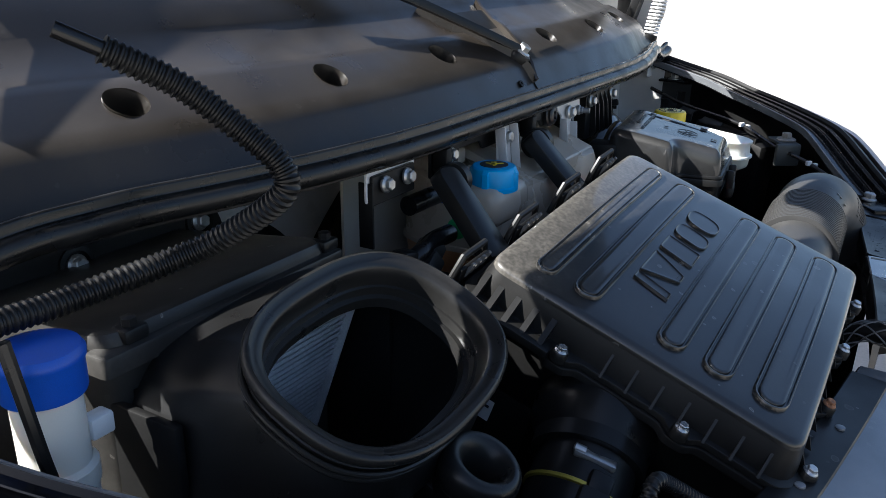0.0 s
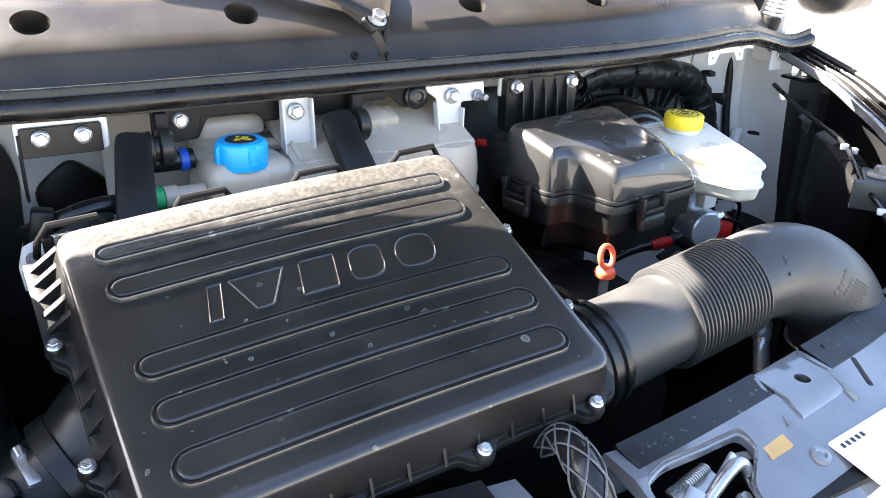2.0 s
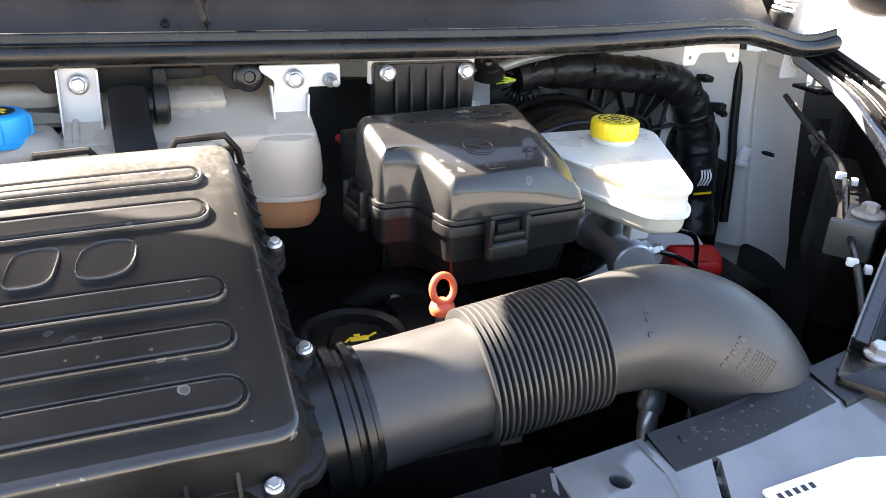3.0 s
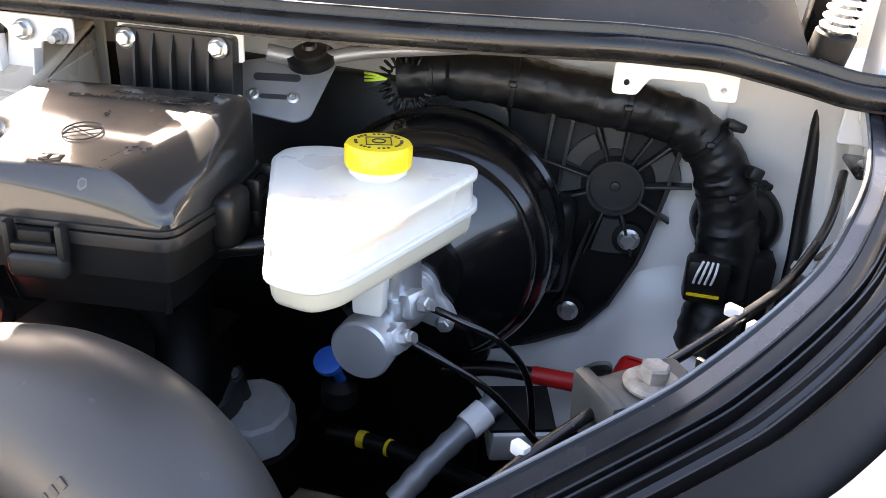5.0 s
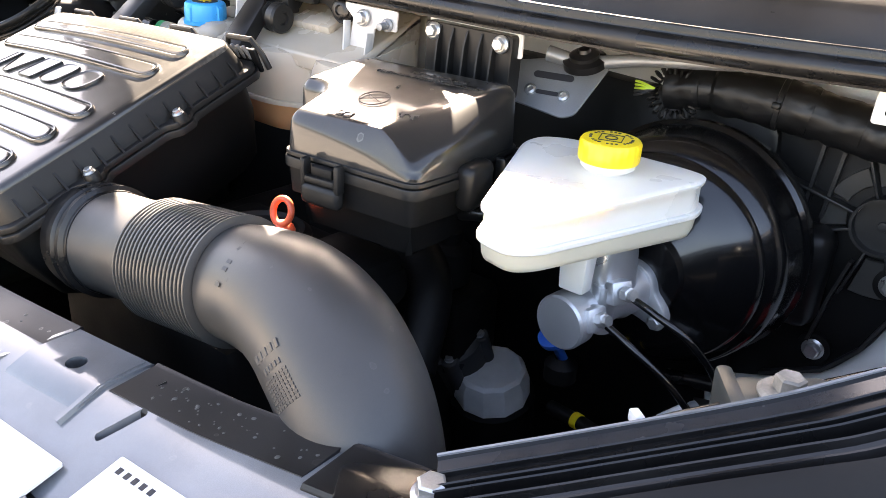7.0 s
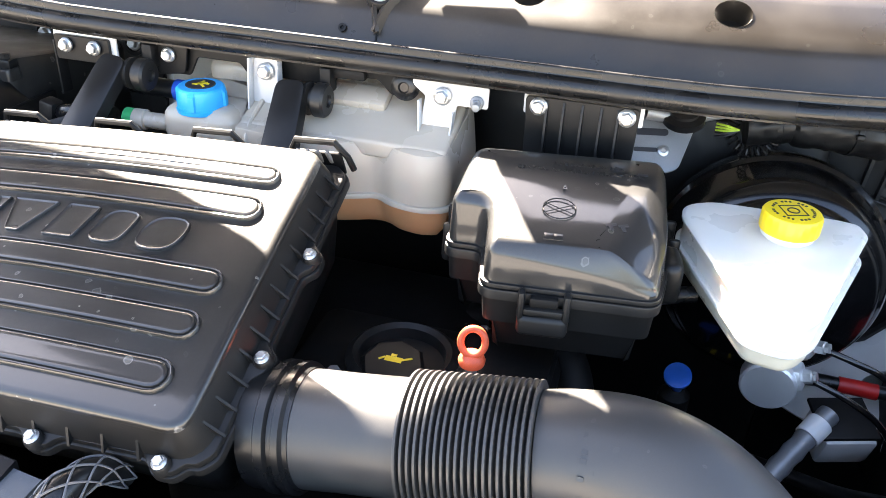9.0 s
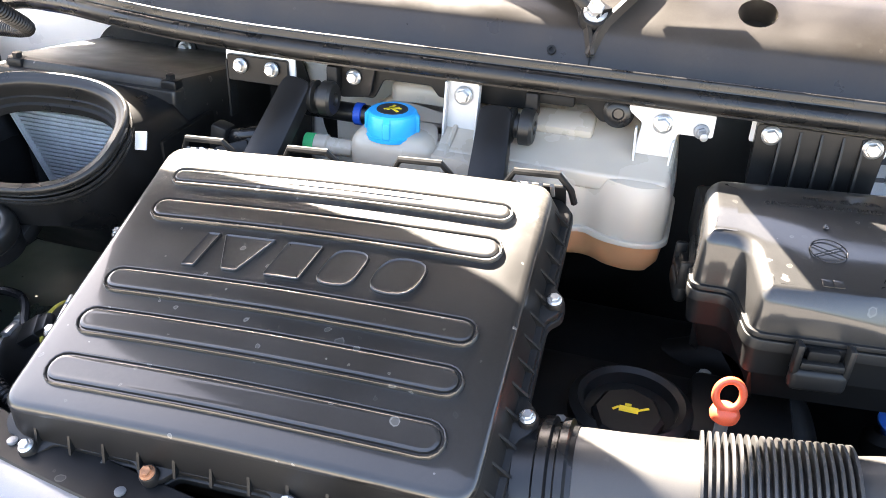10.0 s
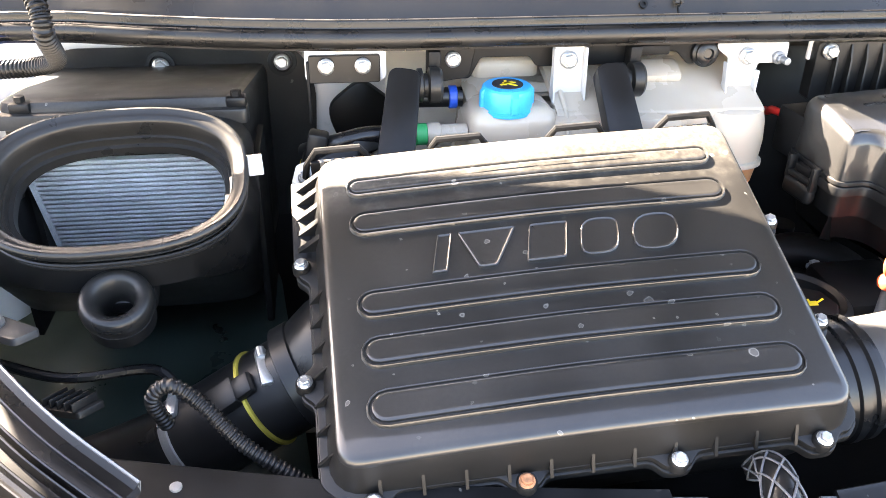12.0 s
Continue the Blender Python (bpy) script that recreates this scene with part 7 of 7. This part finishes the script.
bm = fresh()
rings = []
for x in np.linspace(0.10, 0.70, 45):
    xm = x if x > MID else 2 * MID - x
    r_ = fp_rear(xm)
    z = fp_z(xm, r_)
    f_ = r_ - 0.145 + 0.03 * max(0, abs(x - MID) - 0.3)
    zf = fp_z(xm, f_)
    rings.append([(x, r_ + 0.002, z - 0.05), (x, r_ + 0.002, z - 0.004), (x, r_ - 0.001, z), (x, r_ - 0.040, z - 0.001), (x, r_ - 0.060, z - 0.009), (x, f_ + 0.02, zf - 0.004), (x, f_, zf - 0.012), (x, f_ - 0.012, zf - 0.05), (x, f_ - 0.008, zf - 0.05), (x, f_ + 0.005, zf - 0.018), (x, r_ - 0.052, z - 0.020), (x, r_ - 0.006, z - 0.010), (x, r_ - 0.004, z - 0.05)])
loft(bm, rings)
panel_f = part("panel", bm, PAINT_DARK, fp, sharp=30)
bm = fresh()
rings = []
for x in np.linspace(-0.46, 0.010, 30):
    xm = 2 * MID - x
    r_ = fp_rear(xm)
    z = fp_z(xm, r_)
    f_ = r_ - 0.145 + 0.03 * max(0, abs(x - MID) - 0.3)
    zf = fp_z(xm, f_)
    rings.append([(x, r_ + 0.002, z - 0.05), (x, r_ + 0.002, z - 0.004), (x, r_ - 0.001, z), (x, r_ - 0.040, z - 0.001), (x, r_ - 0.060, z - 0.009), (x, f_ + 0.02, zf - 0.004), (x, f_, zf - 0.012), (x, f_ - 0.012, zf - 0.05), (x, f_ - 0.008, zf - 0.05), (x, f_ + 0.005, zf - 0.018), (x, r_ - 0.052, z - 0.020), (x, r_ - 0.006, z - 0.010), (x, r_ - 0.004, z - 0.05)])
loft(bm, rings)
part("panel_side", bm, PAINT_DARK, fp, sharp=30)
bm = fresh()
rings = []
for x in np.linspace(-0.46, -0.02, 24):
    r_ = fp_rear(2 * MID - x)
    z = fp_z(2 * MID - x, r_)
    rings.append([(x, r_ + 0.004, z - 0.03), (x, r_ + 0.004, z + 0.004), (x, r_ + 0.002, z + 0.0055), (x, r_ - 0.034, z + 0.001), (x, r_ - 0.036, z - 0.002), (x, r_ - 0.036, z - 0.014)])
loft(bm, rings)
part("rear_strip", bm, STRIP, fp, "black sealed strip with dried drops", sharp=25)
for x in (-0.40, -0.27, -0.15):
    bm = fresh()
    r_ = fp_rear(2 * MID - x)
    lathe(bm, Matrix.Translation((x, r_ - 0.018, fp_z(2 * MID - x, r_) + 0.003)), [(0.005, -0.002), (0.0047, 0.0016), (0.003, 0.002)], 14)
    part("rivet", bm, STEEL, fp)
bm = fresh()
lathe(bm, Matrix.Translation((0.362, -0.465, 0.93)), [(0.0085, -0.05), (0.0085, 0.05)], 20)
LOCK_HOLE = rounded([(0.102, -0.562), (0.200, -0.566), (0.207, -0.540), (0.243, -0.512), (0.241, -0.489), (0.186, -0.4915), (0.140, -0.492), (0.108, -0.503)], 0.010)
slab(bm, Matrix.Translation((0, 0, 0.92)), LOCK_HOLE, -0.08, 0.08)
slab(bm, basis((0.447, -0.477, 0.92), (0.35, 0.95, 0), (0, 0, 1)), rounded([(-0.019, -0.004), (0.019, -0.004), (0.019, 0.004), (-0.019, 0.004)], 0.0035), -0.08, 0.08)
cut(panel_f, bm)
bm = fresh()
rim_line = [Vector((p.x, p.y, fp_z(p.x, p.y) - (0.0005 if p.y > -0.512 else 0.0075))) for p in dense(LOCK_HOLE, 0.008)]
tube(bm, rim_line + rim_line[:1], 0.0028, 8, cap=False)
part("opening_rim", bm, PAINT_DARK, fp, "rounded rim of the lock opening")
bm = fresh()
valley = [Vector((0.432 - 0.018 * t, -0.430 - 0.062 * t, fp_z(0.43, -0.43) + 0.0035 - 0.018 * t)) for t in np.linspace(0, 1, 8)]
strip(bm, valley, [(-0.007, -0.008), (0.007, -0.008), (0.006, 0.0012), (0.0, -0.001), (-0.006, 0.0022)])
part("pressed_valley", bm, STRIP, fp)
bm = fresh()
ridge = [Vector((0.400 + 0.004 * t, fp_rear(0.40) - 0.002 - 0.075 * t, fp_z(0.40, fp_rear(0.40)) + 0.001 + float(np.interp(0.002 + 0.075 * t, (0, 0.04, 0.06, 0.125), (0, -0.001, -0.009, -0.033))))) for t in np.linspace(0, 1, 12)]
strip(bm, ridge, [(-0.004, -0.005), (0.004, -0.005), (0.002, 0.0030), (-0.002, 0.0030)])
part("pressed_ridge", bm, PAINT_DARK, fp)
for x0, x1, lift, wide, nm, note in ((0.412, 0.598, 0.0035, 0.040, "rear_strip", "black sealed strip with dried drops"), (0.604, 0.664, 0.0045, 0.046, "corner_strip", "black end strip with an embossed nut"), (0.112, 0.318, 0.003, 0.031, "rear_strip", "black sealed strip beside the lock")):
    bm = fresh()
    rings = []
    for x in np.linspace(x0, x1, 14):
        r_ = fp_rear(x)
        z = fp_z(x, r_)
        rings.append([(x, r_ + 0.004, z - 0.03), (x, r_ + 0.004, z + lift), (x, r_ + 0.002, z + lift + 0.0015), (x, r_ - 0.002, z + lift), (x, r_ - wide, z + lift - 0.004), (x, r_ - wide - 0.002, z + lift - 0.007), (x, r_ - wide - 0.002, z - 0.014)])
    loft(bm, rings)
    part(nm, bm, STRIP, fp, note, sharp=25)
bm = fresh()
lathe(bm, Matrix.Translation((0.636, fp_rear(0.636) - 0.022, fp_z(0.636, fp_rear(0.636)) + 0.0020)), [(0.0125, 0.0), (0.0115, 0.0025), (0.0070, 0.0026), (0.0066, 0.0005)], 6)
part("embossed_nut", bm, STRIP, fp)
# Dried drops lying on the black strips.
bm = fresh()
rnd = random.Random(7)
for k in range(64):
    x = rnd.uniform(0.420, 0.592) if k % 3 else rnd.uniform(0.124, 0.305)
    v = rnd.uniform(0.005, 0.034 if k % 3 else 0.025)
    lift, wide = (0.0035, 0.040) if k % 3 else (0.003, 0.031)
    r = rnd.choice((0.0007, 0.0008, 0.0010, 0.0013, 0.0018))
    z = fp_z(x, fp_rear(x)) + lift - 0.004 * v / wide
    q = basis((x, fp_rear(x) - v, z), (1, 0, 0), (0, -0.1, 1)) @ Matrix.Rotation(rnd.uniform(0, 3), 4, "Z")
    rings = [[q @ Vector((f * r * 1.25 * math.cos(t), f * r * math.sin(t), h)) for t in np.linspace(0, 2 * math.pi, 9)[:-1]] for f, h in ((1.0, -0.0006), (0.96, 0.0002), (0.6, 0.0005))]
    loft(bm, rings)
tagged(part("dried_drops", bm, SHELF_GREY, fp), "pale dried drops on the black strips", kind="stuff")
# Raised tab with a hole beside the trough.
bm = fresh()
rings = []
for x in np.linspace(0.318, 0.406, 8):
    r_ = fp_rear(x)
    z = fp_z(x, r_)
    rings.append([(x, r_ + 0.003, z - 0.02), (x, r_ + 0.003, z + 0.001), (x, r_ + 0.001, z + 0.0025), (x, r_ - 0.042, z + 0.0015), (x, r_ - 0.062, z - 0.0075), (x, r_ - 0.066, z - 0.014)])
loft(bm, rings)
tab_ = part("raised_tab", bm, PAINT_DARK, fp, sharp=30)
bm = fresh()
lathe(bm, Matrix.Translation((0.362, -0.465, 0.93)), [(0.0085, -0.05), (0.0085, 0.05)], 20)
cut(tab_, bm)
bm = fresh()
r_ = fp_rear(0.316)
ridge = [Vector((0.316 - 0.020 * t, r_ - 0.004 - 0.062 * t, fp_z(0.316, r_) + 0.0015 - 0.011 * t)) for t in np.linspace(0, 1, 8)]
strip(bm, ridge, [(-0.0035, -0.006), (0.0035, -0.006), (0.002, 0.002), (-0.002, 0.002)])
part("trough_edge", bm, PAINT_DARK, fp)


def on_panel(x, y, up=0.001):
    n_ = Vector((0, -0.20, 1)).normalized()
    dz = -0.0065 if y < fp_rear(x) - 0.05 else 0.0
    return basis((x, y, fp_z(x, y) + dz + up), (1, 0.09, 0), n_)


for (x, y), (w, h), nm in (((0.545, -0.528), (0.135, 0.085), "sticker"), ((0.384, -0.554), (0.126, 0.056), "sticker")):
    bm = fresh()
    slab(bm, on_panel(x, y, 0.0065), rounded([(-w / 2, -h / 2), (w / 2, -h / 2), (w / 2, h / 2), (-w / 2, h / 2)], 0.002), -0.002, 0.0006)
    st = part(nm, bm, PAPER, fp, "white paper sticker")
    if w > 0.12:
        for k in range(5):
            bm = fresh()
            box(bm, on_panel(x, y, 0.0073) @ Matrix.Translation((-w / 2 + 0.010 + 0.0085 * k, h / 2 - 0.010, 0)), (0.0045, 0.0055, 0.0003))
            part("logo_bar", bm, INK, st)
    else:
        bm = fresh()
        for a, b, c, d in ((0, h / 2 - 0.003, w - 0.008, 0.0006), (0, -h / 2 + 0.003, w - 0.008, 0.0006)):
            box(bm, on_panel(x, y, 0.0073) @ Matrix.Translation((a, b, 0)), (c, d, 0.0003))
        part("border_line", bm, INK, st)
for x, y in ((0.299, -0.539), (0.447, -0.560), (0.452, -0.470), (0.24, -0.470), (0.15, -0.476)):
    bm = fresh()
    lathe(bm, on_panel(x, y, 0.004 if y < -0.5 else 0.0005), [(0.0105, -0.002), (0.0100, 0.002), (0.006, 0.003), (0.004, 0.001)] if y < -0.5 else [(0.004, -0.002), (0.0038, 0.001), (0.002, 0.0012)], 18)
    part("rivet", bm, STEEL, fp)
bm = fresh()
slab(bm, on_panel(0.262, -0.517, 0.0080), rounded([(-0.018, -0.009), (0.016, -0.008), (0.019, 0.007), (-0.015, 0.006)], 0.002), -0.004, 0.0006)
part("ochre_label", bm, OCHRE, fp, "faded ochre label beside the lock")
bm = fresh()
LS = basis((-0.055, -0.512, 0.9262), (1, -0.12, 0.0), (0, -0.20, 1))
slab(bm, LS, rounded([(-0.050, -0.034), (0.050, -0.034), (0.050, 0.034), (-0.050, 0.034)], 0.003), -0.002, 0.0006)
info = part("sticker", bm, PAPER, fp, "white sticker with printed lines")
for k in range(5):
    bm = fresh()
    box(bm, LS @ Matrix.Translation((-0.004 * (k % 2), 0.020 - 0.010 * k, 0.0011)), (0.082 - 0.008 * (k % 2), 0.0028, 0.0004))
    part("printed_bar", bm, INK, info)
hex_bolt(fp, (0.680, -0.400, 0.962), (0, -0.1, 1), 0.018, ZINC)
bm = fresh()
slab(bm, basis((0.668, -0.412, 0.955), (0.8, 0.6, 0), (0, 0, 1)), rounded([(-0.045, -0.03), (0.04, -0.03), (0.045, 0.03), (-0.045, 0.03)], 0.008), -0.006, 0.004, 0.002)
part("corner_plate", bm, PAINT_RAIL, fp)
lk = thing("bonnet_lock", (0.19, -0.51, 0.88), "bright steel bonnet lock in a pressed opening", "lock")
bm = fresh()
box(bm, basis((0.175, -0.505, 0.905), (1, 0.1, 0.2), (0, -0.2, 1)), (0.05, 0.03, 0.004), 0.001)
box(bm, basis((0.20, -0.512, 0.915), (1, 0.3, 0.6), (0, -0.8, 0.5)), (0.045, 0.012, 0.004), 0.001)
part("lock_plate", bm, ZINC, lk)
bm = fresh()
tube(bm, smooth_path([(0.165, -0.525, 0.905), (0.19, -0.52, 0.921), (0.215, -0.515, 0.925), (0.225, -0.52, 0.915)]), 0.006, 12)
part("hook", bm, ZINC, lk)
for c, d, sz in (((0.150, -0.522, 0.912), (1, 0.5, 0.3), (0.030, 0.016, 0.003)), ((0.222, -0.530, 0.908), (0.4, 1, 0.2), (0.034, 0.012, 0.003)), ((0.235, -0.502, 0.915), (1, -0.3, 0.1), (0.026, 0.010, 0.004))):
    bm = fresh()
    box(bm, basis(c, d, (0, -0.3, 1)), sz, 0.001)
    part("lock_lever", bm, ZINC, lk)
bm = fresh()
cm = along((0.160, -0.505, 0.914), (1, 0.2, 0.1))
tube(bm, [cm @ Vector((0.0045 * math.cos(a), 0.0045 * math.sin(a), 0.0030 * a / (2 * math.pi))) for a in np.linspace(0, 2 * math.pi * 11, 130)], 0.0008, 6)
part("return_spring", bm, ZINC, lk)
hex_bolt(lk, (0.205, -0.535, 0.902), (0, -0.2, 1), 0.010)
bm = fresh()
box(bm, (0.19, -0.515, 0.865), (0.11, 0.05, 0.03), 0.004)
part("lock_base", bm, PLASTIC_MATT, lk)
# Braided sleeve and pipe between box and front panel.
slv = thing("braided_sleeve", (0.06, -0.47, 0.92), "black cable in a coarse pale net sleeve", "cable sleeve")
SL = smooth_path([(0.066, -0.418, 0.930), (0.062, -0.440, 0.958), (0.057, -0.462, 0.966), (0.052, -0.487, 0.962), (0.050, -0.508, 0.942), (0.052, -0.520, 0.910)], 8)
bm = fresh()
tube(bm, SL, lambda t, i: 0.008 + 0.007 * min(1.0, t * 1.6), 16)
part("cable_core", bm, RUBBER_CLEAN, slv)
fr = frames_along(SL, None)
bm = fresh()
for k in range(5):
    for dirn in (1, -1):
        pth = []
        for i, (p, s_, o_, t) in enumerate(fr):
            a = 2 * math.pi * k / 5 + dirn * i * 0.16
            pth.append(p + (0.0092 + 0.0072 * min(1.0, i / (len(fr) - 1) * 1.6)) * (math.cos(a) * s_ + math.sin(a) * o_))
        tube(bm, pth, 0.0010, 5)
part("net", bm, NET, slv, "grey net")
pp = thing("coolant_pipe", (0.50, -0.31, 0.85), "bare metal pipe with a rubber end below the duct", "pipe")
bm = fresh()
tube(bm, smooth_path([(0.503, -0.31, 0.888), (0.492, -0.322, 0.868), (0.490, -0.332, 0.83), (0.49, -0.338, 0.76)]), 0.010, 18)
part("pipe", bm, ZINC, pp)
bm = fresh()
lathe(bm, along((0.498, -0.314, 0.880), (0.4, 0.4, 0.8)), [(0.011, -0.004), (0.0135, 0.0), (0.0135, 0.018), (0.011, 0.022)], 20)
part("ferrule", bm, STEEL, pp)

# ---- left wing clutter ----
lb = thing("left_wing_bracket", (-0.54, -0.28, 0.94), "dark ribbed headlamp bracket bolted to the wing", "bracket")
LM = basis((-0.500, -0.305, 0.962), (0.8, -0.5, 0.2), (0.2, 0.1, 1))
bm = fresh()
slab(bm, LM, rounded([(-0.026, -0.016), (0.024, -0.013), (0.026, 0.014), (-0.022, 0.017)], 0.004), -0.006, 0.0, 0.002)
part("ribbed_foot", bm, PLASTIC_SATIN, lb)
for k in range(5):
    bm = fresh()
    box(bm, LM @ Matrix.Translation((-0.018 + 0.009 * k, 0.0, 0.003)), (0.0022, 0.026, 0.008), 0.0006)
    part("rib", bm, PLASTIC_SATIN, lb)
LM2 = basis((-0.56, -0.245, 1.000), (0.8, -0.5, 0.1), (0.1, 0.1, 1))
bm = fresh()
slab(bm, LM2, rounded([(-0.032, -0.014), (0.028, -0.016), (0.031, 0.010), (-0.028, 0.016)], 0.006), -0.004, 0.003, 0.002)
part("plate", bm, STEEL_DARK, lb)
hex_bolt(lb, (-0.575, -0.240, 1.004), (0, 0, 1), 0.016, ZINC)
bm = fresh()
tube(bm, smooth_path([(-0.60, -0.22, 0.95), (-0.53, -0.23, 0.93), (-0.45, -0.22, 0.925), (-0.42, -0.25, 0.91)]), 0.005, 8)
solo("wing_cable", bm, RUBBER_CLEAN, "thin black cable lying across the painted wing floor", "cable")
lab = thing("data_label", (-0.27, -0.11, 0.92), "small white printed data label beside the air housing", "label")
LB = basis((-0.2715, -0.1105, 0.928), (0.0, -0.95, -0.30), (-1, 0.0, 0.10))
bm = fresh()
box(bm, LB, (0.038, 0.024, 0.0008))
part("paper", bm, PAPER, lab)
bm = fresh()
box(bm, LB @ Matrix.Translation((-0.010, 0, 0.0006)), (0.011, 0.011, 0.0004))
part("printed_square", bm, INK, lab)
bm = fresh()
box(bm, LB @ Matrix.Translation((0.008, 0.004, 0.0006)), (0.014, 0.003, 0.0004))
part("printed_bar", bm, INK, lab)
bm = fresh()
slab(bm, basis((-0.266, -0.12, 0.92), (0, -1, -0.3), (-1, 0, 0.1)), rounded([(-0.05, -0.05), (0.05, -0.05), (0.05, 0.03), (-0.05, 0.03)], 0.008), -0.006, 0.004, 0.002)
part("backing_plate", bm, PLASTIC_MATT, lab)
